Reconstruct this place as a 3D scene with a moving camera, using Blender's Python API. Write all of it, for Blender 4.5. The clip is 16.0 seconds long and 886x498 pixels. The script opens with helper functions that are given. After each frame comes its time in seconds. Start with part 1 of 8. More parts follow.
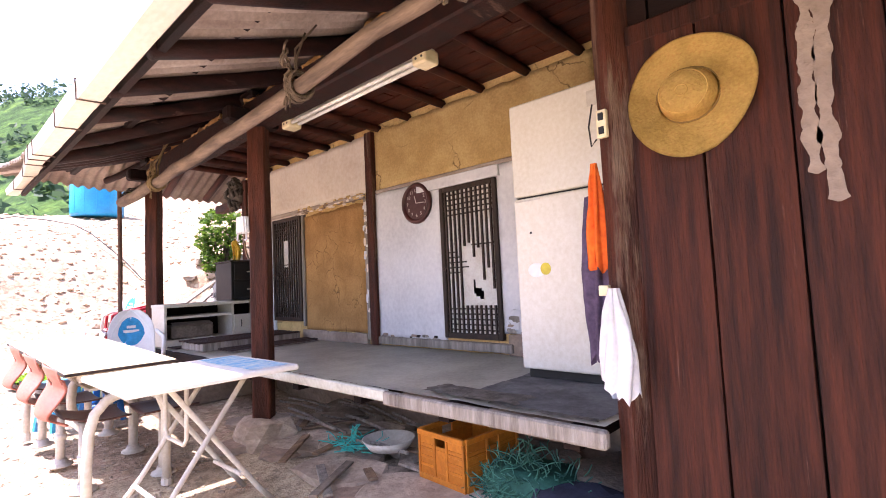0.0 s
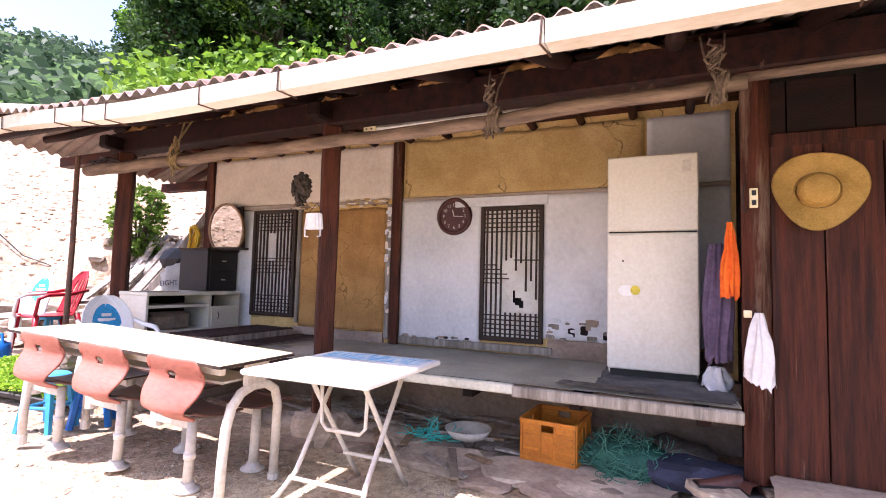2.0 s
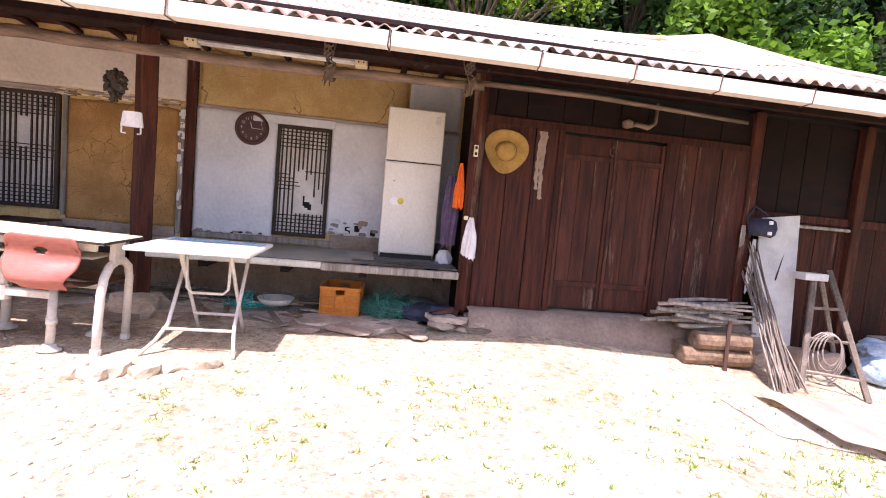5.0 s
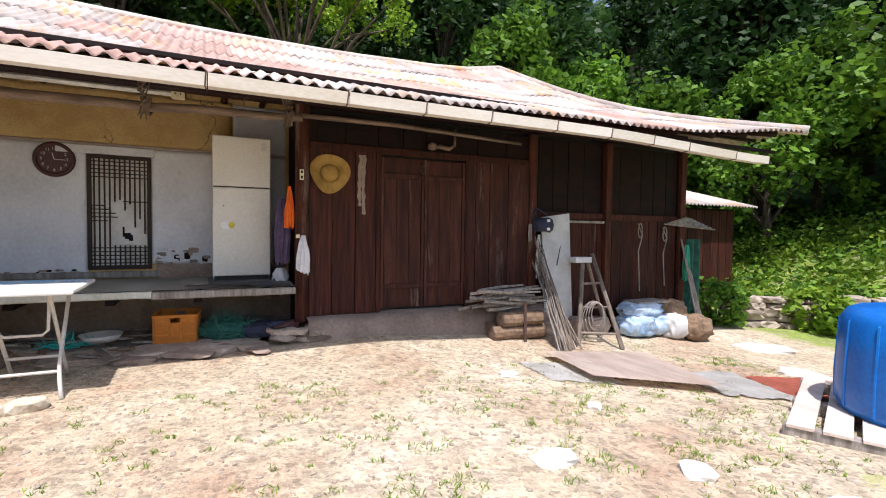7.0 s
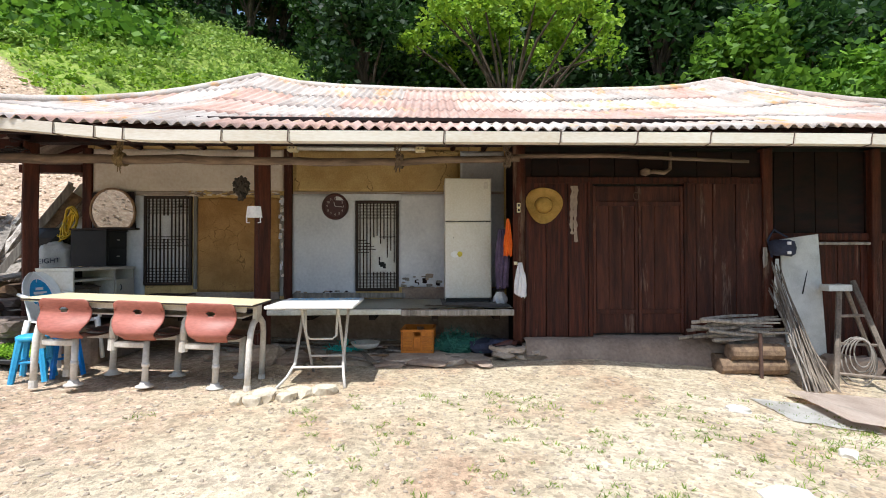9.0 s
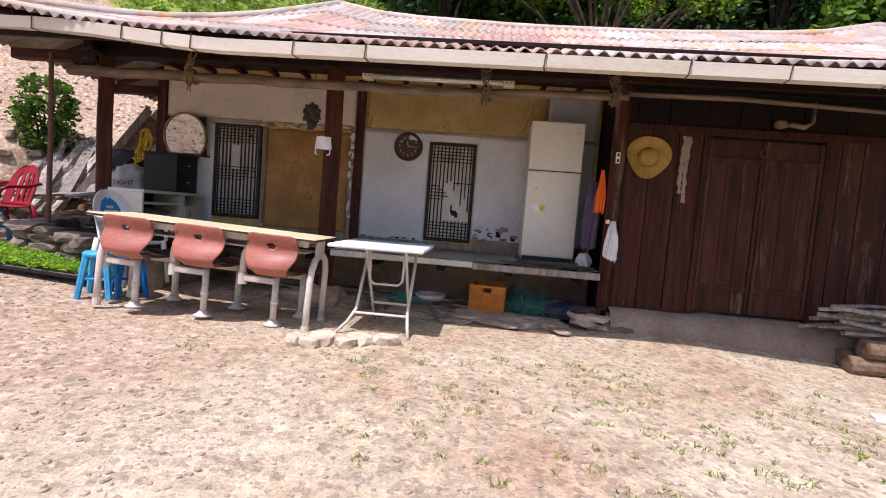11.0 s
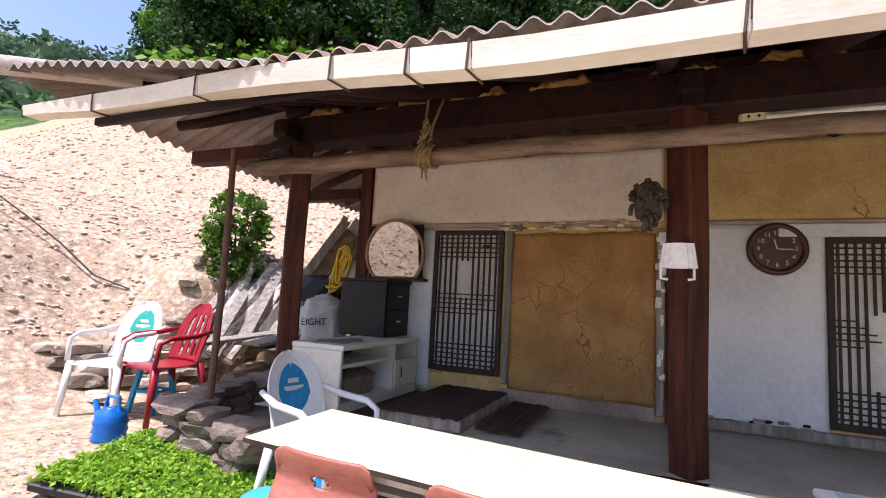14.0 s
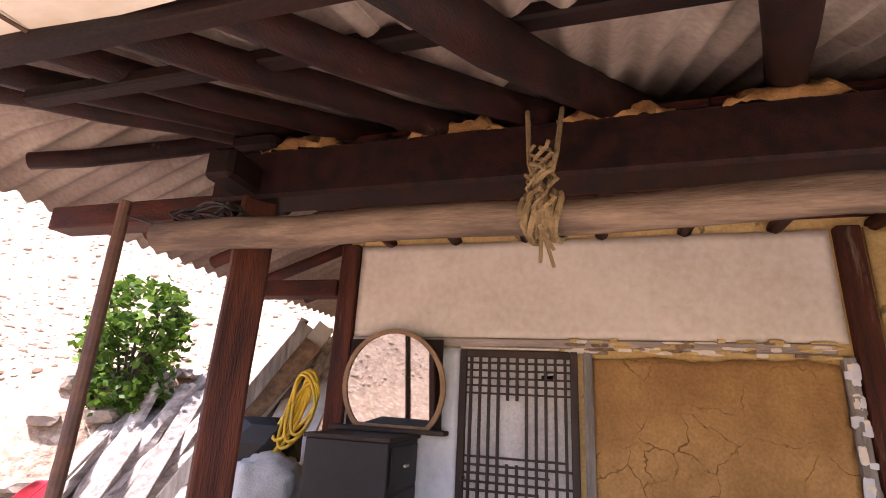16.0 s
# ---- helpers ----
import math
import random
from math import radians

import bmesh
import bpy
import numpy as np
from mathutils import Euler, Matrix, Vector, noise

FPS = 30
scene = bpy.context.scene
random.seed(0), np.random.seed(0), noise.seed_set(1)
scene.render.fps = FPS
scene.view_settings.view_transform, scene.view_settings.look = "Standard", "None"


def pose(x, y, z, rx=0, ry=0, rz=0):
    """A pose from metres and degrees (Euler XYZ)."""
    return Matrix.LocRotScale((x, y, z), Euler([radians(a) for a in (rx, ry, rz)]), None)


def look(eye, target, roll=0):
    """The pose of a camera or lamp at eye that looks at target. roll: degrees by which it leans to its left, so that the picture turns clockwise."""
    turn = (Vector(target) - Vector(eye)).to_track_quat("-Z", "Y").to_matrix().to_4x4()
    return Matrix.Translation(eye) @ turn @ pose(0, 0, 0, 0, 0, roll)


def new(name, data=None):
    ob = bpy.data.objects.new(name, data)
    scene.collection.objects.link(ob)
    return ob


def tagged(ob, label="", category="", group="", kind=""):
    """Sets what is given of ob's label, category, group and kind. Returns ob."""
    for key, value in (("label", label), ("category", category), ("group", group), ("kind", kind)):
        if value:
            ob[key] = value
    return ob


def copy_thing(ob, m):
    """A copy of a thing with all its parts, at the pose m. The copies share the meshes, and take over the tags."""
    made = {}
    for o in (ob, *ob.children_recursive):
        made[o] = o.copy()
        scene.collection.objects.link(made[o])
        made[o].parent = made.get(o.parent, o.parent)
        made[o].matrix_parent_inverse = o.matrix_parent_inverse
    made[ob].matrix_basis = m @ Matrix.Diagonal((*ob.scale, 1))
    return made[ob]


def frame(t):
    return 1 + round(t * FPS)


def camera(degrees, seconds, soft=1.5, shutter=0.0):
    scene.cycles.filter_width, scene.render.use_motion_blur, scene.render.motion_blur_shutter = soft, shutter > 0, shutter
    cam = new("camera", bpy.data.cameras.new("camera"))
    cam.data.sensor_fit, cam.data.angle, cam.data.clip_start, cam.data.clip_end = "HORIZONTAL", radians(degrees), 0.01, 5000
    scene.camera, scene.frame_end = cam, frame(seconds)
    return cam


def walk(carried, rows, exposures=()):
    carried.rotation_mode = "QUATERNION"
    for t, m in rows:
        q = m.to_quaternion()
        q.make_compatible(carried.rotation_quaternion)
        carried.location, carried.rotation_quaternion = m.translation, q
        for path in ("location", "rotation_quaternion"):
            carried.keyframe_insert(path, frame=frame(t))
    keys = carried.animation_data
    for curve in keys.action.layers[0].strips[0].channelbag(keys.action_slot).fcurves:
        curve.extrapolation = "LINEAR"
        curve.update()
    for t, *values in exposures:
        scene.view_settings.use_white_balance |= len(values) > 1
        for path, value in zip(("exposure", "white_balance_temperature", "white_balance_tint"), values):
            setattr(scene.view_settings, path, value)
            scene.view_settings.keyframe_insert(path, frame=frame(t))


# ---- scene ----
cam = camera(83.9, 16.0, soft=1.0)
PATH = [
    (0, (-0.318, 0.145, 1.319), (1.139, 1.509, 1.452), -2.7),
    (0.5, (-0.639, 0.467, 1.317), (0.915, 1.716, 1.47), -1.1),
    (1, (-1.045, 0.845, 1.262), (0.617, 1.953, 1.366), 3.2),
    (1.5, (-1.404, 1.266, 1.344), (0.32, 2.274, 1.449), -0.8),
    (2, (-1.84, 1.529, 1.398), (-0.025, 2.357, 1.53), 1.5),
    (2.5, (-2.001, 1.713, 1.419), (-0.137, 2.422, 1.562), 0.6),
    (3, (-2.13, 1.872, 1.463), (-0.239, 2.51, 1.605), 3.2),
    (3.5, (-2.474, 2.056, 1.458), (-0.518, 2.462, 1.539), 2.1),
    (4, (-2.819, 2.041, 1.444), (-0.828, 2.192, 1.56), 4.0),
    (4.5, (-3.13, 2.034, 1.441), (-1.131, 2.005, 1.507), 3.1),
    (5, (-3.482, 2.048, 1.322), (-1.509, 1.762, 1.161), 5.2),
    (5.2, (-3.579, 2.067, 1.34), (-1.64, 1.625, 1.129), 7.3),
    (7.3, (-4.27, 2.048, 1.351), (-2.478, 1.163, 1.282), 0.4),
    (7.5, (-4.34, 2.026, 1.361), (-2.518, 1.202, 1.317), -1.2),
    (8, (-4.506, 1.998, 1.372), (-2.626, 1.319, 1.409), -0.6),
    (8.5, (-4.591, 2.098, 1.354), (-2.627, 1.723, 1.412), -1.7),
    (9, (-4.595, 2.196, 1.355), (-2.596, 2.138, 1.38), -0.1),
    (9.2, (-4.574, 2.235, 1.345), (-2.575, 2.225, 1.387), 0.1),
    (11.3, (-3.731, 2.436, 1.191), (-1.763, 2.723, 0.975), 5.7),
    (11.5, (-3.524, 2.49, 1.2), (-1.587, 2.921, 0.95), 4.9),
    (12, (-2.942, 2.69, 1.316), (-1.068, 3.361, 1.124), 2.4),
    (12.5, (-2.432, 2.996, 1.433), (-0.636, 3.875, 1.453), 4.2),
    (13, (-2.141, 3.536, 1.473), (-0.402, 4.521, 1.535), 4.4),
    (13.5, (-1.806, 4.001, 1.488), (-0.016, 4.891, 1.538), 3.0),
    (14, (-1.435, 4.489, 1.584), (0.388, 5.287, 1.787), 3.1),
    (14.5, (-1.037, 4.903, 1.674), (0.806, 5.618, 1.978), 2.6),
    (15, (-0.674, 5.297, 1.8), (1.158, 6.037, 2.11), 2.2),
    (15.5, (-0.367, 5.733, 1.787), (1.509, 6.273, 2.223), 4.2),
    (16, (-0.043, 5.754, 1.955), (1.786, 6.314, 2.54), 3.1),
]
EXPOSURE = [(0.0, 1.78, 6300, 33), (1.5, 1.6, 6300, 33), (3.5, 1.4, 6300, 33), (5.0, 1.17, 6300, 33), (7.5, 0.3, 6150, 12), (9.0, 0.36, 6100, 8), (11.5, 0.08, 6320, 27), (12.0, 0.12, 6320, 27), (12.5, 0.3, 6140, 17), (14.0, 0.63, 6110, 22), (14.5, 0.97, 6100, 21), (15.0, 1.08, 6220, 25), (16.0, 1.55, 6330, 33)]
walk(cam, [(t, look(eye, target, roll)) for t, eye, target, roll in PATH], EXPOSURE)

# ---------- world, sun ----------
world = bpy.data.worlds.new("world")
scene.world = world
world.use_nodes = True
wn = world.node_tree
bg = wn.nodes["Background"]
sky = wn.nodes.new("ShaderNodeTexSky")
sky.sky_type = "NISHITA"
sky.sun_disc = False
SUN_DX, SUN_DY = 0.40, -0.20      # where one metre of height throws its shadow
sun_to = Vector((-SUN_DX, -SUN_DY, 1.0)).normalized()
sky.sun_elevation = math.asin(sun_to.z)
sky.sun_rotation = math.atan2(sun_to.x, sun_to.y)
sky.air_density, sky.dust_density = 1.2, 2.0
wn.links.new(sky.outputs[0], bg.inputs[0])
bg.inputs[1].default_value = 0.15
sun = new("sun", bpy.data.lights.new("sun", "SUN"))
sun.data.energy = 4.4
sun.data.angle = radians(0.5)
sun.data.color = (1.0, 0.97, 0.92)
sun.matrix_basis = look(tuple(sun_to * 40), (0, 0, 0))

# ---------- small helpers ----------
RNG = random.Random(7)
WORLD_OF = {}


def thing(name, label="", category="", at=(0, 0, 0), group="", kind=""):
    ob = new(name)
    ob.empty_display_size = 0.1
    ob.matrix_basis = Matrix.Translation(at)
    WORLD_OF[ob] = ob.matrix_basis.copy()
    return tagged(ob, label, category, group, kind)


def as_object(name, bm, material, smooth=False, origin=(0, 0, 0)):
    me = bpy.data.meshes.new(name)
    if Vector(origin).length > 0:
        bmesh.ops.translate(bm, verts=bm.verts, vec=-Vector(origin))
    bm.to_mesh(me)
    bm.free()
    for m in (material if isinstance(material, (list, tuple)) else [material]):
        me.materials.append(m)
    if smooth:
        me.shade_smooth()
    ob = new(name, me)
    ob.location = origin
    WORLD_OF[ob] = Matrix.Translation(origin)
    return ob


def part(name, bm, material, parent, label="", smooth=False):
    """One mesh, built in the same space as its parent was placed in."""
    bmesh.ops.transform(bm, matrix=WORLD_OF[parent].inverted(), verts=bm.verts)
    ob = as_object(name, bm, material, smooth)
    ob.parent = parent
    WORLD_OF[ob] = WORLD_OF[parent].copy()
    if label:
        ob["label"] = label
    return ob


def piece(name, mesh, parent, m):
    """One of many alike pieces that share a mesh."""
    ob = new(name, mesh)
    ob.parent = parent
    ob.matrix_basis = WORLD_OF[parent].inverted() @ m
    return ob


def box(bm, x0, x1, y0, y1, z0, z1, bevel=0.0, m=None, seg=1):
    r = bmesh.ops.create_cube(bm, size=1.0)
    vs = r["verts"]
    bmesh.ops.transform(bm, verts=vs, matrix=Matrix.Translation(((x0 + x1) / 2, (y0 + y1) / 2, (z0 + z1) / 2)) @ Matrix.Diagonal((x1 - x0, y1 - y0, z1 - z0, 1)))
    if bevel > 0:
        es = list({e for v in vs for e in v.link_edges})
        r = bmesh.ops.bevel(bm, geom=es, offset=bevel, segments=seg, profile=0.5, affect="EDGES", clamp_overlap=True)
        vs = list({v for f in r["faces"] for v in f.verts} | {v for v in vs if v.is_valid})
    if m is not None:
        bmesh.ops.transform(bm, verts=vs, matrix=m)
    return vs


def bx(*a, **k):
    bm = bmesh.new()
    box(bm, *a, **k)
    return bm


def tube(bm, pts, radius, seg=8, cap=True, wobble=0.0, rng=None):
    """A round bar along a line of points; radius: a number or one for each point."""
    pts = [Vector(p) for p in pts]
    n = len(pts)
    rad = list(radius) if isinstance(radius, (list, tuple)) else [radius] * n
    rings = []
    up = None
    for i, p in enumerate(pts):
        d = (pts[min(i + 1, n - 1)] - pts[max(i - 1, 0)]).normalized()
        if up is None:
            up = d.orthogonal().normalized()
        up = (up - d * up.dot(d)).normalized()
        side = d.cross(up)
        ring = []
        for k in range(seg):
            a = 2 * math.pi * k / seg
            rr = rad[i] * (1 + (rng.uniform(-wobble, wobble) if rng else 0))
            ring.append(bm.verts.new(p + (up * math.cos(a) + side * math.sin(a)) * rr))
        rings.append(ring)
    for i in range(n - 1):
        for k in range(seg):
            bm.faces.new((rings[i][k], rings[i][(k + 1) % seg], rings[i + 1][(k + 1) % seg], rings[i + 1][k]))
    if cap:
        bm.faces.new(rings[0][::-1])
        bm.faces.new(rings[-1])
    return [v for r in rings for v in r]


def tb(pts, radius, seg=8, **k):
    bm = bmesh.new()
    tube(bm, pts, radius, seg, **k)
    return bm


def lathe(bm, prof, seg=24, centre=(0, 0, 0), close=True):
    """A turned shape from (radius, height) pairs."""
    c = Vector(centre)
    rings = []
    for r, z in prof:
        if r < 1e-5:
            rings.append([bm.verts.new(c + Vector((0, 0, z)))])
        else:
            rings.append([bm.verts.new(c + Vector((r * math.cos(2 * math.pi * k / seg), r * math.sin(2 * math.pi * k / seg), z))) for k in range(seg)])
    for a, b in zip(rings, rings[1:]):
        for k in range(seg):
            q = []
            for ring, kk in ((a, k), (a, k + 1), (b, k + 1), (b, k)):
                v = ring[kk % len(ring)]
                if v not in q:
                    q.append(v)
            if len(q) > 2:
                bm.faces.new(q)
    return bm


def grid(bm, fn, nu, nv):
    """A sheet of quads through fn(u, v), both from 0 to 1."""
    vs = [[bm.verts.new(fn(i / nu, j / nv)) for j in range(nv + 1)] for i in range(nu + 1)]
    for i in range(nu):
        for j in range(nv):
            bm.faces.new((vs[i][j], vs[i + 1][j], vs[i + 1][j + 1], vs[i][j + 1]))
    return vs


def lerp(a, b, t):
    return a + (b - a) * t


def ease(a, b, v):
    t = min(1.0, max(0.0, (v - a) / (b - a)))
    return t * t * (3 - 2 * t)


def fbm(x, y, z=0.0, s=1.0):
    return noise.fractal(Vector((x * s, y * s, z * s)), 1.0, 2.0, 4)


# ---------- materials ----------
def mat(name, c1, c2=None, scale=4.0, stretch=(1, 1, 1), rough=0.8, bump=0.3, fine=40.0, metal=0.0, stain=None, stain_scale=1.2, stain_at=0.55,
        vary=0.12, spec=0.4, dist=0.01, sharp=0.12, cracks=0.0):
    """Two-colour noise with a finer grain, an optional stain and a little change from object to object."""
    m = bpy.data.materials.new(name)
    m.use_nodes = True
    nt = m.node_tree
    N, L = nt.nodes, nt.links
    b = N["Principled BSDF"]
    b.inputs["Metallic"].default_value = metal
    b.inputs["Specular IOR Level"].default_value = spec
    c2 = c2 or tuple(v * 0.75 for v in c1)
    tc, mp, info = N.new("ShaderNodeTexCoord"), N.new("ShaderNodeMapping"), N.new("ShaderNodeObjectInfo")
    mul = N.new("ShaderNodeMath")
    mul.operation, mul.inputs[1].default_value = "MULTIPLY", 37.0
    L.new(info.outputs["Random"], mul.inputs[0])
    comb = N.new("ShaderNodeCombineXYZ")
    for i in range(3):
        L.new(mul.outputs[0], comb.inputs[i])
    L.new(tc.outputs["Object"], mp.inputs["Vector"])
    L.new(comb.outputs[0], mp.inputs["Location"])
    mp.inputs["Scale"].default_value = stretch
    big, small = N.new("ShaderNodeTexNoise"), N.new("ShaderNodeTexNoise")
    big.inputs["Scale"].default_value, big.inputs["Detail"].default_value, big.inputs["Roughness"].default_value = scale, 6, 0.62
    small.inputs["Scale"].default_value, small.inputs["Detail"].default_value = fine, 4
    L.new(mp.outputs[0], big.inputs["Vector"]), L.new(mp.outputs[0], small.inputs["Vector"])
    ramp = N.new("ShaderNodeValToRGB")
    ramp.color_ramp.elements[0].position, ramp.color_ramp.elements[1].position = 0.5 - sharp, 0.5 + sharp
    ramp.color_ramp.elements[0].color, ramp.color_ramp.elements[1].color = (*c2, 1), (*c1, 1)
    L.new(big.outputs["Fac"], ramp.inputs[0])
    col = ramp.outputs[0]
    if stain:
        sn, sr, mx = N.new("ShaderNodeTexNoise"), N.new("ShaderNodeValToRGB"), N.new("ShaderNodeMixRGB")
        sn.inputs["Scale"].default_value, sn.inputs["Detail"].default_value, sn.inputs["Roughness"].default_value = stain_scale, 8, 0.7
        L.new(mp.outputs[0], sn.inputs["Vector"])
        sr.color_ramp.elements[0].position, sr.color_ramp.elements[1].position = stain_at, stain_at + 0.09
        L.new(sn.outputs["Fac"], sr.inputs[0]), L.new(sr.outputs[0], mx.inputs[0])
        L.new(col, mx.inputs[1])
        mx.inputs[2].default_value = (*stain, 1)
        col = mx.outputs[0]
    if cracks:
        wob, vo, add3, cr, mc = N.new("ShaderNodeTexNoise"), N.new("ShaderNodeTexVoronoi"), N.new("ShaderNodeMixRGB"), N.new("ShaderNodeMapRange"), N.new("ShaderNodeMixRGB")
        wob.inputs["Scale"].default_value, wob.inputs["Detail"].default_value = 4.0, 5
        L.new(mp.outputs[0], wob.inputs["Vector"])
        add3.blend_type, add3.inputs[0].default_value = "ADD", 0.28
        L.new(mp.outputs[0], add3.inputs[1]), L.new(wob.outputs["Color"], add3.inputs[2])
        vo.feature = "DISTANCE_TO_EDGE"
        vo.inputs["Scale"].default_value = cracks
        L.new(add3.outputs[0], vo.inputs["Vector"])
        cr.inputs["From Min"].default_value, cr.inputs["From Max"].default_value = 0.004, 0.013
        cr.inputs["To Min"].default_value, cr.inputs["To Max"].default_value = 0.75, 0.0
        gap = N.new("ShaderNodeMath")
        gap.operation = "MULTIPLY"
        gr = N.new("ShaderNodeMapRange")
        gr.inputs["From Min"].default_value, gr.inputs["From Max"].default_value = 0.46, 0.56
        L.new(big.outputs["Fac"], gr.inputs["Value"])
        L.new(vo.outputs["Distance"], cr.inputs["Value"]), L.new(cr.outputs[0], gap.inputs[0]), L.new(gr.outputs[0], gap.inputs[1])
        L.new(gap.outputs[0], mc.inputs[0]), L.new(col, mc.inputs[1])
        mc.inputs[2].default_value = (c2[0] * 0.22, c2[1] * 0.2, c2[2] * 0.2, 1)
        col = mc.outputs[0]
    g = N.new("ShaderNodeMixRGB")
    g.blend_type, g.inputs[0].default_value = "OVERLAY", 0.35
    L.new(col, g.inputs[1]), L.new(small.outputs["Fac"], g.inputs[2])
    hs = N.new("ShaderNodeHueSaturation")
    mr = N.new("ShaderNodeMapRange")
    mr.inputs["To Min"].default_value, mr.inputs["To Max"].default_value = 1 - vary, 1 + vary
    L.new(info.outputs["Random"], mr.inputs["Value"]), L.new(mr.outputs[0], hs.inputs["Value"])
    L.new(g.outputs[0], hs.inputs["Color"]), L.new(hs.outputs[0], b.inputs["Base Color"])
    rr = N.new("ShaderNodeMapRange")
    rr.inputs["To Min"].default_value, rr.inputs["To Max"].default_value = max(0.02, rough - 0.12), min(1.0, rough + 0.12)
    L.new(big.outputs["Fac"], rr.inputs["Value"]), L.new(rr.outputs[0], b.inputs["Roughness"])
    if bump > 0:
        add, bp = N.new("ShaderNodeMath"), N.new("ShaderNodeBump")
        add.operation = "ADD"
        L.new(big.outputs["Fac"], add.inputs[0]), L.new(small.outputs["Fac"], add.inputs[1])
        L.new(add.outputs[0], bp.inputs["Height"])
        bp.inputs["Strength"].default_value, bp.inputs["Distance"].default_value = bump, dist
        L.new(bp.outputs[0], b.inputs["Normal"])
    return m


def leafy(name, c1, c2):
    """Leaves: colour changes from leaf to leaf, light passes through."""
    m = bpy.data.materials.new(name)
    m.use_nodes = True
    nt = m.node_tree
    N, L = nt.nodes, nt.links
    b = N["Principled BSDF"]
    geo, ramp, info = N.new("ShaderNodeNewGeometry"), N.new("ShaderNodeValToRGB"), N.new("ShaderNodeObjectInfo")
    ramp.color_ramp.elements[0].color, ramp.color_ramp.elements[1].color = (*c2, 1), (*c1, 1)
    L.new(geo.outputs["Random Per Island"], ramp.inputs[0])
    hs, mr = N.new("ShaderNodeHueSaturation"), N.new("ShaderNodeMapRange")
    mr.inputs["To Min"].default_value, mr.inputs["To Max"].default_value = 0.7, 1.3
    L.new(info.outputs["Random"], mr.inputs["Value"]), L.new(mr.outputs[0], hs.inputs["Value"]), L.new(ramp.outputs[0], hs.inputs["Color"])
    b.inputs["Roughness"].default_value = 0.55
    b.inputs["Specular IOR Level"].default_value = 0.3
    L.new(hs.outputs[0], b.inputs["Base Color"])
    tr, mix = N.new("ShaderNodeBsdfTranslucent"), N.new("ShaderNodeMixShader")
    L.new(hs.outputs[0], tr.inputs["Color"])
    mix.inputs[0].default_value = 0.4
    L.new(b.outputs[0], mix.inputs[1]), L.new(tr.outputs[0], mix.inputs[2])
    L.new(mix.outputs[0], N["Material Output"].inputs["Surface"])
    return m


M_RED = mat("dark_red_timber", (0.079, 0.021, 0.012), (0.030, 0.009, 0.007), 3, (3, 1, 3), 0.6, 0.35, 60, stain=(0.16, 0.10, 0.07), stain_at=0.62, spec=0.2)
M_REDV = mat("dark_red_timber_upright", (0.098, 0.029, 0.016), (0.036, 0.012, 0.008), 3, (4, 4, 0.5), 0.65, 0.8, 38, stain=(0.20, 0.13, 0.09), stain_at=0.57, spec=0.2)
M_PLANK = mat("brown_plank", (0.0715, 0.0197, 0.0110), (0.0230, 0.0080, 0.0058), 4.5, (5, 5, 0.35), 0.6, 0.8, 30, stain=(0.15, 0.075, 0.05), stain_scale=3.2, stain_at=0.61, vary=0.25, spec=0.2)
M_DOOR = mat("door_plank", (0.084, 0.028, 0.017), (0.034, 0.012, 0.009), 4.5, (2.6, 2.6, 0.32), 0.65, 0.8, 30, stain=(0.19, 0.125, 0.095), stain_scale=1.9, stain_at=0.60, vary=0.15, spec=0.2)
# near-black brown, much darker than the other timbers
M_DARK = mat("near_black_timber", (0.0176, 0.0064, 0.0048), (0.0064, 0.0032, 0.0032), 3, (3, 1, 3), 0.7, 0.3, 50, spec=0.2)
M_LATT = mat("lattice_wood", (0.050, 0.030, 0.022), (0.026, 0.016, 0.012), 5, (3, 3, 1), 0.7, 0.25, 60)
M_GREYW = mat("weathered_grey_wood", (0.36, 0.32, 0.28), (0.18, 0.155, 0.13), 3, (6, 6, 0.6), 0.85, 0.5, 45, stain=(0.10, 0.08, 0.07), stain_at=0.6)
M_POLE = mat("bare_pole_wood", (0.24, 0.165, 0.115), (0.10, 0.066, 0.046), 4, (4, 0.5, 4), 0.75, 0.4, 40, stain=(0.12, 0.08, 0.05), stain_at=0.64)
M_CLAY = mat("yellow_clay", (0.44, 0.245, 0.085), (0.31, 0.160, 0.052), 3, (1, 1, 1), 0.95, 0.5, 55, stain=(0.30, 0.17, 0.06), stain_at=0.60, dist=0.015, cracks=3.4)
M_CLAYP = mat("pale_clay", (0.62, 0.44, 0.19), (0.49, 0.32, 0.12), 2.5, (1, 1, 1), 0.95, 0.4, 50, stain=(0.33, 0.2, 0.09), stain_at=0.64, cracks=1.7)
M_WHITE = mat("whitewashed_plaster", (0.71, 0.71, 0.74), (0.60, 0.60, 0.63), 1.5, (1, 1, 1), 0.9, 0.14, 25, stain=(0.50, 0.44, 0.36), stain_at=0.68, vary=0.02)
M_CREAM = mat("cream_plaster", (0.78, 0.69, 0.59), (0.67, 0.58, 0.49), 1.5, (1, 1, 1), 0.9, 0.14, 25, stain=(0.48, 0.38, 0.28), stain_at=0.68, vary=0.02)
M_PAPER = mat("door_paper", (0.76, 0.74, 0.70), (0.66, 0.62, 0.57), 5, (1, 1, 1), 0.9, 0.1, 60, stain=(0.40, 0.34, 0.28), stain_at=0.62)
# darker copy of the door paper, for the far door
M_GREYPAPER = mat("grey_door_paper", (0.52, 0.50, 0.48), (0.42, 0.39, 0.37), 5, (1, 1, 1), 0.9, 0.1, 60, stain=(0.28, 0.24, 0.20), stain_at=0.62)
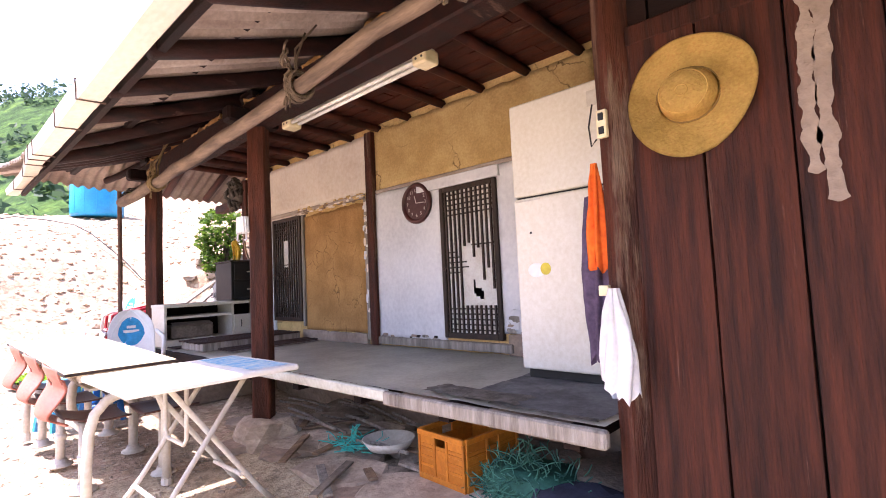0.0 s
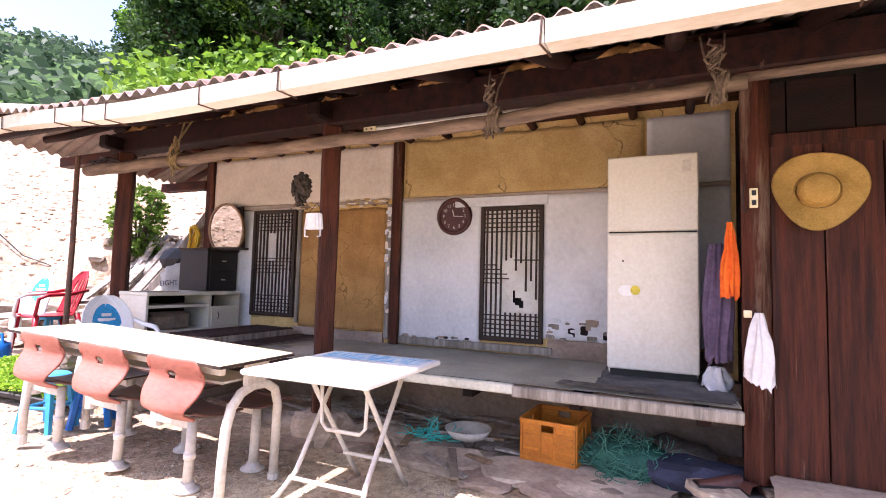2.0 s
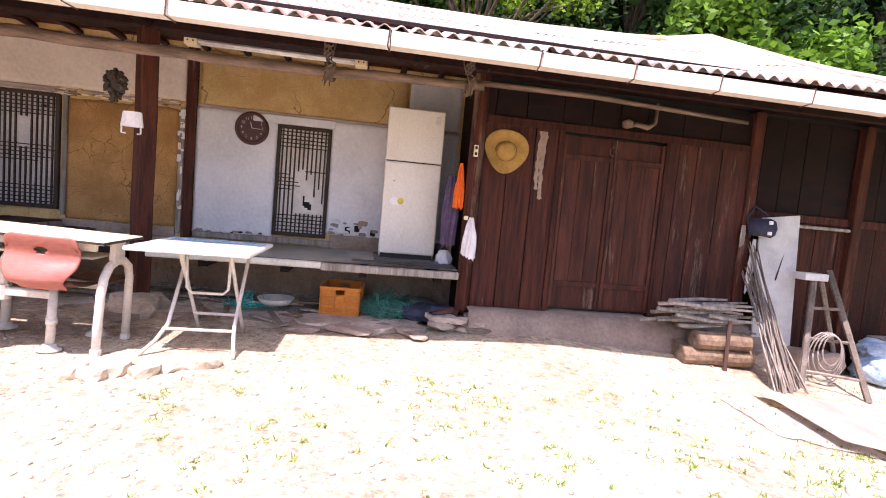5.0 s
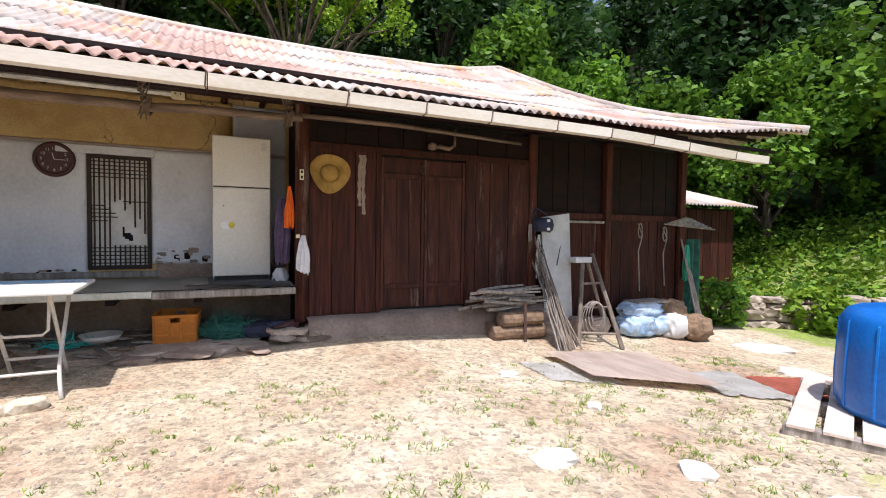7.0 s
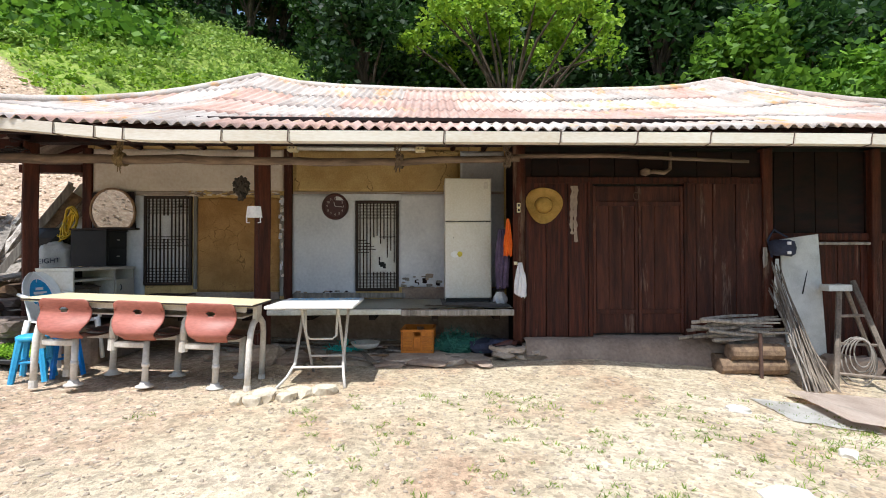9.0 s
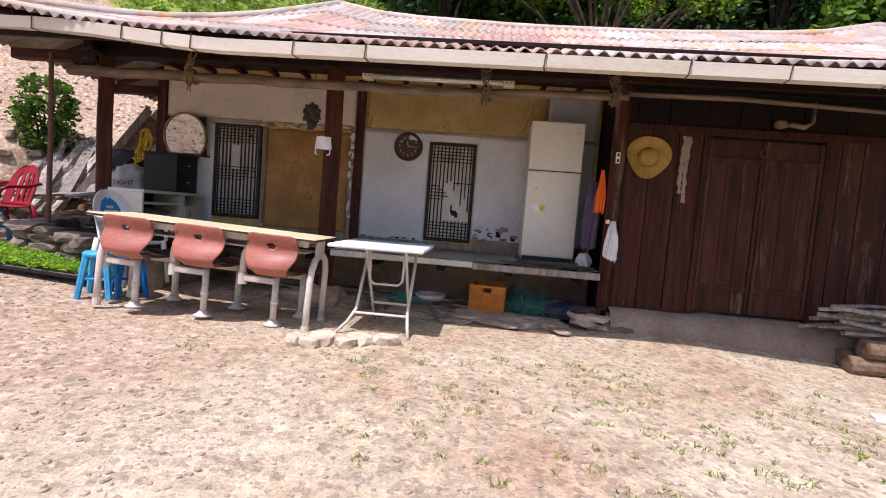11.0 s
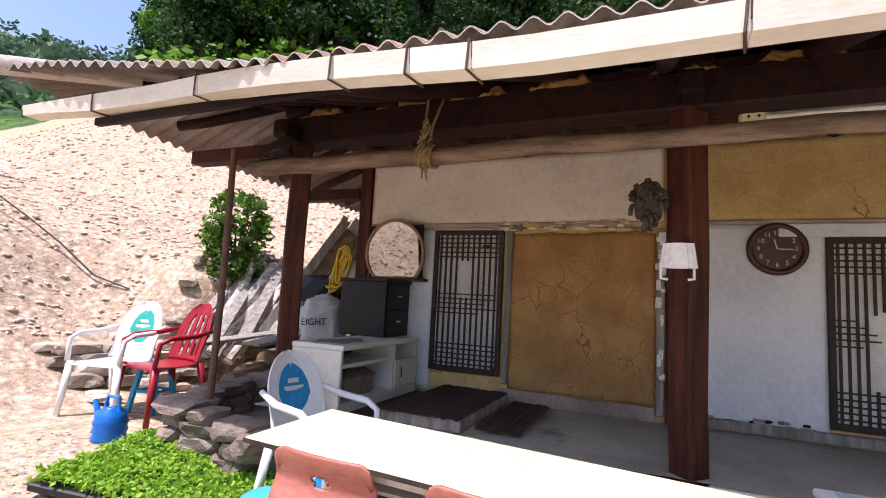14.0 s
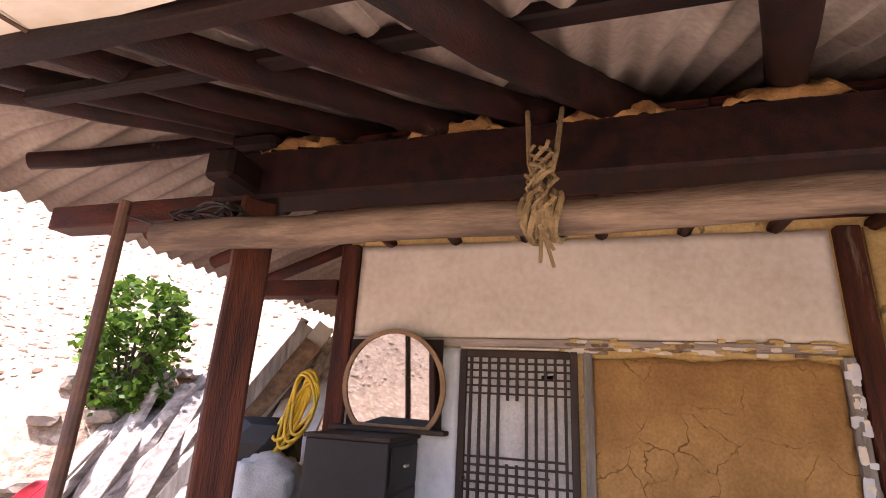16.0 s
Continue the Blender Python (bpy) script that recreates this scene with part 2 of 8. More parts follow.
M_STONE = mat("field_stone", (0.47, 0.385, 0.305), (0.28, 0.22, 0.17), 3, (1, 1, 1.8), 0.9, 0.6, 25, stain=(0.50, 0.40, 0.30), stain_at=0.6, vary=0.3, dist=0.02)
M_CEMENT = mat("cement_base", (0.36, 0.275, 0.215), (0.25, 0.18, 0.14), 2.0, (1, 1, 1), 0.95, 0.6, 25, stain=(0.20, 0.15, 0.12), stain_at=0.6, dist=0.02)
M_LINO = mat("worn_linoleum", (0.68, 0.69, 0.61), (0.50, 0.50, 0.43), 2.2, (1, 1, 1), 0.40, 0.15, 40, stain=(0.24, 0.20, 0.15), stain_at=0.64)
M_BARE = mat("pale_worn_board", (0.50, 0.42, 0.36), (0.32, 0.25, 0.21), 3, (6, 0.6, 6), 0.8, 0.4, 45, stain=(0.20, 0.14, 0.11), stain_at=0.6)
M_SHEET = mat("cement_roof_sheet", (0.56, 0.50, 0.45), (0.43, 0.35, 0.30), 1.6, (1, 1.5, 1), 0.9, 0.4, 45, stain=(0.62, 0.34, 0.15), stain_scale=0.9, stain_at=0.55, vary=0.18)
M_SHEETRED = mat("red_stained_roof_sheet", (0.56, 0.40, 0.34), (0.44, 0.27, 0.21), 1.6, (1, 1.5, 1), 0.9, 0.4, 45, stain=(0.60, 0.42, 0.24), stain_scale=0.9, stain_at=0.56, vary=0.18)
M_UNDER = mat("bare_sheet_underside", (0.40, 0.33, 0.28), (0.25, 0.19, 0.16), 2.0, (1, 1, 1), 0.95, 0.2, 45, stain=(0.20, 0.15, 0.11), stain_at=0.62)
M_GUTTER = mat("cream_gutter", (0.76, 0.70, 0.61), (0.66, 0.58, 0.47), 1.5, (1, 0.4, 2), 0.45, 0.08, 40, stain=(0.50, 0.34, 0.18), stain_at=0.70, vary=0.05)
M_STRAP = mat("rusty_strap", (0.10, 0.055, 0.04), None, 8, rough=0.7, bump=0.3)
M_WHITEMET = mat("white_enamel", (0.74, 0.70, 0.62), (0.67, 0.63, 0.55), 1.2, rough=0.38, bump=0.04, stain=(0.60, 0.53, 0.42), stain_at=0.74, vary=0.03)
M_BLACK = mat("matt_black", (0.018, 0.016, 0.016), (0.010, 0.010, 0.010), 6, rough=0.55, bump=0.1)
M_ROPED = mat("weathered_rope", (0.20, 0.145, 0.10), (0.10, 0.07, 0.05), 20, rough=0.95, bump=0.8, fine=120)
M_ROPE = mat("straw_rope", (0.31, 0.215, 0.105), (0.17, 0.115, 0.055), 20, rough=0.95, bump=0.8, fine=120)
M_BARK = mat("bark", (0.115, 0.085, 0.060), (0.055, 0.040, 0.028), 4, (3, 3, 0.6), 0.95, 0.9, 25, dist=0.03)
M_SEATRED = mat("faded_red_plywood", (0.43, 0.155, 0.115), (0.33, 0.105, 0.075), 2.5, (1, 0.3, 1), 0.42, 0.08, 60, vary=0.06)
M_SEATBRN = mat("brown_plywood", (0.11, 0.045, 0.035), (0.07, 0.028, 0.022), 3, rough=0.45, bump=0.1)
M_PALEMET = mat("pale_painted_steel", (0.66, 0.62, 0.56), (0.55, 0.50, 0.44), 4, rough=0.45, bump=0.12, stain=(0.32, 0.20, 0.12), stain_at=0.72, vary=0.05)
M_DESK = mat("cream_desk_top", (0.80, 0.70, 0.46), (0.72, 0.61, 0.38), 2, rough=0.4, bump=0.05, vary=0.03)
M_WPLASTIC = mat("white_plastic", (0.84, 0.84, 0.84), (0.77, 0.76, 0.74), 3, rough=0.4, bump=0.05, stain=(0.50, 0.44, 0.36), stain_at=0.72)
M_RPLASTIC = mat("red_plastic", (0.33, 0.012, 0.022), (0.25, 0.009, 0.016), 3, rough=0.38, bump=0.05)
M_BPLASTIC = mat("blue_plastic", (0.01, 0.19, 0.62), (0.008, 0.13, 0.50), 2, rough=0.35, bump=0.05)
M_TANK = mat("cyan_blue_tank", (0.01, 0.34, 0.72), (0.01, 0.27, 0.62), 2, rough=0.35, bump=0.05)
M_CYAN = mat("sky_blue_plastic", (0.05, 0.38, 0.66), (0.03, 0.28, 0.56), 3, rough=0.4, bump=0.05)
M_CRATE = mat("orange_yellow_crate", (0.60, 0.205, 0.018), (0.48, 0.145, 0.014), 4, rough=0.5, bump=0.1, stain=(0.30, 0.16, 0.05), stain_at=0.66)
M_GREEN = mat("green_plastic", (0.02, 0.33, 0.20), (0.015, 0.24, 0.15), 5, rough=0.5, bump=0.1)
M_TEAL = mat("teal_plastic", (0.03, 0.50, 0.45), (0.02, 0.40, 0.36), 5, rough=0.5, bump=0.1)
M_NET = mat("green_net", (0.028, 0.13, 0.09), (0.012, 0.07, 0.05), 9, rough=0.8, bump=0.3)
M_STRAW = mat("straw", (0.76, 0.49, 0.14), (0.58, 0.35, 0.08), 8, (1, 1, 1), 0.75, 0.4, 90)
M_ORANGE = mat("orange_cloth", (0.85, 0.17, 0.015), (0.72, 0.11, 0.01), 5, rough=0.9, bump=0.3)
M_PURPLE = mat("purple_cloth", (0.13, 0.09, 0.16), (0.08, 0.055, 0.10), 5, rough=0.95, bump=0.4)
M_WCLOTH = mat("white_cloth", (0.78, 0.76, 0.78), (0.66, 0.64, 0.67), 5, rough=0.95, bump=0.3)
M_NAVY = mat("navy_cloth", (0.045, 0.05, 0.085), (0.03, 0.032, 0.055), 6, rough=0.95, bump=0.3)
M_SACK = mat("white_woven_sack", (0.62, 0.62, 0.60), (0.48, 0.48, 0.46), 4, rough=0.85, bump=0.4, fine=90)
M_BSACK = mat("blue_white_sack", (0.50, 0.58, 0.66), (0.24, 0.38, 0.55), 5, rough=0.8, bump=0.5)
M_YHOSE = mat("yellow_hose", (0.72, 0.47, 0.03), None, 4, rough=0.4, bump=0.05)
M_BROWNMAT = mat("dark_brown_mat", (0.075, 0.042, 0.035), (0.040, 0.024, 0.020), 5, (1, 5, 1), 0.9, 0.5, 60)
M_LOG = mat("cut_log", (0.30, 0.20, 0.12), (0.16, 0.10, 0.065), 4, (1, 4, 4), 0.85, 0.6, 30)
M_DEBRIS = mat("dusty_clutter", (0.26, 0.21, 0.165), (0.15, 0.12, 0.095), 5, rough=0.95, bump=0.6, vary=0.3)
M_PLY = mat("old_plywood_sheet", (0.70, 0.60, 0.52), (0.57, 0.46, 0.38), 2, (1, 3, 1), 0.8, 0.25, 45, stain=(0.56, 0.48, 0.40), stain_at=0.58)
M_WSHEET = mat("white_torn_sheet", (0.72, 0.70, 0.66), (0.58, 0.55, 0.50), 4, rough=0.8, bump=0.4)
M_REDMAT = mat("faded_red_sheet", (0.50, 0.15, 0.10), (0.42, 0.12, 0.08), 4, rough=0.9, bump=0.3)
M_CLOCK = mat("dark_clock_rim", (0.075, 0.022, 0.020), (0.045, 0.014, 0.013), 4, rough=0.3, bump=0.05)
M_FACE = mat("maroon_clock_face", (0.085, 0.035, 0.038), None, 4, rough=0.5, bump=0.03)
M_INK = mat("pale_print", (0.60, 0.55, 0.50), None, 4, rough=0.7, bump=0.0)
M_LEAF1 = leafy("broad_leaves", (0.20, 0.36, 0.036), (0.042, 0.110, 0.013))
M_LEAF2 = leafy("dark_leaves", (0.046, 0.100, 0.020), (0.010, 0.034, 0.008))
M_LEAF3 = leafy("yellow_green_leaves", (0.29, 0.42, 0.034), (0.10, 0.20, 0.017))
M_LEAF6 = leafy("pale_grass", (0.34, 0.45, 0.09), (0.16, 0.26, 0.05))
M_LEAF4 = leafy("seedling_leaves", (0.30, 0.46, 0.04), (0.15, 0.30, 0.025))
M_MIRROR = bpy.data.materials.new("mirror_glass")
M_MIRROR.use_nodes = True
M_MIRROR.node_tree.nodes["Principled BSDF"].inputs["Metallic"].default_value = 1.0
M_MIRROR.node_tree.nodes["Principled BSDF"].inputs["Roughness"].default_value = 0.03
M_MIRROR.node_tree.nodes["Principled BSDF"].inputs["Base Color"].default_value = (0.46, 0.45, 0.42, 1)


def ground_material():
    """Bare soil, gravel slope, grass and forest floor, told apart by the mesh's zone attribute."""
    m = bpy.data.materials.new("soil_and_grass")
    m.use_nodes = True
    nt = m.node_tree
    N, L = nt.nodes, nt.links
    b = N["Principled BSDF"]
    tc, at = N.new("ShaderNodeTexCoord"), N.new("ShaderNodeAttribute")
    at.attribute_name = "zone"
    sep = N.new("ShaderNodeSeparateColor")
    L.new(at.outputs["Color"], sep.inputs[0])

    def nz(scale, detail=6, rough=0.6):
        n = N.new("ShaderNodeTexNoise")
        n.inputs["Scale"].default_value, n.inputs["Detail"].default_value, n.inputs["Roughness"].default_value = scale, detail, rough
        L.new(tc.outputs["Object"], n.inputs["Vector"])
        return n.outputs["Fac"]

    def ramp(fac, stops):
        r = N.new("ShaderNodeValToRGB")
        e = r.color_ramp.elements
        while len(e) < len(stops):
            e.new(0.5)
        for el, (p, c) in zip(e, stops):
            el.position, el.color = p, (*c, 1)
        L.new(fac, r.inputs[0])
        return r.outputs[0]

    def mix(fac, a, c, mode="MIX"):
        x = N.new("ShaderNodeMixRGB")
        x.blend_type = mode
        if isinstance(fac, float):
            x.inputs[0].default_value = fac
        else:
            L.new(fac, x.inputs[0])
        L.new(a, x.inputs[1]), L.new(c, x.inputs[2])
        return x.outputs[0]

    def over(mask, n, width=0.25):
        """The mask, frayed by noise."""
        s = N.new("ShaderNodeMath")
        s.operation = "ADD"
        L.new(mask, s.inputs[0]), L.new(n, s.inputs[1])
        r = N.new("ShaderNodeMapRange")
        r.inputs["From Min"].default_value, r.inputs["From Max"].default_value = 1.0 - width / 2, 1.0 + width / 2
        L.new(s.outputs[0], r.inputs["Value"])
        return r.outputs[0]

    n1, n2, n3 = nz(0.7), nz(6.0), nz(45.0, 4)
    yard = ramp(n1, [(0.36, (0.46, 0.32, 0.215)), (0.5, (0.52, 0.43, 0.30)), (0.62, (0.57, 0.49, 0.36))])
    yard = mix(0.55, yard, ramp(n2, [(0.3, (0.25, 0.25, 0.25)), (0.7, (0.72, 0.72, 0.72))]), "OVERLAY")
    vor = N.new("ShaderNodeTexVoronoi")
    vor.inputs["Scale"].default_value = 11.0
    L.new(tc.outputs["Object"], vor.inputs["Vector"])
    hill = ramp(n2, [(0.35, (0.45, 0.315, 0.215)), (0.5, (0.56, 0.425, 0.30)), (0.64, (0.61, 0.50, 0.375))])
    hill = mix(0.5, hill, ramp(vor.outputs["Distance"], [(0.1, (0.75, 0.75, 0.75)), (0.55, (0.25, 0.25, 0.25))]), "OVERLAY")
    grass = ramp(n2, [(0.35, (0.15, 0.21, 0.040)), (0.55, (0.25, 0.33, 0.060)), (0.68, (0.36, 0.37, 0.12))])
    forest = ramp(nz(0.25), [(0.38, (0.022, 0.050, 0.016)), (0.52, (0.045, 0.095, 0.024)), (0.66, (0.085, 0.15, 0.032))])
    far = ramp(nz(1.6, 3), [(0.4, (0.35, 0.35, 0.35)), (0.62, (0.65, 0.65, 0.65))])
    forest = mix(0.8, forest, far, "OVERLAY")
    col = mix(over(sep.outputs[0], n2), yard, hill)
    spk = N.new("ShaderNodeTexVoronoi")
    spk.inputs["Scale"].default_value = 26.0
    L.new(tc.outputs["Object"], spk.inputs["Vector"])
    col = mix(0.55, col, ramp(spk.outputs["Color"], [(0.15, (0.22, 0.22, 0.22)), (0.45, (0.5, 0.5, 0.5)), (0.9, (0.62, 0.62, 0.62))]), "OVERLAY")
    tuft = over(sep.outputs[1], n2, 0.2)
    col = mix(tuft, col, grass)
    col = mix(over(sep.outputs[2], n1, 0.3), col, forest)
    col = mix(0.45, col, ramp(n3, [(0.3, (0.3, 0.3, 0.3)), (0.7, (0.7, 0.7, 0.7))]), "OVERLAY")
    L.new(col, b.inputs["Base Color"])
    b.inputs["Roughness"].default_value = 0.95
    b.inputs["Specular IOR Level"].default_value = 0.15
    ad, bp = N.new("ShaderNodeMath"), N.new("ShaderNodeBump")
    ad.operation = "ADD"
    L.new(n2, ad.inputs[0]), L.new(n3, ad.inputs[1])
    L.new(ad.outputs[0], bp.inputs["Height"])
    bp.inputs["Strength"].default_value, bp.inputs["Distance"].default_value = 0.7, 0.03
    L.new(bp.outputs[0], b.inputs["Normal"])
    return m


# ---------- ground ----------
def height(x, y):
    """The ground: a yard, a stony bank to the left, a gravel slope, a wooded hillside behind, mountains far off."""
    z = 0.35 * ease(5.6, 8.4, y) - 0.07 * max(0.0, min(0.2 - y, 9.0)) * ease(6.0, 0.0, -x) + 0.06 * ease(0.9, 1.5, x) * ease(2.0, 0.5, y)
    steep = ease(2.4, 3.8, x)
    z += 1.75 * (steep * ease(9.9, 10.9, y + 0.25 * max(0.0, x - 1.5)) + (1 - steep) * ease(9.3, 13.2, y)) * ease(-0.6, 1.0, x)
    z += 1.75 * ease(8.6, 13.2, y) * ease(1.0, -0.6, x)
    s = max(0.0, y - 11.0)
    top = 7.0 + 0.35 * max(0.0, x - 2.5)
    z += 0.215 * min(s, top) - 0.06 * max(0.0, min(s - top, 25.0))
    z += 0.06 * max(0.0, min(x, 8.0)) * ease(11.0, 15.0, y)
    b = max(0.0, x - 7.6 + 0.15 * y)
    z += 0.20 * ease(0, 2.0, b) + (0.52 * min(b, 34.0) + 0.2 * max(0.0, min(b - 34.0, 60)))
    r = max(0.0, -y - 9.0 - 0.15 * x)
    z += 0.33 * min(r, 40.0) * ease(0.0, 5.0, r) * ease(-9.0, 2.0, x)
    d = math.hypot(x, y)
    z += 50.0 * ease(48, 200, d) * (0.62 + 0.45 * noise.noise(Vector((x * 0.011, y * 0.011, 3.0)))) * ease(-260, 60, x + 0.6 * y)
    if d > 30:
        z += 1.6 * fbm(x, y, 1.0, 0.10) * ease(30, 60, d)
    rough = 0.012 + 0.06 * ease(9.5, 11.5, y) + 0.15 * ease(9, 12, x)
    return z + rough * fbm(x, y, 0.0, 1.1) + 0.25 * ease(10, 14, x) * fbm(x, y, 5.0, 0.5)


def grass_edge(x):
    """Where the gravel slope gives way to the green hillside."""
    return 6.5 + 0.75 * max(0.0, x - 4.0) + 1.0 * max(0.0, x - 9.0)


def open_slope(x, y):
    """1 on the open grassy hillside behind the house, 0 in the wood."""
    k = (y - 2.0) / max(1.0, x + 4.0)
    return ease(0.16, 0.28, k) * ease(1.15, 0.95, k) * ease(33, 28, x)


def build_ground():
    def axis(lo, hi, fine_lo, fine_hi, step):
        out = [fine_lo + step * i for i in range(int((fine_hi - fine_lo) / step) + 1)]
        s, v = step, fine_hi
        while v < hi:
            s *= 1.13
            v += s
            out.append(v)
        s, v = step, fine_lo
        while v > lo:
            s *= 1.13
            v -= s
            out.insert(0, v)
        return out
    xs, ys = axis(-320, 420, -6, 15, 0.16), axis(-320, 420, -9, 22, 0.16)
    co = [(x, y, height(x, y)) for x in xs for y in ys]
    n = len(ys)
    fs = [(i * n + j, (i + 1) * n + j, (i + 1) * n + j + 1, i * n + j + 1) for i in range(len(xs) - 1) for j in range(n - 1)]
    me = bpy.data.meshes.new("ground")
    me.from_pydata(co, [], fs)
    at = me.color_attributes.new("zone", "FLOAT_COLOR", "POINT")
    buf = np.zeros((len(co), 4), dtype=np.float32)
    for i, (x, y, z) in enumerate(co):
        hill = max(ease(8.6, 10.2, y), 0.56 * ease(2.0, 5.5, y)) * ease(40, 28, y)
        back = ease(7.5, 9.0, x + 0.15 * y)
        right = ease(6.0, 8.0, -y)
        tuft = 0.42 * ease(-2.0, -4.2, x + 0.5 * y - 0.2) * ease(2.6, 1.0, x)
        edge = grass_edge(x)
        grass = max(back * ease(edge + 1.0, edge - 1.0, y), 0.62 * right, tuft, 0.40 * ease(17, 24, y), 0.40 * ease(2.4, 3.5, x) * ease(7.6, 8.4, y) * ease(10.6, 9.8, y))
        forest = max(ease(16.0, 22.0, x + 0.1 * y) * (1 - open_slope(x, y)), ease(11.0, 17.0, -y), ease(27, 34, y), ease(32, 48, -x))
        buf[i] = (hill, grass, forest, 1)
    at.data.foreach_set("color", buf.ravel())
    me.materials.append(ground_material())
    me.shade_smooth()
    return tagged(new("ground", me), "bare sunlit yard of pale soil rising into a gravel slope and wooded hills", "ground", kind="structure")


build_ground()

# ---------- house: plan ----------
XW, XP = 3.10, 1.77               # back wall of the porch; line of posts and kitchen wall
Y_R, Y_K, Y_P2, Y_L = -5.42, 1.02, 4.32, 7.42
Z_F = 0.68                        # porch floor
XE, XR, XB = 0.34, 5.0, 9.2       # front eave, ridge, rear eave
RIDGE_L, RIDGE_R = 5.45, -3.65
TIP_L, TIP_R = 8.75, -6.45


def eave_z(y):
    e = 2.63 + 0.05 * ease(1.0, 4.0, abs(y - 1.9))
    return e + 0.36 * ease(5.2, 8.9, y) ** 1.5 + 0.28 * ease(-2.4, -6.5, y) ** 1.5


def roof_z(x, y):
    """Height of the front or rear slope."""
    t = (x - XE) / (XR - XE) if x <= XR else (XB - x) / (XB - XR)
    ridge = 4.53 + 0.07 * ease(0.8, 3.4, abs(y - 0.9)) + 0.20 * ease(3.4, 4.5, abs(y - 0.9))
    sag = -(0.10 + 0.12 * max(ease(5.0, 6.1, y), ease(-3.2, -4.2, y))) * math.sin(math.pi * min(1.0, max(0.0, t)))
    return lerp(eave_z(y), ridge, t) + sag


def hip_z(y, x, left):
    """Height of an end slope, at depth x."""
    tip, top = (TIP_L, RIDGE_L) if left else (TIP_R, RIDGE_R)
    t = (tip - y) / (tip - top)
    mid = abs(x - XR) / (XR - XE)
    low = 2.86 + 0.16 * mid ** 3
    return lerp(low, 4.80, t) - 0.20 * math.sin(math.pi * min(1, max(0, t)))


def limit(x):
    """How far the front and rear slopes reach sideways at depth x."""
    t = (x - XE) / (XR - XE) if x <= XR else (XB - x) / (XB - XR)
    return lerp(TIP_R, RIDGE_R, t), lerp(TIP_L, RIDGE_L, t)


WAVE, PITCH = 0.021, 0.130


def wave(v):
    return WAVE * math.cos(2 * math.pi * v / PITCH)


def sheet_faces(bm, rows):
    """A thin corrugated sheet from its upper side: faces above, faces below, and its edges."""
    low = [[bm.verts.new(v.co - Vector((0, 0, 0.008))) for v in line] for line in rows]
    nu, nv = len(rows) - 1, len(rows[0]) - 1
    made = 0
    for i in range(nu):
        for j in range(nv):
            a, b, c, d = rows[i][j].co, rows[i][j + 1].co, rows[i + 1][j + 1].co, rows[i + 1][j].co
            if (a - b).length < 0.004 and (c - d).length < 0.004:
                continue
            up = (b - a).cross(d - a).z + (d - c).cross(b - c).z > 0
            q = (rows[i][j], rows[i][j + 1], rows[i + 1][j + 1], rows[i + 1][j])
            p = (low[i][j], low[i][j + 1], low[i + 1][j + 1], low[i + 1][j])
            bm.faces.new(q if up else q[::-1])
            bm.faces.new(p[::-1] if up else p).material_index = 1
            made += 1
            if i == 0:
                bm.faces.new((rows[0][j], low[0][j], low[0][j + 1], rows[0][j + 1]))
    bmesh.ops.delete(bm, geom=[v for v in bm.verts if not v.link_faces], context="VERTS")
    return made > 4


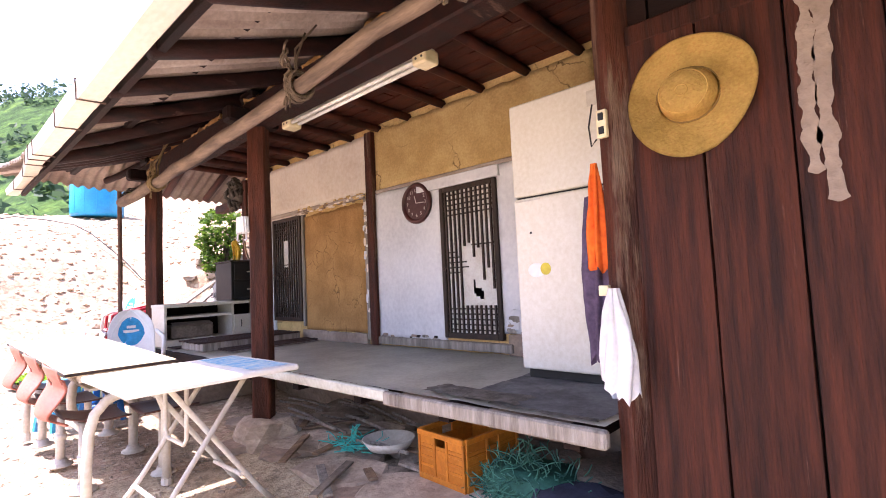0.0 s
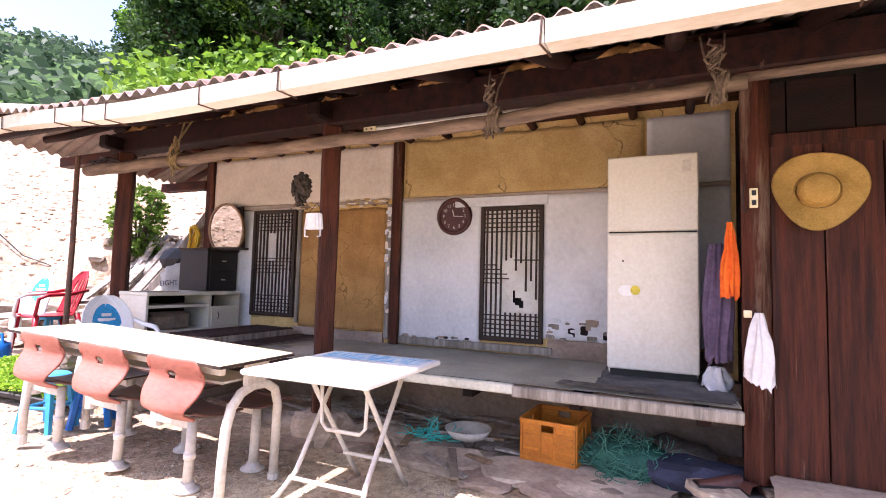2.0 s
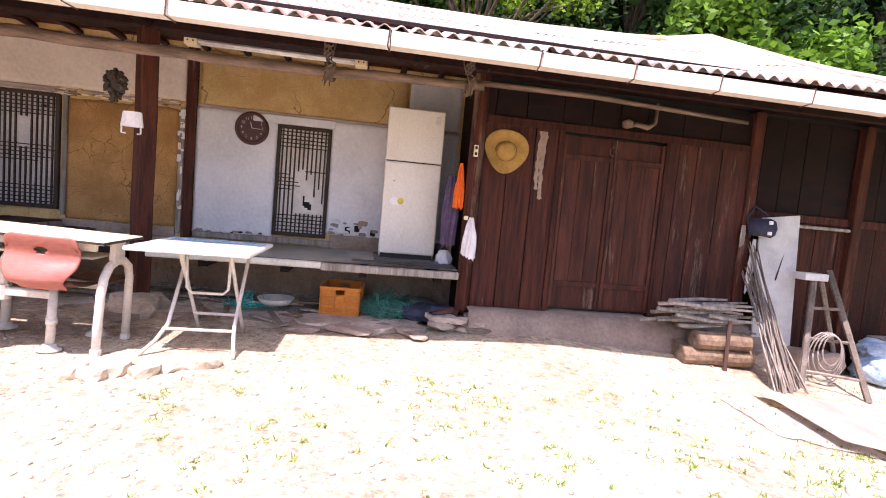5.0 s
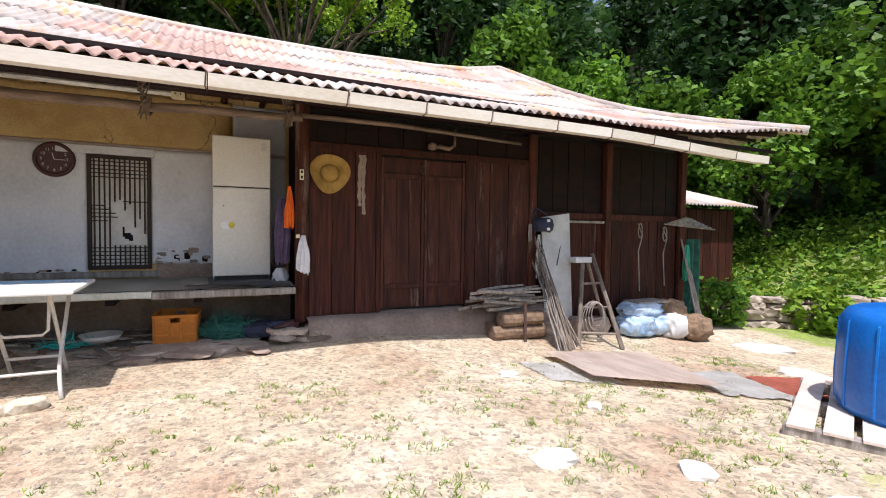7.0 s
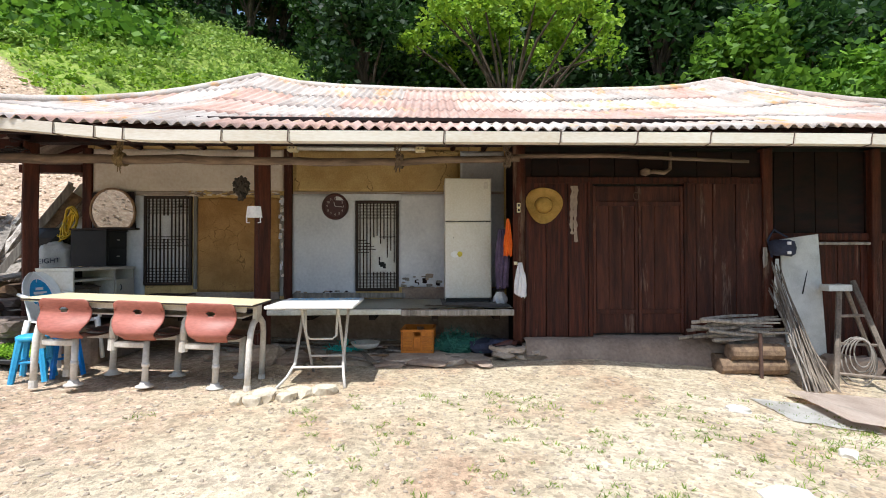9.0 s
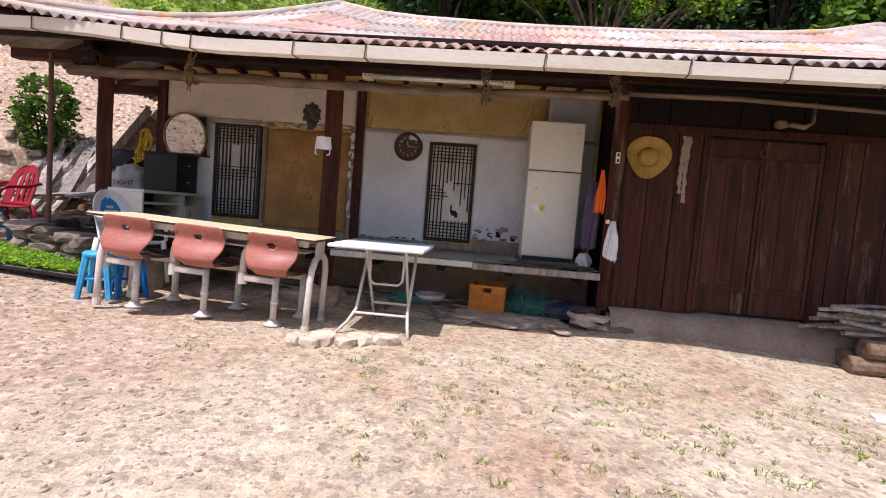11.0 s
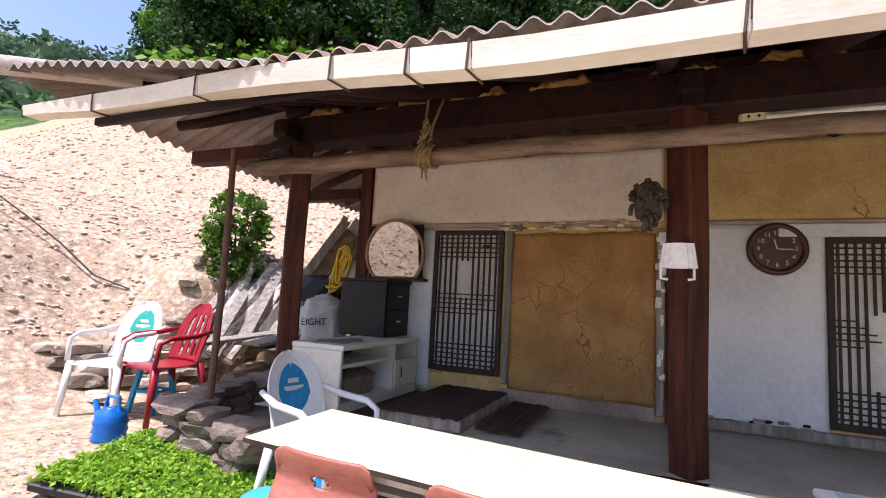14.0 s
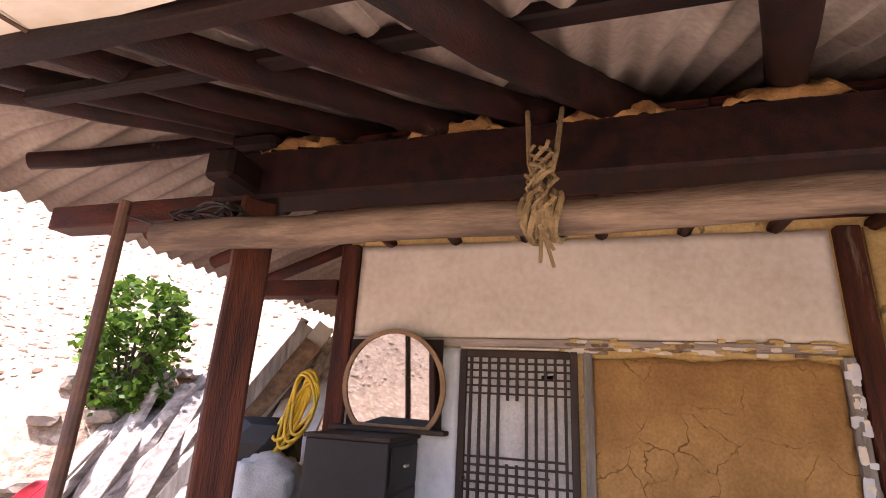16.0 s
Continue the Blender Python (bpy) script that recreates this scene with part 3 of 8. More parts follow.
def build_roof():
    roof = thing("roof", "low hipped roof of weathered corrugated cement sheets", "roof", (XR, 1.0, 2.7), kind="structure")
    width, rng = PITCH * 7, random.Random(3)
    for rear in (False, True):
        rows = [(XE, 1.62), (1.48, 2.80), (2.66, 3.95), (3.81, XR)] if not rear else [(XR, XB)]
        for k, (xa, xb) in enumerate(rows):
            y = TIP_R - 0.02
            while y < TIP_L:
                y1 = y + width + 0.03
                lift, skew = 0.012 * (len(rows) - k) * 0 + 0.010 * k + rng.uniform(0, 0.008), rng.uniform(-0.01, 0.01)
                bm = bmesh.new()
                nu, nv = 5, 7 * 8
                rowsv = []
                for i in range(nu + 1):
                    x = lerp(xa, xb, i / nu) + (rng.uniform(-0.015, 0.015) if i == 0 and k == 0 else 0)
                    lo, hi = limit(x)
                    line = []
                    for j in range(nv + 1):
                        yy = min(hi, max(lo, lerp(y, y1, j / nv)))
                        line.append(bm.verts.new((x, yy, roof_z(x, yy) + wave(lerp(y, y1, j / nv)) + lift + skew * j / nv)))
                    rowsv.append(line)
                if sheet_faces(bm, rowsv):
                    mid = (y + y1) / 2
                    red = rng.random() < (0.6 if 0.5 < mid < 5.4 and not rear else 0.2)
                    part("roof_sheet", bm, [M_SHEETRED if red else M_SHEET, M_UNDER], roof, smooth=True)
                else:
                    bm.free()
                y += width
    for left in (True, False):
        tip, top = (TIP_L, RIDGE_L) if left else (TIP_R, RIDGE_R)
        bm = bmesh.new()
        nu, nv = 8, int((XB - XE) / PITCH * 8)
        rowsv = []
        for i in range(nu + 1):
            t = i / nu
            y = lerp(tip, top, t)
            xa, xb = lerp(XE, XR, t), lerp(XB, XR, t)
            rowsv.append([bm.verts.new((min(xb, max(xa, lerp(XE, XB, j / nv))), y, hip_z(y, min(xb, max(xa, lerp(XE, XB, j / nv))), left) + wave(lerp(XE, XB, j / nv)) + 0.004)) for j in range(nv + 1)])
        sheet_faces(bm, rowsv)
        part("end_slope", bm, [M_SHEET, M_UNDER], roof, smooth=True)
    # ridge and hip caps
    caps = [[(XR, lerp(RIDGE_R, RIDGE_L, i / 12), roof_z(XR, lerp(RIDGE_R, RIDGE_L, i / 12)) + 0.02) for i in range(13)]]
    for tip, top in ((TIP_L, RIDGE_L), (TIP_R, RIDGE_R)):
        for xe in (XE, XB):
            caps.append([(lerp(xe, XR, i / 8), lerp(tip, top, i / 8), roof_z(lerp(xe, XR, i / 8), lerp(tip, top, i / 8)) + 0.02) for i in range(9)])
    for c in caps:
        part("ridge_cap", tb(c, 0.075, 8), M_SHEET, roof, "pale half-round ridge cap", smooth=True)
    return roof


def plank_mesh(w, t, h, seed, bev=0.0025):
    """An upright board with slightly uneven edges; its foot at the origin."""
    rng = random.Random(seed)
    bm = bmesh.new()
    n = 6
    prev = None
    for i in range(n + 1):
        z = h * i / n
        a, b = -w / 2 + rng.uniform(0, 0.0025), w / 2 - rng.uniform(0, 0.0025)
        d = rng.uniform(-0.002, 0.002)
        ring = [bm.verts.new(p) for p in ((0, a, z), (-t - d, a + bev, z), (-t - d, b - bev, z), (0, b, z))]
        if prev:
            for k in range(4):
                bm.faces.new((prev[k], prev[(k + 1) % 4], ring[(k + 1) % 4], ring[k]))
        else:
            bm.faces.new(ring[::-1])
        prev = ring
    bm.faces.new(prev)
    bmesh.ops.recalc_face_normals(bm, faces=bm.faces[:])
    return bm


def planks(parent, x, y0, y1, z0, z1, widths, material, seed, name="plank"):
    """Upright boards that fill a stretch of wall, each an object."""
    rng = random.Random(seed)
    y, k = y0, 0
    while y < y1 - 0.02:
        w = min(widths * rng.uniform(0.75, 1.3), y1 - y)
        if y1 - y - w < 0.06:
            w = y1 - y
        bm = plank_mesh(w - 0.003, 0.025 + rng.uniform(0, 0.006), z1 - z0, seed * 31 + k)
        bmesh.ops.translate(bm, verts=bm.verts, vec=(x, y + w / 2, z0))
        part(name, bm, material, parent)
        y += w
        k += 1


# ---------- house: shell ----------
M_RAFTER = mat("rafter_timber", (0.0307, 0.0097, 0.0075), (0.0097, 0.0045, 0.0045), 3, (1.2, 4, 4), 0.6, 0.4, 50, stain=(0.14, 0.08, 0.06), stain_at=0.64, spec=0.2)
def wall(name, label, bm, material):
    return tagged(as_object(name, bm, material), label, "wall", kind="structure")


def rough_sheet(x, y0, y1, z0, z1, depth, seed, ragged=0.0, step=0.05, amp=0.006):
    """A plaster coat with a gently uneven face and a ragged top."""
    bm = bmesh.new()
    ny, nz = max(2, int((y1 - y0) / step)), max(2, int((z1 - z0) / step))

    def fn(u, v):
        y = lerp(y0, y1, u)
        top = z1 - ragged * abs(fbm(y, seed, 0, 2.2))
        z = lerp(z0, top, v)
        return Vector((x - depth - amp * fbm(y, z, seed, 3.0), y, z))
    vs = grid(bm, fn, ny, nz)
    back = {}
    edge = [vs[0][j] for j in range(nz + 1)] + [vs[i][nz] for i in range(1, ny + 1)] + [vs[ny][j] for j in range(nz - 1, -1, -1)] + [vs[i][0] for i in range(ny - 1, 0, -1)]
    for v in edge:
        back[v] = bm.verts.new((x, v.co.y, v.co.z))
    for a, b in zip(edge, edge[1:] + edge[:1]):
        bm.faces.new((a, b, back[b], back[a]))
    bmesh.ops.recalc_face_normals(bm, faces=bm.faces[:])
    return bm


build_roof()

# clay core of the porch wall, with two door openings
D1 = (5.83, 6.55, 0.90, 2.27)      # y0, y1, z0, z1 of the far door
D2 = (2.66, 3.33, 0.80, 2.20)      # and of the middle door
LINT = 2.32


def build_porch_wall():
    bm = bmesh.new()
    for y0, y1, z0, z1 in ((Y_K - 0.1, D2[0], 0.0, 3.35), (D2[1], D1[0], 0.0, 3.35), (D1[1], Y_L, 0.0, 3.35),
                           (D2[0], D2[1], 0.0, D2[2]), (D2[0], D2[1], D2[3], 3.35), (D1[0], D1[1], 0.0, D1[2]), (D1[0], D1[1], D1[3], 3.35)):
        box(bm, XW, XW + 0.16, y0, y1, z0, z1)
    wall("wall_porch", "old clay wall at the back of the porch", bm, M_CLAYP)
    wall("wall_left", "clay end wall of the house", bx(XW + 0.16, 6.6, Y_L - 0.16, Y_L, 0, 3.35), M_CLAYP)
    wall("wall_rear", "clay rear wall of the house", bx(6.6, 6.76, Y_R, Y_L, 0, 3.35), M_CLAYP)
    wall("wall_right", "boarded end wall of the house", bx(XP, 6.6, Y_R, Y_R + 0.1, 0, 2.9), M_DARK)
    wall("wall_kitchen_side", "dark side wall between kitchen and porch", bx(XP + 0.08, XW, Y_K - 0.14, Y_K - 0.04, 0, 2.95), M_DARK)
    # coats of plaster
    coats = [("plaster_panel", "whitewashed plaster panel", D2[1], 4.30, 0.76, LINT - 0.014, M_WHITE, 0.0),
             ("plaster_panel", "whitewashed plaster panel", Y_K, D2[0], 0.86, LINT - 0.014, M_WHITE, 0.0),
             ("clay_panel", "yellow clay panel with cracks above the lintel", 1.72, 4.27, LINT + 0.03, 3.0, M_CLAYP, 0.05),
             ("plaster_panel", "whitewashed plaster panel under the ceiling", Y_K, 1.70, LINT + 0.03, 2.98, M_WHITE, 0.0),
             ("plaster_panel", "cream plaster panel above the far door", 4.44, 7.32, LINT + 0.03, 2.99, M_CREAM, 0.0),
             ("clay_panel", "cracked yellow clay panel beside the far door", 4.50, D1[0] - 0.08, 0.80, LINT - 0.06, M_CLAY, 0.06),
             ("plaster_panel", "whitewashed plaster panel", D1[1], 7.34, 0.70, LINT - 0.04, M_WHITE, 0.0)]
    for i, (n, lab, y0, y1, z0, z1, m, rag) in enumerate(coats):
        tagged(as_object(n, rough_sheet(XW, y0, y1, z0, z1, 0.02, i * 7 + 1, rag), m, True), lab, "wall panel", kind="structure")
    # rough mud skirting under the plaster
    for y0, y1, z1 in ((Y_K, D2[0] - 0.05, 0.86), (4.5, D1[0], 0.80)):
        tagged(as_object("mud_skirting", rough_sheet(XW, y0, y1, Z_F, z1, 0.035, 77, 0.03, 0.03, 0.02), M_CEMENT), "crumbling mud skirting along the porch wall", "skirting", kind="structure")


build_porch_wall()


def timber(name, label, x0, x1, y0, y1, z0, z1, material=None, bevel=0.008, kind="structure", category="beam"):
    return tagged(as_object(name, bx(x0, x1, y0, y1, z0, z1, bevel=bevel), material or M_RED), label, category, kind=kind)


# timber frame in the porch wall
timber("lintel", "thin worn timber lintel in the porch wall", XW - 0.030, XW + 0.02, Y_K, 4.29, LINT - 0.012, LINT + 0.024, M_BARE)
timber("lintel", "worn timber lintel over the far door", XW - 0.035, XW + 0.02, 4.5, 7.32, LINT - 0.03, LINT + 0.025, M_BARE)
timber("wall_post", "dark red post in the porch wall", XW - 0.06, XW + 0.04, 4.30, 4.42, Z_F, 3.0, M_REDV, category="post")
timber("wall_post", "dark red post in the porch wall", XW - 0.05, XW + 0.04, 7.33, 7.47, Z_F, 3.0, M_REDV, category="post")
timber("wall_post", "pale worn jamb with patched plaster", XW - 0.045, XW + 0.03, 4.43, 4.49, Z_F + 0.05, LINT - 0.04, M_GREYW, category="post")
timber("wall_post", "pale worn jamb beside the far door", XW - 0.045, XW + 0.03, D1[0] - 0.085, D1[0] - 0.03, 0.84, LINT - 0.05, M_GREYW, category="post")
timber("door_sill", "timber sill under the middle door", XW - 0.07, XW + 0.02, D2[0] - 0.1, 4.28, 0.70, 0.775, M_GREYW, category="sill")

# porch posts
for y, lab in ((Y_K, "dark red porch post beside the kitchen"), (Y_P2, "dark red square porch post on a stone"), (7.22, "brown square porch post at the far end")):
    rng = random.Random(int(y * 10))
    bm = bmesh.new()
    w = 0.085 if y > 2 else 0.07
    foot = 0.24 if y < 2 else (0.22 if y < 5 else 0.45)
    pts = [(XP + rng.uniform(-0.006, 0.006), y + rng.uniform(-0.006, 0.006), foot + (2.80 - foot) * i / 6) for i in range(7)]
    tube(bm, pts, w * 1.30, 4)
    bmesh.ops.rotate(bm, verts=bm.verts, cent=(XP, y, 0), matrix=Matrix.Rotation(radians(45), 3, "Z"))
    bmesh.ops.bevel(bm, geom=[e for e in bm.edges if abs(e.verts[0].co.z - e.verts[1].co.z) > 0.2], offset=0.012, segments=1, affect="EDGES")
    tagged(as_object("porch_post", bm, M_REDV), lab, "post", group="porch posts", kind="structure")

# porch ceiling: boards on small rafters, rising towards the wall
def ceiling_z(x):
    return 3.085 - 0.02 * (x - XP)


bm = bmesh.new()
rng = random.Random(4)
x = XP + 0.02
while x < XW - 0.02:
    w = rng.uniform(0.10, 0.16)
    y = Y_K - 0.1
    while y < Y_L:
        l = rng.uniform(0.8, 1.6)
        z = ceiling_z(x) + rng.uniform(0.0, 0.008)
        box(bm, x, min(x + w - 0.006, XW + 0.02), y, min(y + l - 0.004, Y_L), z, z + 0.02, m=None)
        y += l
    x += w
tagged(as_object("ceiling", bm, M_RED), "dark red board ceiling over the porch", "ceiling", kind="structure")
y = Y_K + 0.3
while y < Y_L - 0.1:
    bm = tb([(XP - 0.02, y, ceiling_z(XP) - 0.045), (XW + 0.02, y + 0.02, ceiling_z(XW) - 0.045)], [0.045, 0.04], 8)
    tagged(as_object("ceiling_joist", bm, M_RED, True), "dark red joist under the porch ceiling", "joist", group="porch ceiling joists", kind="structure")
    y += 0.48

# front beam, bracket blocks, rafters
timber("front_beam", "heavy dark red beam along the porch front", XP - 0.10, XP + 0.10, Y_R, 7.42, 2.775, 3.01, M_RAFTER, 0.015)
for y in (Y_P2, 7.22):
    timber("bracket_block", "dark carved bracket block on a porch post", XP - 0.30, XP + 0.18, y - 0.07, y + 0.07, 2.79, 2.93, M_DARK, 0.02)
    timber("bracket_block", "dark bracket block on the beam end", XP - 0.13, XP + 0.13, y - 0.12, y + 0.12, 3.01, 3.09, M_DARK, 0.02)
rng = random.Random(12)


def rafter(xi, yi, xo, yo, thick=1.0):
    """A log rafter from inside the porch out to the eave, following the slope of the roof."""
    def z(x, y):
        return min(roof_z(max(x, XE), min(y, 8.5)), hip_z(min(y, 8.6), max(x, XE), True) if y > 6.5 else 9.0) - 0.080
    pts = [(lerp(xo, xi, k / 5), lerp(yo, yi, k / 5), z(lerp(xo, xi, k / 5), lerp(yo, yi, k / 5)) + rng.uniform(-0.010, 0.010)) for k in range(6)]
    rad = [thick * r for r in (0.052, 0.056, 0.060, 0.062, 0.064, 0.066)]
    tagged(as_object("rafter", tb(pts, rad, 10, wobble=0.05, rng=rng), M_RAFTER, True), "round dark red log rafter under the eave", "rafter", group="eave rafters", kind="structure")


y = Y_R - 0.5
while y < 4.6:
    rafter(2.6, y + rng.uniform(-0.04, 0.04), 0.52 + rng.uniform(-0.05, 0.04), y)
    y += 0.74
# the rafters fan out towards the corner of the eave
for xi, yi, xo, yo, k in ((2.4, 4.81, 0.55, 5.46, 1.1), (2.4, 5.35, 0.55, 6.12, 1.15), (2.2, 5.63, 0.58, 6.54, 0.9), (2.1, 6.12, 0.62, 6.88, 0.9), (2.0, 6.69, 0.66, 7.32, 0.85),
                          (1.95, 7.05, 0.78, 7.85, 0.85), (2.0, 7.30, 1.02, 8.25, 0.85), (2.1, 7.45, 1.50, 8.40, 0.8)):
    rafter(xi, yi, xo, yo, k)
# clay packed on the beam between the rafters
y = 1.48
while y < 7.0:
    bm = bmesh.new()

    def lump(u, v, y=y):
        yy = lerp(y + 0.08, y + 0.50, u)
        a = math.pi * v
        k = 0.040 + 0.022 * fbm(yy, v, 2.0, 9.0)
        return Vector((XP - 0.02 - 0.10 * math.cos(a) * (0.8 + 0.5 * fbm(yy, v, 1.0, 8.0)), yy, 2.995 + k * 2.2 * math.sin(a) * min(1, 5 * u, 5 * (1 - u)) + 0.012 * fbm(yy, v, 5.0, 25.0)))
    grid(bm, lump, 34, 12)
    tagged(as_object("clay_infill", bm, M_CLAY, True), "lump of yellow clay between the rafters", "clay infill", group="clay between the rafters", kind="structure")
    y += rng.uniform(0.52, 0.74)
for x in (2.3, 2.9, 3.5, 4.2, 5.0):
    z1 = hip_z(8.5, x, True) - 0.12
    tagged(as_object("rafter", tb([(x, 8.45, z1), (x, 7.3, z1 + 0.42)], 0.05, 8), M_RED, True), "round dark red log rafter under the end eave", "rafter", group="end rafters", kind="structure")
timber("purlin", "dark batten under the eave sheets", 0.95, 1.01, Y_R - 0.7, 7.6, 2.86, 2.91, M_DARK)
timber("end_beam", "dark red beam reaching to the end eave", XP - 0.07, XP + 0.07, 7.3, 8.45, 2.70, 2.82, M_RED)
timber("end_beam", "dark red beam reaching to the end eave", XW - 0.07, XW + 0.07, 7.47, 8.40, 2.62, 2.74, M_RED)
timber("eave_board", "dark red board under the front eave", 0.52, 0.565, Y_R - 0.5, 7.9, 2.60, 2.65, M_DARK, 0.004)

# gutter in lengths, with straps
def gutter_line(y):
    return (0.35 + 0.15 * ease(5.2, 7.4, y), 2.59 + 0.16 * ease(4.8, 7.0, y) + 0.03 * ease(6.5, 8.7, y) - 0.10 * ease(-2.0, -5.4, y))


gut = thing("gutter", "cream square gutter along the front eave with rusty straps", "gutter", (0.24, 1.0, 2.6), kind="structure")
cuts = [-5.40, -4.66, -3.70, -3.05, -2.34, -1.53, -0.67, 0.08, 0.86, 2.03, 3.57, 4.22, 5.17, 5.45, 5.86, 6.85, 7.80, 8.60]
for a, b in zip(cuts, cuts[1:]):
    bm = bmesh.new()
    prof = [(0.0, 0.0), (0.012, -0.105), (0.125, -0.105), (0.14, 0.0), (0.13, 0.0), (0.115, -0.095), (0.022, -0.095), (0.010, 0.0)]
    rows = []
    for i in range(5):
        y = lerp(a + 0.004, b - 0.004, i / 4)
        gx, gz = gutter_line(y)
        s = 1.0 - 0.35 * ease(7.7, 8.6, y)
        rows.append([bm.verts.new((gx - 0.06 + px, y, gz + pz * s)) for px, pz in prof])
    for r0, r1 in zip(rows, rows[1:]):
        for k in range(len(prof)):
            bm.faces.new((r0[k], r0[(k + 1) % len(prof)], r1[(k + 1) % len(prof)], r1[k]))
    bm.faces.new(rows[0]), bm.faces.new(rows[-1][::-1])
    bmesh.ops.recalc_face_normals(bm, faces=bm.faces[:])
    part("gutter_length", bm, M_GUTTER, gut)
    gx, gz = gutter_line(a)
    if a > -5.3:
        part("strap", tb([(gx + 0.10, a, gz + 0.03), (gx - 0.063, a + 0.01, gz + 0.01), (gx - 0.055, a + 0.02, gz - 0.108), (gx + 0.09, a, gz - 0.108)], 0.006, 5), M_STRAP, gut, "rusty wire strap")

# porch floor
def build_floor():
    fl = thing("porch_floor", "raised porch floor of boards under worn linoleum", "floor", (2.4, 4.0, Z_F), kind="structure")
    bm = bmesh.new()
    x0 = XP - 0.10

    def fn(u, v):
        y, x = lerp(Y_K + 0.1, Y_L, u), lerp(x0 + (0.02 * fbm(lerp(Y_K, Y_L, u), 3.0, 0, 3)), XW, v)
        return Vector((x, y, Z_F + 0.004 * fbm(x, y, 0, 3.0)))
    grid(bm, fn, 90, 20)
    bmesh.ops.solidify(bm, geom=bm.faces[:], thickness=-0.05)
    bmesh.ops.recalc_face_normals(bm, faces=bm.faces[:])
    part("linoleum", bm, M_LINO, fl, "worn greenish grey linoleum")
    part("edge_board", bx(x0 - 0.03, x0 + 0.02, Y_K + 0.09, 2.55, 0.585, 0.665, bevel=0.01), M_GREYW, fl, "worn grey-brown edge board")
    part("edge_board", bx(x0 - 0.02, x0 + 0.03, 2.54, Y_P2 - 0.09, 0.60, 0.672, bevel=0.01), M_LINO, fl, "edge board with pale linoleum folded over it")
    part("edge_board", bx(x0 + 0.0, x0 + 0.05, Y_P2 + 0.1, 7.1, 0.58, 0.672, bevel=0.01), M_DARK, fl)
    y = Y_K + 0.3
    while y < Y_L - 0.1:
        part("joist", bx(x0 + 0.06, XW, y - 0.04, y + 0.04, 0.53, 0.625), M_DARK, fl)
        y += 0.8
    # stone footing under the rear of the porch
    tagged(as_object("footing_wall", rough_sheet(XW + 0.05, Y_K - 0.1, Y_L, 0, 0.62, 0.25, 5, 0, 0.08, 0.05), M_CEMENT), "dusty earth and stone footing under the porch", "footing", kind="structure")


build_floor()

# ---------- kitchen wall ----------
kw = thing("wall_kitchen", "front wall of dark brown upright planks", "wall", (XP, -1.0, 0.3), kind="structure")
KD = (-1.13, 0.07, 0.33, 2.27)
planks(kw, XP, KD[1] + 0.06, Y_K - 0.07, 0.30, 2.30, 0.24, M_PLANK, 5)
planks(kw, XP, -2.18, KD[0] - 0.05, 0.30, 2.30, 0.30, M_DOOR, 6)
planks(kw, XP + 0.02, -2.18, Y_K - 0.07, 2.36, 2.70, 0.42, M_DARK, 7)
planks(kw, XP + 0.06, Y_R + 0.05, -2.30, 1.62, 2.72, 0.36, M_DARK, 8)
planks(kw, XP + 0.05, Y_R + 0.05, -2.30, -0.25, 1.55, 0.27, M_PLANK, 9)
part("rail", bx(XP - 0.035, XP + 0.02, -2.18, Y_K - 0.07, 2.28, 2.37, bevel=0.008), M_PLANK, kw)
part("rail", bx(XP + 0.0, XP + 0.07, Y_R + 0.05, -2.30, 1.54, 1.64, bevel=0.008), M_PLANK, kw)
# added black sheet: the darkness seen through plank gaps is put in as colour
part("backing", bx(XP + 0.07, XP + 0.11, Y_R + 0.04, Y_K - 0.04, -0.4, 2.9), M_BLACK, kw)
for y in (-2.24, -3.7, Y_R + 0.02):
    part("post", bx(XP - 0.06, XP + 0.07, y - 0.065, y + 0.065, -0.35, 2.75, bevel=0.01), M_REDV, kw)
part("door_post", bx(XP - 0.045, XP + 0.05, KD[1] - 0.0, KD[1] + 0.06, 0.30, 2.30, bevel=0.006), M_PLANK, kw)
part("door_post", bx(XP - 0.045, XP + 0.05, KD[0] - 0.05, KD[0], 0.30, 2.30, bevel=0.006), M_PLANK, kw)
kd = thing("door_1", "closed double plank door of the kitchen, scuffed brown", "door", (XP, -0.53, 0.32), kind="structure")
ym = (KD[0] + KD[1]) / 2
for a, b in ((KD[0] + 0.004, ym - 0.004), (ym + 0.004, KD[1] - 0.004)):
    leaf = part("door_leaf", bx(XP - 0.005, XP + 0.02, a, b, 0.34, 2.25, bevel=0.003), M_DOOR, kd)
    for z in (0.62, 2.02):
        part("cross_rail", bx(XP - 0.032, XP - 0.004, a, b, z - 0.03, z + 0.03, bevel=0.004), M_DOOR, leaf)
    w = (b - a - 0.09) / 3
    for k in range(3):
        part("plank", bx(XP - 0.022, XP - 0.004, a + 0.045 + k * w + 0.002, a + 0.045 + (k + 1) * w - 0.002, 0.65, 1.99, bevel=0.003), M_DOOR, leaf)
    for s in (a, b - 0.04):
        part("stile", bx(XP - 0.034, XP - 0.004, s, s + 0.04, 0.34, 2.25, bevel=0.004), M_DOOR, leaf)
part("door_ring", tb([(XP - 0.04, ym + 0.03 + 0.035 * math.cos(a * 0.5236), 2.12 + 0.05 * math.sin(a * 0.5236)) for a in range(13)], 0.006, 6), M_STRAP, kd, "rusty iron ring")
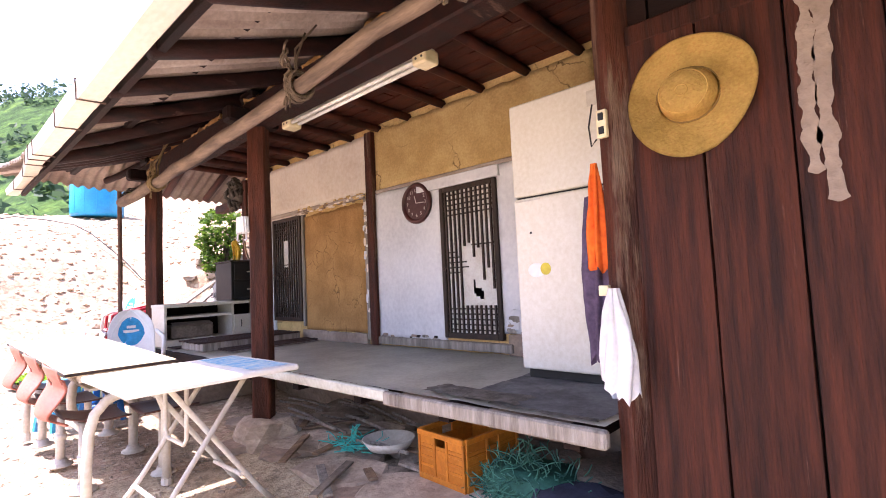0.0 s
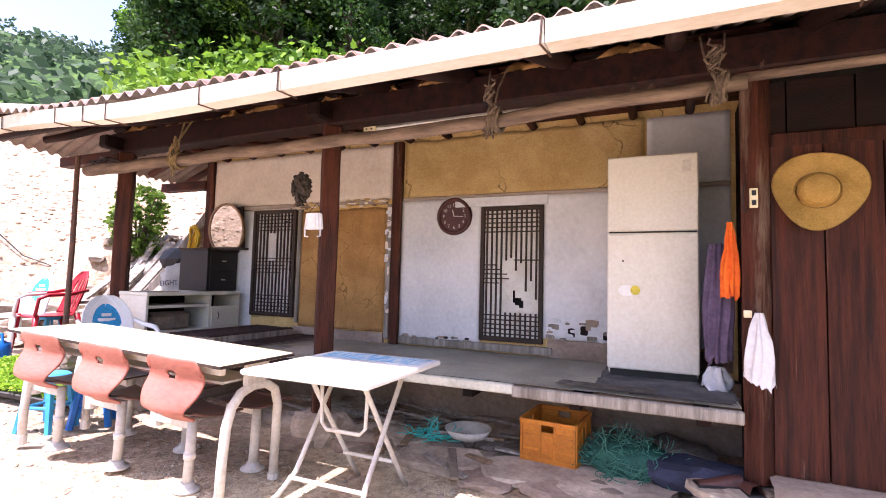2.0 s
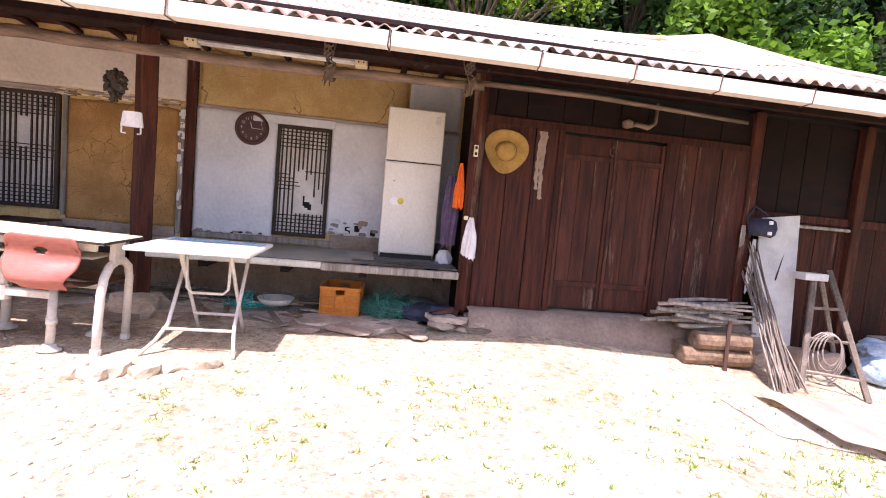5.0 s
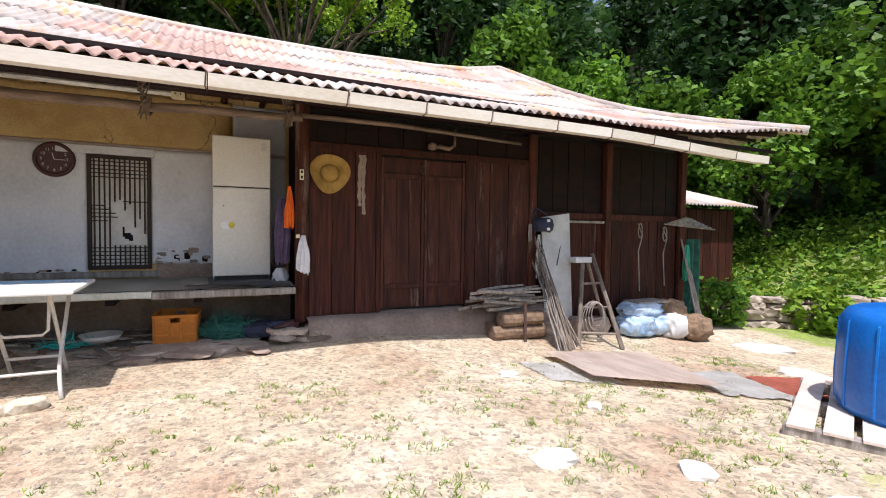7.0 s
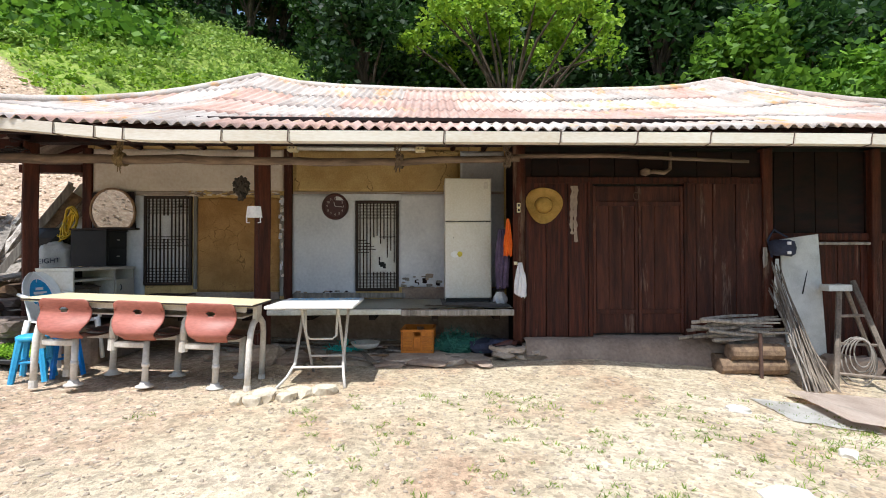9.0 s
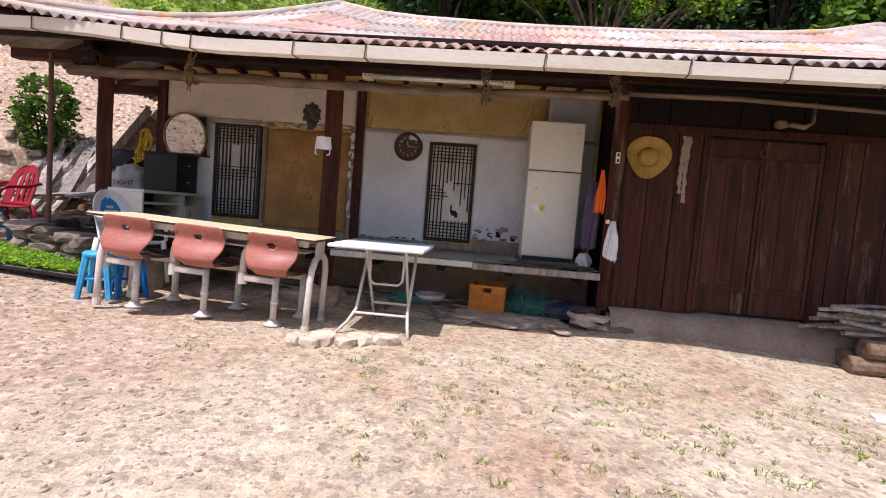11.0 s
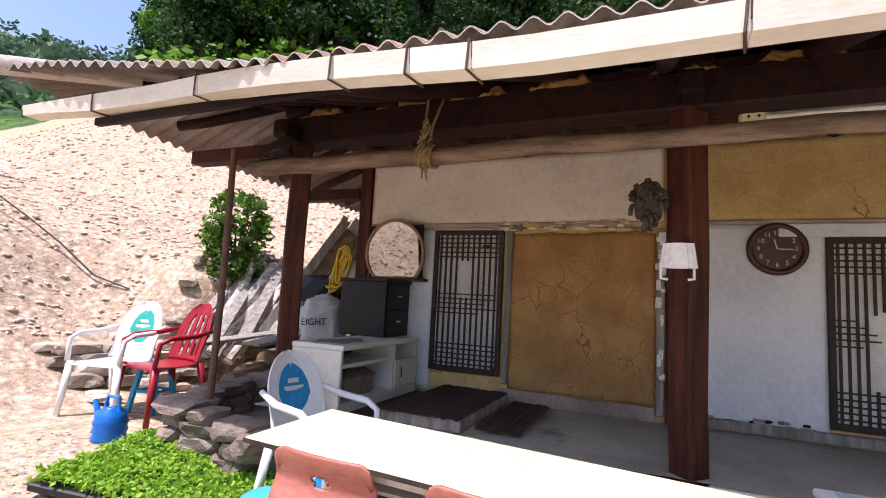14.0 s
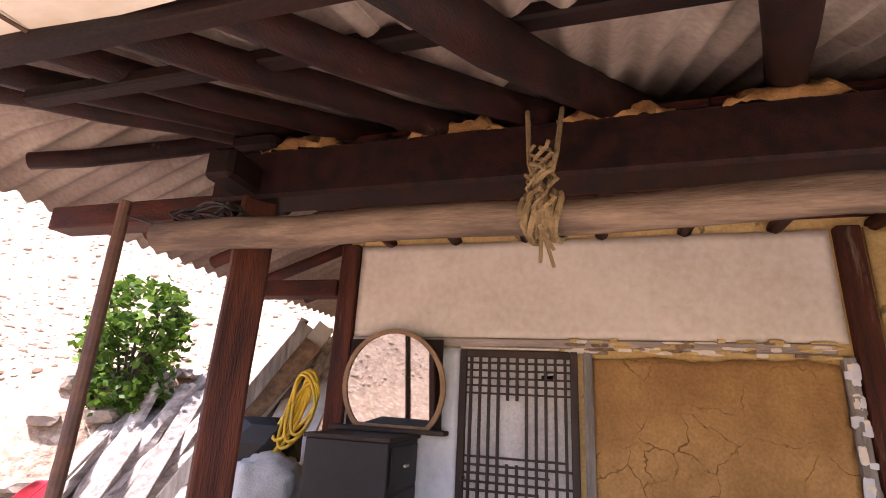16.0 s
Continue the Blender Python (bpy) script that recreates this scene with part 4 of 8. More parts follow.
# cement base
bm = bmesh.new()
def base_fn(u, v):
    y = lerp(-2.6, 0.98, u)
    a = [(XP - 0.32, -0.2), (XP - 0.25, 0.12), (XP - 0.17, 0.27), (XP + 0.1, 0.31)][min(3, int(v * 3 + 0.01))]
    return Vector((a[0] + 0.04 * fbm(y, v, 0, 2), y, a[1] + 0.02 * fbm(y, v, 4, 2) - (0.08 if v == 0 else 0)))
grid(bm, base_fn, 60, 3)
tagged(as_object("kitchen_base", bm, M_CEMENT, True), "uneven earth and cement base under the kitchen wall", "base", kind="structure")


# ---------- trees and green ----------
def leaf_quads(verts, faces, centre, radius, count, size, rng, flat=0.75):
    for _ in range(count):
        d = Vector((rng.gauss(0, 1), rng.gauss(0, 1), rng.gauss(0, 1) * flat))
        d = d.normalized() * radius * rng.random() ** 0.45
        p = Vector(centre) + d
        u = Vector((rng.gauss(0, 1), rng.gauss(0, 1), rng.gauss(0, 0.6))).normalized()
        w = u.orthogonal().normalized()
        w = (Matrix.Rotation(rng.uniform(0, 6.28), 3, u) @ w)
        s = size * rng.uniform(0.6, 1.3)
        k = len(verts)
        verts += [tuple(p - u * s * 0.55), tuple(p + w * s * 0.34 - u * s * 0.05), tuple(p + u * s * 0.6), tuple(p - w * s * 0.34 - u * s * 0.05)]
        faces.append((k, k + 1, k + 2, k + 3))


def mesh_of(name, verts, faces, material):
    me = bpy.data.meshes.new(name)
    me.from_pydata(verts, [], faces)
    me.materials.append(material)
    return me


def tree_kind(seed, tall, spread, material, clumps, leaves, size, label, conifer=False, wide=False):
    """One tree: a tapered trunk with limbs and a crown of many leaves with gaps."""
    rng = random.Random(seed)
    t = thing("tree", label, "tree")
    bm = bmesh.new()
    top = tall * (0.95 if conifer else 0.72)
    lean = (rng.uniform(-0.06, 0.06), rng.uniform(-0.06, 0.06))
    trunk = [(lean[0] * z + 0.05 * math.sin(z), lean[1] * z + 0.05 * math.cos(z * 1.3), z) for z in [top * i / 6 for i in range(7)]]
    tube(bm, [(trunk[0][0], trunk[0][1], -0.5)] + trunk, [0.030 * tall] + [0.026 * tall * (1 - 0.13 * i) for i in range(7)], 8, wobble=0.08, rng=rng)
    tips = []
    for i in range(clumps):
        h = rng.uniform(0.16, 1.0)
        base = Vector(trunk[min(6, int(h * 6))])
        a = rng.uniform(0, 6.283)
        if conifer:
            r = spread * (1.08 - h) * rng.uniform(0.6, 1.0)
            tip = Vector((base.x + r * math.cos(a), base.y + r * math.sin(a), tall * h * rng.uniform(0.93, 1.0)))
        elif wide:
            r = spread * math.sqrt(rng.random())
            base = Vector(trunk[2 + i % 3])
            tip = Vector((base.x + r * math.cos(a), base.y + r * math.sin(a), tall * (0.70 + 0.25 * math.sqrt(max(0.0, 1 - (r / spread) ** 2)) * rng.uniform(0.75, 1.0))))
        else:
            r = spread * math.sin(math.pi * min(1.0, 0.22 + 0.72 * h)) * rng.uniform(0.35, 1.0)
            tip = Vector((base.x + r * math.cos(a), base.y + r * math.sin(a), tall * lerp(0.18, 0.95, h) + rng.uniform(-0.3, 0.3)))
        tips.append(tip)
        mid = base.lerp(tip, 0.55) + Vector((0, 0, 0.05 * tall * (0 if conifer else 1)))
        if i % (4 if wide else 2) == 0:
            tube(bm, [base, mid, tip], [0.009 * tall, 0.006 * tall, 0.002 * tall], 5)
    part("trunk", bm, M_BARK, t)
    vs, fs = [], []
    for tip in tips:
        rad = (0.070 if wide else 0.105 if not conifer else 0.085) * tall * rng.uniform(0.6, 1.25)
        leaf_quads(vs, fs, tip, rad, int(leaves * rng.uniform(0.7, 1.3)), size, rng, 0.55)
    me = mesh_of("crown", vs, fs, material)
    ob = new("crown", me)
    ob.parent = t
    return t


KINDS = [tree_kind(1, 7.0, 2.9, M_LEAF1, 62, 100, 0.25, "broad-leaved tree with a bright green crown"),
         tree_kind(2, 9.5, 2.7, M_LEAF2, 72, 100, 0.27, "tall dark green tree of the hillside wood"),
         tree_kind(3, 6.0, 2.7, M_LEAF3, 52, 100, 0.22, "small yellow-green tree on the slope"),
         tree_kind(4, 11.0, 2.3, M_LEAF2, 62, 85, 0.26, "dark pine of the hillside wood", True),
         tree_kind(6, 8.2, 3.5, M_LEAF3, 80, 115, 0.19, "spreading bright green tree with a flat crown", False, True)]


def plant(kind, x, y, scale, turn):
    t = copy_thing(KINDS[kind], pose(x, y, height(x, y) - 0.15, 0, 0, turn) @ Matrix.Diagonal((scale, scale, scale, 1)))
    t["group"] = "hillside wood"
    return t


SPOTS = [(1, 13.2, 4.2, 0.85), (4, 12.2, -0.4, 1.0), (0, 15.0, 2.6, 0.7), (0, 12.4, -9.0, 1.2), (3, 16.0, -5.2, 1.05), (3, 17.5, -6.6, 1.15), (3, 18.5, -4.0, 1.1), (1, 15.5, 3.2, 0.9),
         (0, 10.8, -11.4, 1.1), (0, 8.5, -12.6, 1.0), (1, 13.0, -12.0, 1.1), (0, 5.8, -14.5, 0.9), (1, 8.0, -17.0, 1.1), (0, 2.5, -17.5, 0.95), (1, 4.0, -21.0, 1.2)]
rng = random.Random(21)
for k, x, y, s in SPOTS:
    plant(k, x, y, s, rng.uniform(0, 360))
n = 0
while n < 95:
    x, y = rng.uniform(12, 46), rng.uniform(-26, 40)
    if x < 17 and y > 1.0:
        continue
    if y > 9 and x < 14 + 0.40 * (y - 9):
        continue
    if open_slope(x, y) > 0.4:
        continue
    plant(rng.choice((0, 1, 1, 1, 1, 3, 3, 3)), x, y, rng.uniform(0.8, 1.35), rng.uniform(0, 360))
    n += 1
for i in range(26):
    plant(rng.choice((0, 1, 0, 2)), rng.uniform(-6, 12), rng.uniform(-34, -15), rng.uniform(0.8, 1.25), rng.uniform(0, 360))
for i in range(44):
    a, d = radians(rng.uniform(36, 57)), rng.uniform(29, 52)
    plant(rng.choice((0, 1, 3, 1)), -1.4 + d * math.cos(a), 1.3 + d * math.sin(a), rng.uniform(0.8, 1.2), rng.uniform(0, 360))
for k in KINDS:
    k.location = (60 + 8 * KINDS.index(k), 18, height(60 + 8 * KINDS.index(k), 18) - 0.2)


def undergrowth(name, label, spots, per, size, spread, material, seed, flat=0.6):
    rng = random.Random(seed)
    vs, fs = [], []
    for x, y in spots:
        r = spread * rng.uniform(0.6, 1.4)
        leaf_quads(vs, fs, (x, y, height(x, y) + r * 0.35), r, int(per * rng.uniform(0.6, 1.4)), size, rng, flat)
    return tagged(new(name, mesh_of(name, vs, fs, material)), label, "bushes", kind="stuff")


rng = random.Random(5)
undergrowth("slope_shrubs", "bright green shrubs and weeds on the slope behind the house", [p for p in ((lerp(8.3, 20, rng.random()), rng.uniform(-12, 22)) for _ in range(700)) if p[1] < grass_edge(p[0])], 46, 0.17, 0.42, M_LEAF3, 11)
undergrowth("hill_shrubs", "pale green grass clumps and shrubs on the open hillside", [p for p in ((lerp(14, 34, rng.random()), rng.uniform(3, 40)) for _ in range(1500)) if open_slope(*p) > 0.4 and p[1] < grass_edge(p[0])], 34, 0.22, 0.55, M_LEAF6, 16, 0.4)
undergrowth("wood_edge", "dense dark undergrowth at the edge of the wood", [p for p in ((rng.uniform(14, 36), rng.uniform(-24, 36)) for _ in range(720)) if p[1] < grass_edge(p[0]) and open_slope(*p) < 0.5], 46, 0.32, 1.1, M_LEAF2, 12)
undergrowth("bank_shrubs", "green bushes on the bank beside the house", [(rng.uniform(0.5, 12), rng.uniform(-19, -9.2)) for _ in range(210)], 70, 0.17, 0.55, M_LEAF1, 13)
undergrowth("corner_shrubs", "sunlit yellow-green weeds on the bank past the house corner", [(rng.uniform(1.5, 9.5), rng.uniform(-16, -8.6)) for _ in range(190)], 60, 0.15, 0.5, M_LEAF3, 17)


def far_woods():
    """Tree crowns on the far slopes, as one carpet of clumps."""
    rng = random.Random(51)
    vs, fs = [], []
    n = 0
    while n < 1500:
        a, d = rng.uniform(-1.9, 2.5), rng.uniform(50, 190)
        x, y = d * math.cos(a), d * math.sin(a)
        n += 1
        r = rng.uniform(1.6, 3.4)
        leaf_quads(vs, fs, (x, y, height(x, y) + r * 0.6), r, 34, 1.15, rng, 0.75)
    return tagged(new("far_woods", mesh_of("far_woods", vs, fs, M_LEAF5)), "dense green woods on the far mountains", "woods", kind="stuff")


rng = random.Random(61)
spots = []
for _ in range(420):
    a, d = radians(rng.uniform(33, 58)), rng.uniform(24, 50)
    spots.append((-1.4 + d * math.cos(a), 1.3 + d * math.sin(a)))
undergrowth("far_thicket", "dense green thicket between the far trees", spots, 44, 0.42, 1.5, M_LEAF1, 15)
# paler leaf colour carries the distance haze of the far slopes
M_LEAF5 = leafy("hazy_far_leaves", (0.095, 0.150, 0.080), (0.045, 0.085, 0.048))
far_woods()


# ---------- things on the porch ----------
def lump_stone(bm, c, sx, sy, sz, seed, turn=0.0):
    r = bmesh.ops.create_icosphere(bm, subdivisions=2, radius=1.0)
    m = Matrix.Translation(c) @ Matrix.Rotation(turn, 4, "Z")
    for v in r["verts"]:
        n = v.co.normalized()
        k = 1 + 0.28 * noise.noise(n * 1.3 + Vector((seed, seed * 2, 0)))
        q = Vector((max(-0.8, min(0.8, n.x)) * sx * k * 1.2, max(-0.8, min(0.8, n.y)) * sy * k * 1.2, max(-0.62, min(0.62, n.z)) * sz * k * 1.5))
        v.co = m @ q
    return r["verts"]


def text(words, size, m, parent, material, name="lettering", deep=0.0008):
    cu = bpy.data.curves.new(name, "FONT")
    cu.body, cu.size, cu.extrude, cu.align_x, cu.align_y = words, size, deep, "CENTER", "CENTER"
    cu.materials.append(material)
    ob = new(name, cu)
    ob.parent = parent
    ob.matrix_basis = WORLD_OF[parent].inverted() @ m
    return ob


FACING = Matrix(((0, 0, -1, 0), (-1, 0, 0, 0), (0, 1, 0, 0), (0, 0, 0, 1)))      # writing that faces the yard


def lattice_door(name, label, y0, y1, z0, z1, seed, torn):
    d = thing(name, label, "door", (XW, (y0 + y1) / 2, z0), kind="structure")
    x = XW - 0.045
    f = 0.045
    part("jamb", bx(x, XW + 0.02, y0, y0 + f, z0, z1, bevel=0.005), M_LATT, d)
    part("jamb", bx(x, XW + 0.02, y1 - f, y1, z0, z1, bevel=0.005), M_LATT, d)
    part("head", bx(x, XW + 0.02, y0 + f, y1 - f, z1 - f, z1, bevel=0.005), M_LATT, d)
    part("foot_rail", bx(x, XW + 0.02, y0 + f, y1 - f, z0, z0 + 0.05, bevel=0.005), M_LATT, d)
    a, b, lo, hi = y0 + f, y1 - f, z0 + 0.05, z1 - f
    rng = random.Random(seed)
    # paper behind the bars, torn away in places
    bm = bmesh.new()
    n, m = 26, 52
    vs = [[bm.verts.new((x + 0.028 + 0.002 * fbm(i, j, seed, 0.3), lerp(a, b, i / n), lerp(lo, hi, j / m))) for j in range(m + 1)] for i in range(n + 1)]
    for i in range(n):
        for j in range(m):
            hole = any(((i / n - hx) / rx) ** 2 + ((j / m - hz) / rz) ** 2 < 1 + 0.9 * fbm(i, j, 3.0 + seed, 0.25) for hx, hz, rx, rz in torn)
            if not hole:
                bm.faces.new((vs[i][j], vs[i][j + 1], vs[i + 1][j + 1], vs[i + 1][j]))
    bmesh.ops.delete(bm, geom=[v for v in bm.verts if not v.link_faces], context="VERTS")
    part("paper", bm, M_PAPER if name == "door_2" else M_GREYPAPER, d, "torn pale door paper")
    # flat black sheet in the opening, painted as the unlit room
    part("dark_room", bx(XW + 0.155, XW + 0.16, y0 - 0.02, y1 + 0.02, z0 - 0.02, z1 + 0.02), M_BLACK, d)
    nb, h, wb = 11, hi - lo, 0.0085
    broken = name == "door_2"
    # how far each upright still reaches down from the head, counted from its left jamb
    hang = (0.0, 0.0, 0.0, 0.0, 0.60, 0.62, 0.52, 0.58, 0.36, 0.44, 0.30) if broken else (0, 0, 0, 0, 0.80, 0.80, 0, 0, 0, 0, 0)
    for i in range(nb):
        y = lerp(b, a, (i + 0.5) / nb)
        spans = [(lo, hi)] if hang[i] == 0 else [(lo, lo + h * (0.19 if broken else 0.52)), (lo + h * hang[i], hi)]
        for c0, c1 in spans:
            part("bar", bx(x + 0.006, x + 0.024, y - wb, y + wb, c0, c1), M_LATT, d)
    for k in range(5):
        for v in (0.022 + 0.036 * k, 0.83 + 0.036 * k):
            part("bar", bx(x + 0.012, x + 0.029, a, b, lo + h * v - 0.006, lo + h * v + 0.006), M_LATT, d)
    reach = (0.24, 0.30, 0.42, 0.46, 0.28) if broken else (0.95, 1.0, 0.8, 1.0, 0.7)
    for k in range(5):
        v = 0.40 + 0.036 * k
        z = lo + h * (v + (0.02 if broken else 0.0))
        part("bar", bx(x + 0.012, x + 0.029, lerp(b, a, reach[4 - k]), b, z - 0.006, z + 0.006), M_LATT, d)
    if broken:
        part("bar", bx(x + 0.012, x + 0.029, a, lerp(b, a, 0.55), lo + h * 0.60, lo + h * 0.60 + 0.012), M_LATT, d)
    part("pull_ring", tb([(x - 0.012, (a if name == "door_1b" else b) - 0.0 + 0.015 * math.cos(k), lo + h * 0.45 + 0.015 * math.sin(k)) for k in [i * 0.6283 for i in range(11)]], 0.003, 5), M_STRAP, d)
    return d


lattice_door("door_2", "dark lattice door with torn paper and broken bars", *D2, 3, [(0.36, 0.265, 0.10, 0.028), (0.30, 0.24, 0.05, 0.03), (0.42, 0.31, 0.02, 0.04)])
lattice_door("door_3", "dark wooden lattice door with pale paper", *D1, 5, [(0.2, 0.9, 0.05, 0.02)])
timber("door_head", "whitewashed board above the middle door", XW - 0.05, XW + 0.02, D2[0] - 0.04, D2[1] + 0.30, D2[3] + 0.005, LINT - 0.014, M_WHITE, 0.006, category="board")
timber("door_head", "pale plastered board above the far door", XW - 0.05, XW + 0.02, D1[0] + 0.1, D1[1], D1[3] + 0.006, LINT - 0.032, M_CREAM, 0.006, category="board")


def build_fridge():
    y0, y1, x0, x1, z0, z1 = 1.31, 1.97, 2.32, 2.96, Z_F + 0.03, 2.44
    f = thing("refrigerator", "old cream two-door refrigerator standing on the porch", "refrigerator", (2.6, 1.64, Z_F))
    part("body", bx(x0 + 0.06, x1, y0 + 0.005, y1 - 0.005, z0, z1 - 0.01, bevel=0.012, seg=2), M_WHITEMET, f)
    split = 1.83
    top = part("freezer_door", bx(x0, x0 + 0.055, y0, y1, split + 0.006, z1, bevel=0.016, seg=3), M_WHITEMET, f, smooth=False)
    low = part("fridge_door", bx(x0, x0 + 0.055, y0, y1, z0 + 0.04, split - 0.006, bevel=0.016, seg=3), M_WHITEMET, f)
    part("seal", bx(x0 + 0.03, x0 + 0.058, y0 + 0.012, y1 - 0.012, split - 0.012, split + 0.012), M_BLACK, f)
    part("plinth", bx(x0 + 0.05, x0 + 0.07, y0 + 0.02, y1 - 0.02, Z_F + 0.008, z0 + 0.04), M_BLACK, f)
    part("badge", bx(x0 - 0.003, x0, y0 + 0.05, y0 + 0.11, z1 - 0.15, z1 - 0.06), M_PALEMET, top, "small faded maker's plate")
    part("grip", bx(x0 - 0.003, x0 + 0.002, y1 - 0.2, y1 - 0.02, split - 0.028, split - 0.018), M_PALEMET, low)
    part("keyhole", tb([(x0 - 0.004, y1 - 0.12, 1.60), (x0 + 0.004, y1 - 0.12, 1.60)], 0.008, 10), M_BLACK, low)
    bm = lathe(bmesh.new(), [(0.0, 0.004), (0.035, 0.003), (0.038, 0.0)], 20)
    bmesh.ops.transform(bm, verts=bm.verts, matrix=Matrix.Translation((x0 - 0.0, y1 - 0.21, 1.37)) @ Matrix.Rotation(radians(-90), 4, "Y"))
    part("sticker", bm, mat("yellow_sticker", (0.75, 0.62, 0.06), rough=0.5, bump=0), low, "round yellow sticker")
    bm = lathe(bmesh.new(), [(0.0, 0.003), (0.042, 0.002), (0.045, 0.0)], 20)
    bmesh.ops.transform(bm, verts=bm.verts, matrix=Matrix.Translation((x0 - 0.0, y1 - 0.145, 1.365)) @ Matrix.Rotation(radians(-90), 4, "Y") @ Matrix.Diagonal((1, 1.4, 1, 1)))
    part("sticker", bm, M_WPLASTIC, low, "pale oval sticker")
    return f


build_fridge()
M_DRYMAT = mat("grey_sheet", (0.34, 0.33, 0.33), (0.17, 0.165, 0.165), 4, rough=0.8, bump=0.4)
# sheets under the refrigerator
for i, (x0, x1, y0, y1, m) in enumerate(((1.84, 2.98, 1.12, 2.02, M_DRYMAT), (1.68, 1.95, 1.15, 1.75, M_GREYW), (1.70, 2.35, 1.14, 1.98, M_DRYMAT), (1.69, 1.88, 1.6, 2.25, M_GREYW))):
    bm = bmesh.new()
    grid(bm, lambda u, v: Vector((lerp(x0, x1, u) + 0.03 * fbm(v, i, 0, 4), lerp(y0, y1, v) + 0.04 * fbm(u, i, 2, 4), Z_F + 0.007 + 0.005 * i + 0.006 * abs(fbm(u, v, i, 5)))), 14, 20)
    bmesh.ops.solidify(bm, geom=bm.faces[:], thickness=0.003)
    tagged(as_object("floor_sheet", bm, m), "crumpled grey sheet lying by the refrigerator", "floor sheet")

def build_clock():
    c = thing("wall_clock", "round dark wall clock with pale numerals", "clock", (XW - 0.03, 3.64, 2.11))
    m = Matrix.Translation((XW - 0.03, 3.64, 2.11)) @ FACING
    bm = lathe(bmesh.new(), [(0.158, 0.004), (0.165, 0.03), (0.19, 0.035), (0.205, 0.018), (0.207, 0.0), (0.0, 0.0)], 40)
    bmesh.ops.transform(bm, verts=bm.verts, matrix=m)
    part("rim", bm, M_CLOCK, c, smooth=True)
    bm = lathe(bmesh.new(), [(0.0, 0.012), (0.162, 0.012)], 40)
    bmesh.ops.transform(bm, verts=bm.verts, matrix=m)
    part("face", bm, M_FACE, c, "maroon clock face")
    for h in range(1, 13):
        a = radians(90 - 30 * h)
        text(str(h), 0.05, m @ Matrix.Translation((0.125 * math.cos(a), 0.125 * math.sin(a), 0.0135)), c, M_INK, "numeral")
    for ang, ln, w in ((105, 0.075, 0.005), (-2, 0.11, 0.004)):
        bm = bx(0, ln, -w, w, 0.016, 0.018)
        bmesh.ops.transform(bm, verts=bm.verts, matrix=m @ Matrix.Rotation(radians(ang), 4, "Z"))
        part("clock_hand", bm, M_INK, c)


build_clock()


def build_hat():
    h = thing("straw_hat", "yellow straw hat hanging on the plank wall", "hat", (XP - 0.04, 0.70, 2.02))
    m = Matrix.Translation((XP - 0.045, 0.712, 1.998)) @ FACING
    bm = bmesh.new()
    prof = [(0.0, 0.085), (0.045, 0.088), (0.075, 0.078), (0.092, 0.055), (0.100, 0.020), (0.104, 0.006)] + [(0.108 + 0.0105 * k, 0.004 + (0.0050 if k % 2 else 0.0)) for k in range(13)]
    lathe(bm, prof, 56)
    for v in bm.verts:
        r, a = math.hypot(v.co.x, v.co.y), math.atan2(v.co.y, v.co.x)
        if r > 0.105:
            k = (r - 0.1) / 0.13
            s = 1.0 + 0.01 * k * math.cos(2 * a) + 0.05 * k * math.sin(3 * a + 0.5)
            v.co.x, v.co.y = v.co.x * s, v.co.y * s
            v.co.z += 0.03 * k * math.sin(2 * a) + 0.015 * k * math.cos(3 * a + 1) + 0.02 * k
        else:
            v.co.x *= 1.06
    bmesh.ops.solidify(bm, geom=bm.faces[:], thickness=0.003)
    bmesh.ops.transform(bm, verts=bm.verts, matrix=m)
    part("straw", bm, M_STRAW, h, smooth=True)
    bm = bmesh.new()
    for k in range(1, 5):
        tube(bm, [(0.020 * k * 1.1 * math.cos(a * 0.2618), 0.020 * k * math.sin(a * 0.2618), 0.090 - 0.0022 * k * k * 0.55) for a in range(25)], 0.0022, 5, cap=False)
    bmesh.ops.transform(bm, verts=bm.verts, matrix=m)
    part("crown_braid", bm, M_STRAW, h, smooth=True)
    bm = bmesh.new()
    tube(bm, [(0.106 * 1.12 * math.cos(a * 0.2618), 0.106 * math.sin(a * 0.2618), 0.008) for a in range(25)], 0.004, 5, cap=False)
    bmesh.ops.transform(bm, verts=bm.verts, matrix=m)
    part("hat_band", bm, mat("brown_straw", (0.30, 0.17, 0.04), rough=0.8), h)


build_hat()

# switch plates on the kitchen post
for y, z, w, h in ((1.045, 1.96, 0.022, 0.06), (1.085, 1.25, 0.022, 0.022)):
    s = thing("switch_box", "small cream switch box screwed to the post", "switch", (XP - 0.1, y, z))
    xx = XP - 0.095
    part("cover", bx(xx - 0.012, xx + 0.015, y - w, y + w, z - h, z + h, bevel=0.004, seg=2), M_DESK, s)
    if h > 0.05:
        for dz in (0.03, -0.03):
            part("rocker", bx(xx - 0.017, xx - 0.010, y - 0.012, y + 0.012, z + dz - 0.016, z + dz + 0.016, bevel=0.002), M_BLACK, s)
        part("cable", tb([(xx, y + 0.03, z - 0.06), (xx - 0.01, y + 0.05, z - 0.09), (xx - 0.005, y + 0.06, z + 0.0), (xx + 0.01, y + 0.045, z + 0.1)], 0.004, 5), M_BLACK, s)


